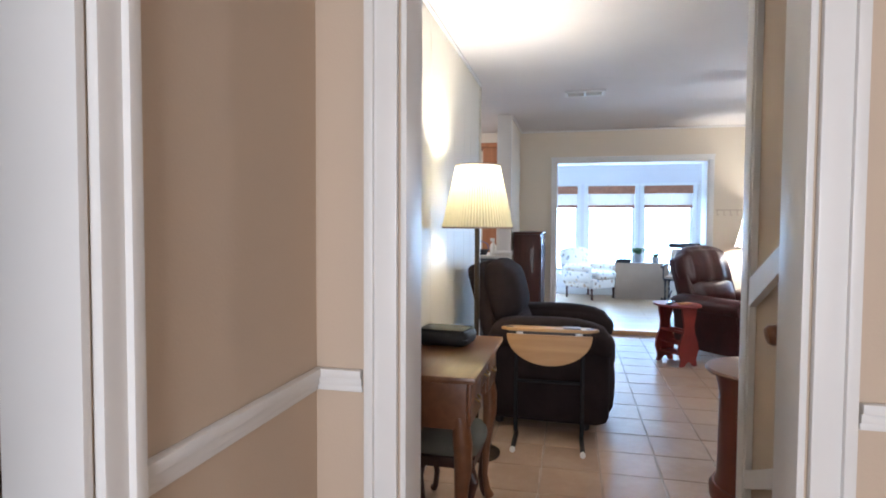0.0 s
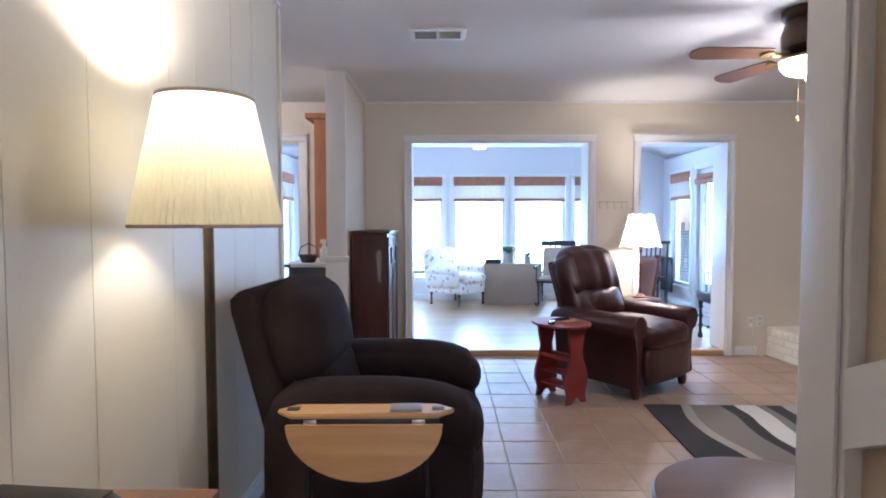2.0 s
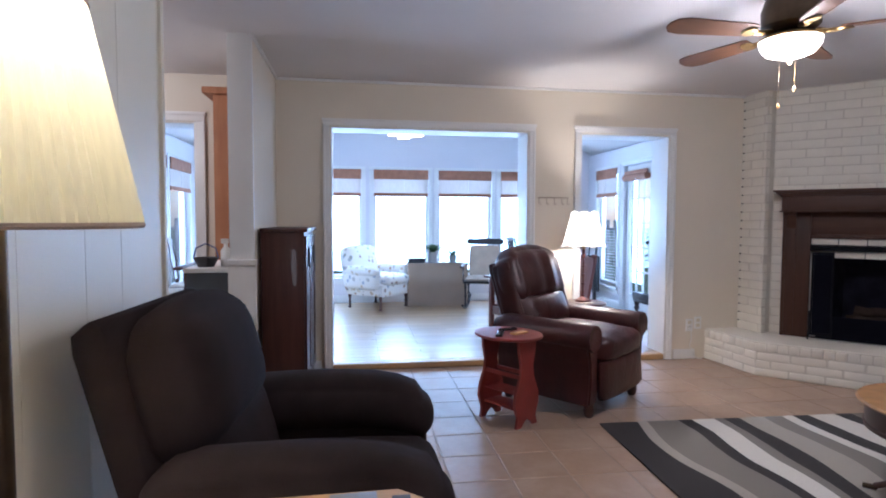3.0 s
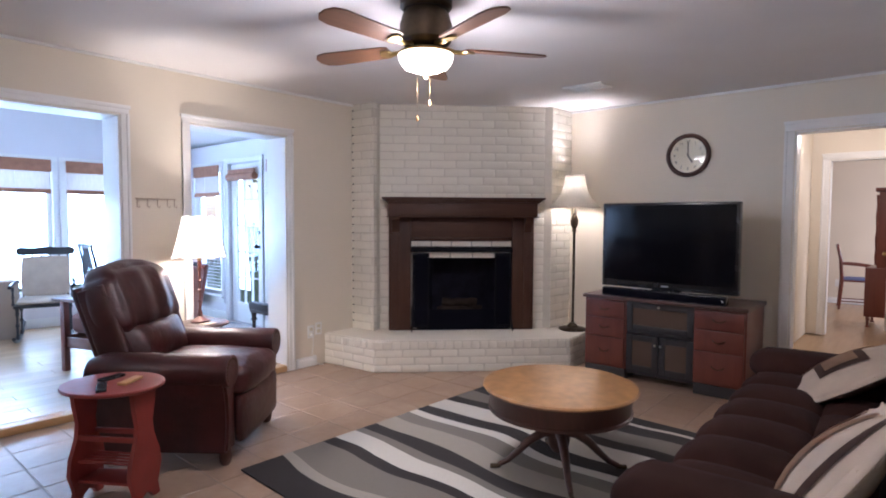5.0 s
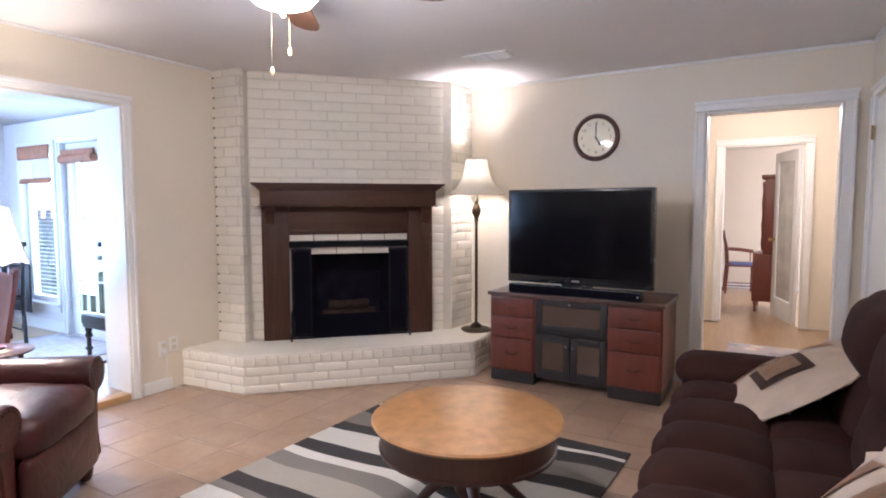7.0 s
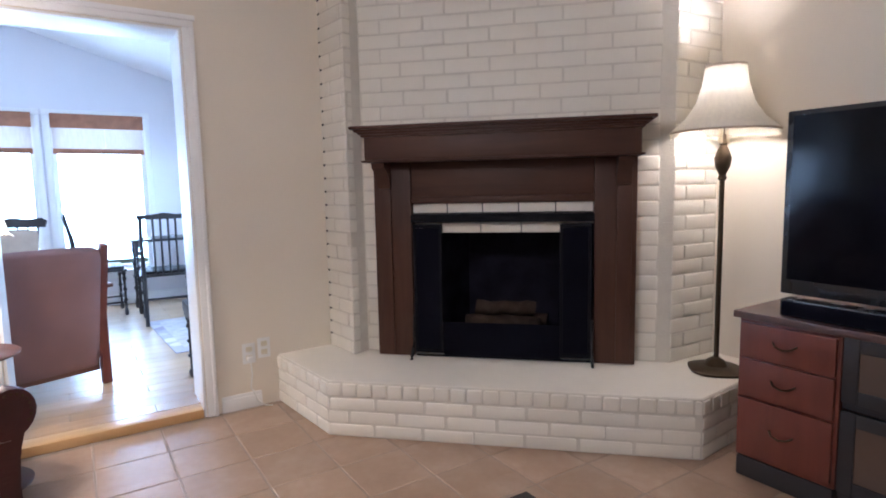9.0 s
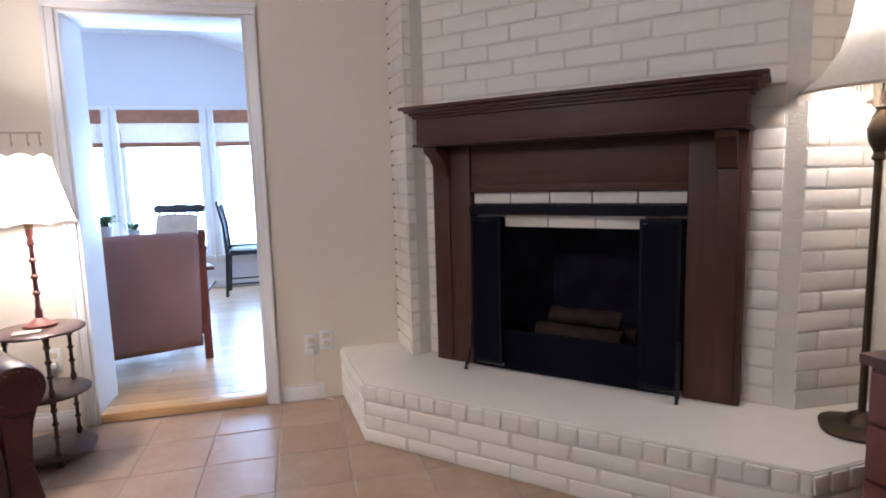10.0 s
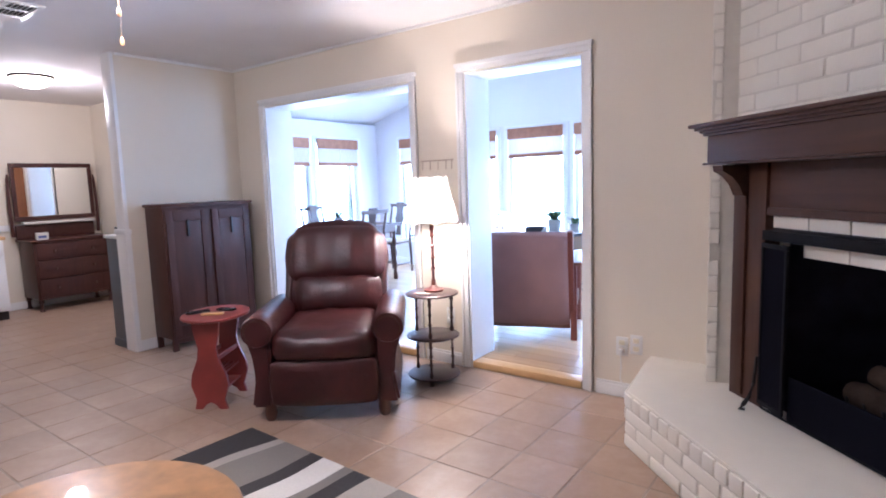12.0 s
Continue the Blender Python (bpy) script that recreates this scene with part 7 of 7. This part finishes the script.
def brick_face(parent, origin, direction, length, z0, z1, course, blen, skip=(), seed=1, proud=0.006, joint=0.0075, half=0.5):
    """Courses of bricks on an upright face from origin along direction; skip: (u0, u1, h0, h1) left bare."""
    r = random.Random(seed)
    d = Vector((*direction, 0)).normalized()
    base = Matrix.Translation((*origin, 0)) @ Matrix.Rotation(math.atan2(d.y, d.x), 4, "Z")
    z, c = z0, 0
    while z < z1 - 0.02:
        h = min(course, z1 - z) - joint
        u = -blen * half * (c % 2) + r.uniform(-0.01, 0.01)
        while u < length - 0.004:
            a, b = max(0.0, u), min(length, u + blen - joint)
            for s in skip:
                if s[2] < z + h and z < s[3]:
                    if s[0] <= a and b <= s[1]:
                        b = a
                    elif s[0] < b <= s[1]:
                        b = s[0]
                    elif s[0] <= a < s[1]:
                        a = s[1]
            if b - a > 0.025:
                jit = r.uniform(-0.0012, 0.0012)
                piece("brick", brick(round(b - a, 2), h, r.randrange(4)), base @ pose(a, -proud + jit, z + joint / 2, 0, 0, r.uniform(-0.25, 0.25)), parent)
            u += blen
        z += course
        c += 1


fpw = bpy.data.objects["chimney_breast"]
brick_face(fpw, FP(-2.340, 0), (1, -1), 1.60, HZ, H - 0.005, 0.0778, 0.248, [(0.09, 1.49, 0, 1.46)], 3)
brick_face(fpw, PL0, (PL1[0] - PL0[0], PL1[1] - PL0[1]), math.dist(PL0, PL1), HZ, H - 0.005, 0.0778, 0.25, (), 5)
brick_face(fpw, PR1, (PR0[0] - PR1[0], PR0[1] - PR1[1]), math.dist(PR0, PR1), HZ, H - 0.005, 0.0778, 0.248, (), 7, half=0.6)
# dark boxes in place of shaded open joints where the brickwork meets the plaster
gap_me = shared("dark_joint_box", bx(-0.004, -0.004, -0.006, 0.012, 0.02, 0.006, 0.001, seg=1), SOOT_AND_GAP)
gap_dir = Matrix.Translation((*PL0, 0)) @ Matrix.Rotation(math.atan2(PL1[1] - PL0[1], PL1[0] - PL0[0]), 4, "Z")
rg_gap = random.Random(17)
for k in range(1, 28):
    piece("dark_joint_box", gap_me, gap_dir @ Matrix.Translation((0.006 + rg_gap.uniform(0, 0.008), 0, HZ + 0.0778 * k)), fpw)
he = bpy.data.objects["hearth"]
for (p, q, sd) in (((3.555, NW), HC2, 11), (HC2, HC3, 12), (HC3, HC4, 13)):
    L = math.dist(p, q)
    dr = (q[0] - p[0], q[1] - p[1])
    brick_face(he, p, dr, L, 0.0, HZ - 0.078, 0.067, 0.245, (), sd, joint=0.010)
    brick_face(he, p, dr, L, HZ - 0.078, HZ - 0.004, 0.074, 0.078, (), sd + 5, half=0, joint=0.011, proud=0.009)
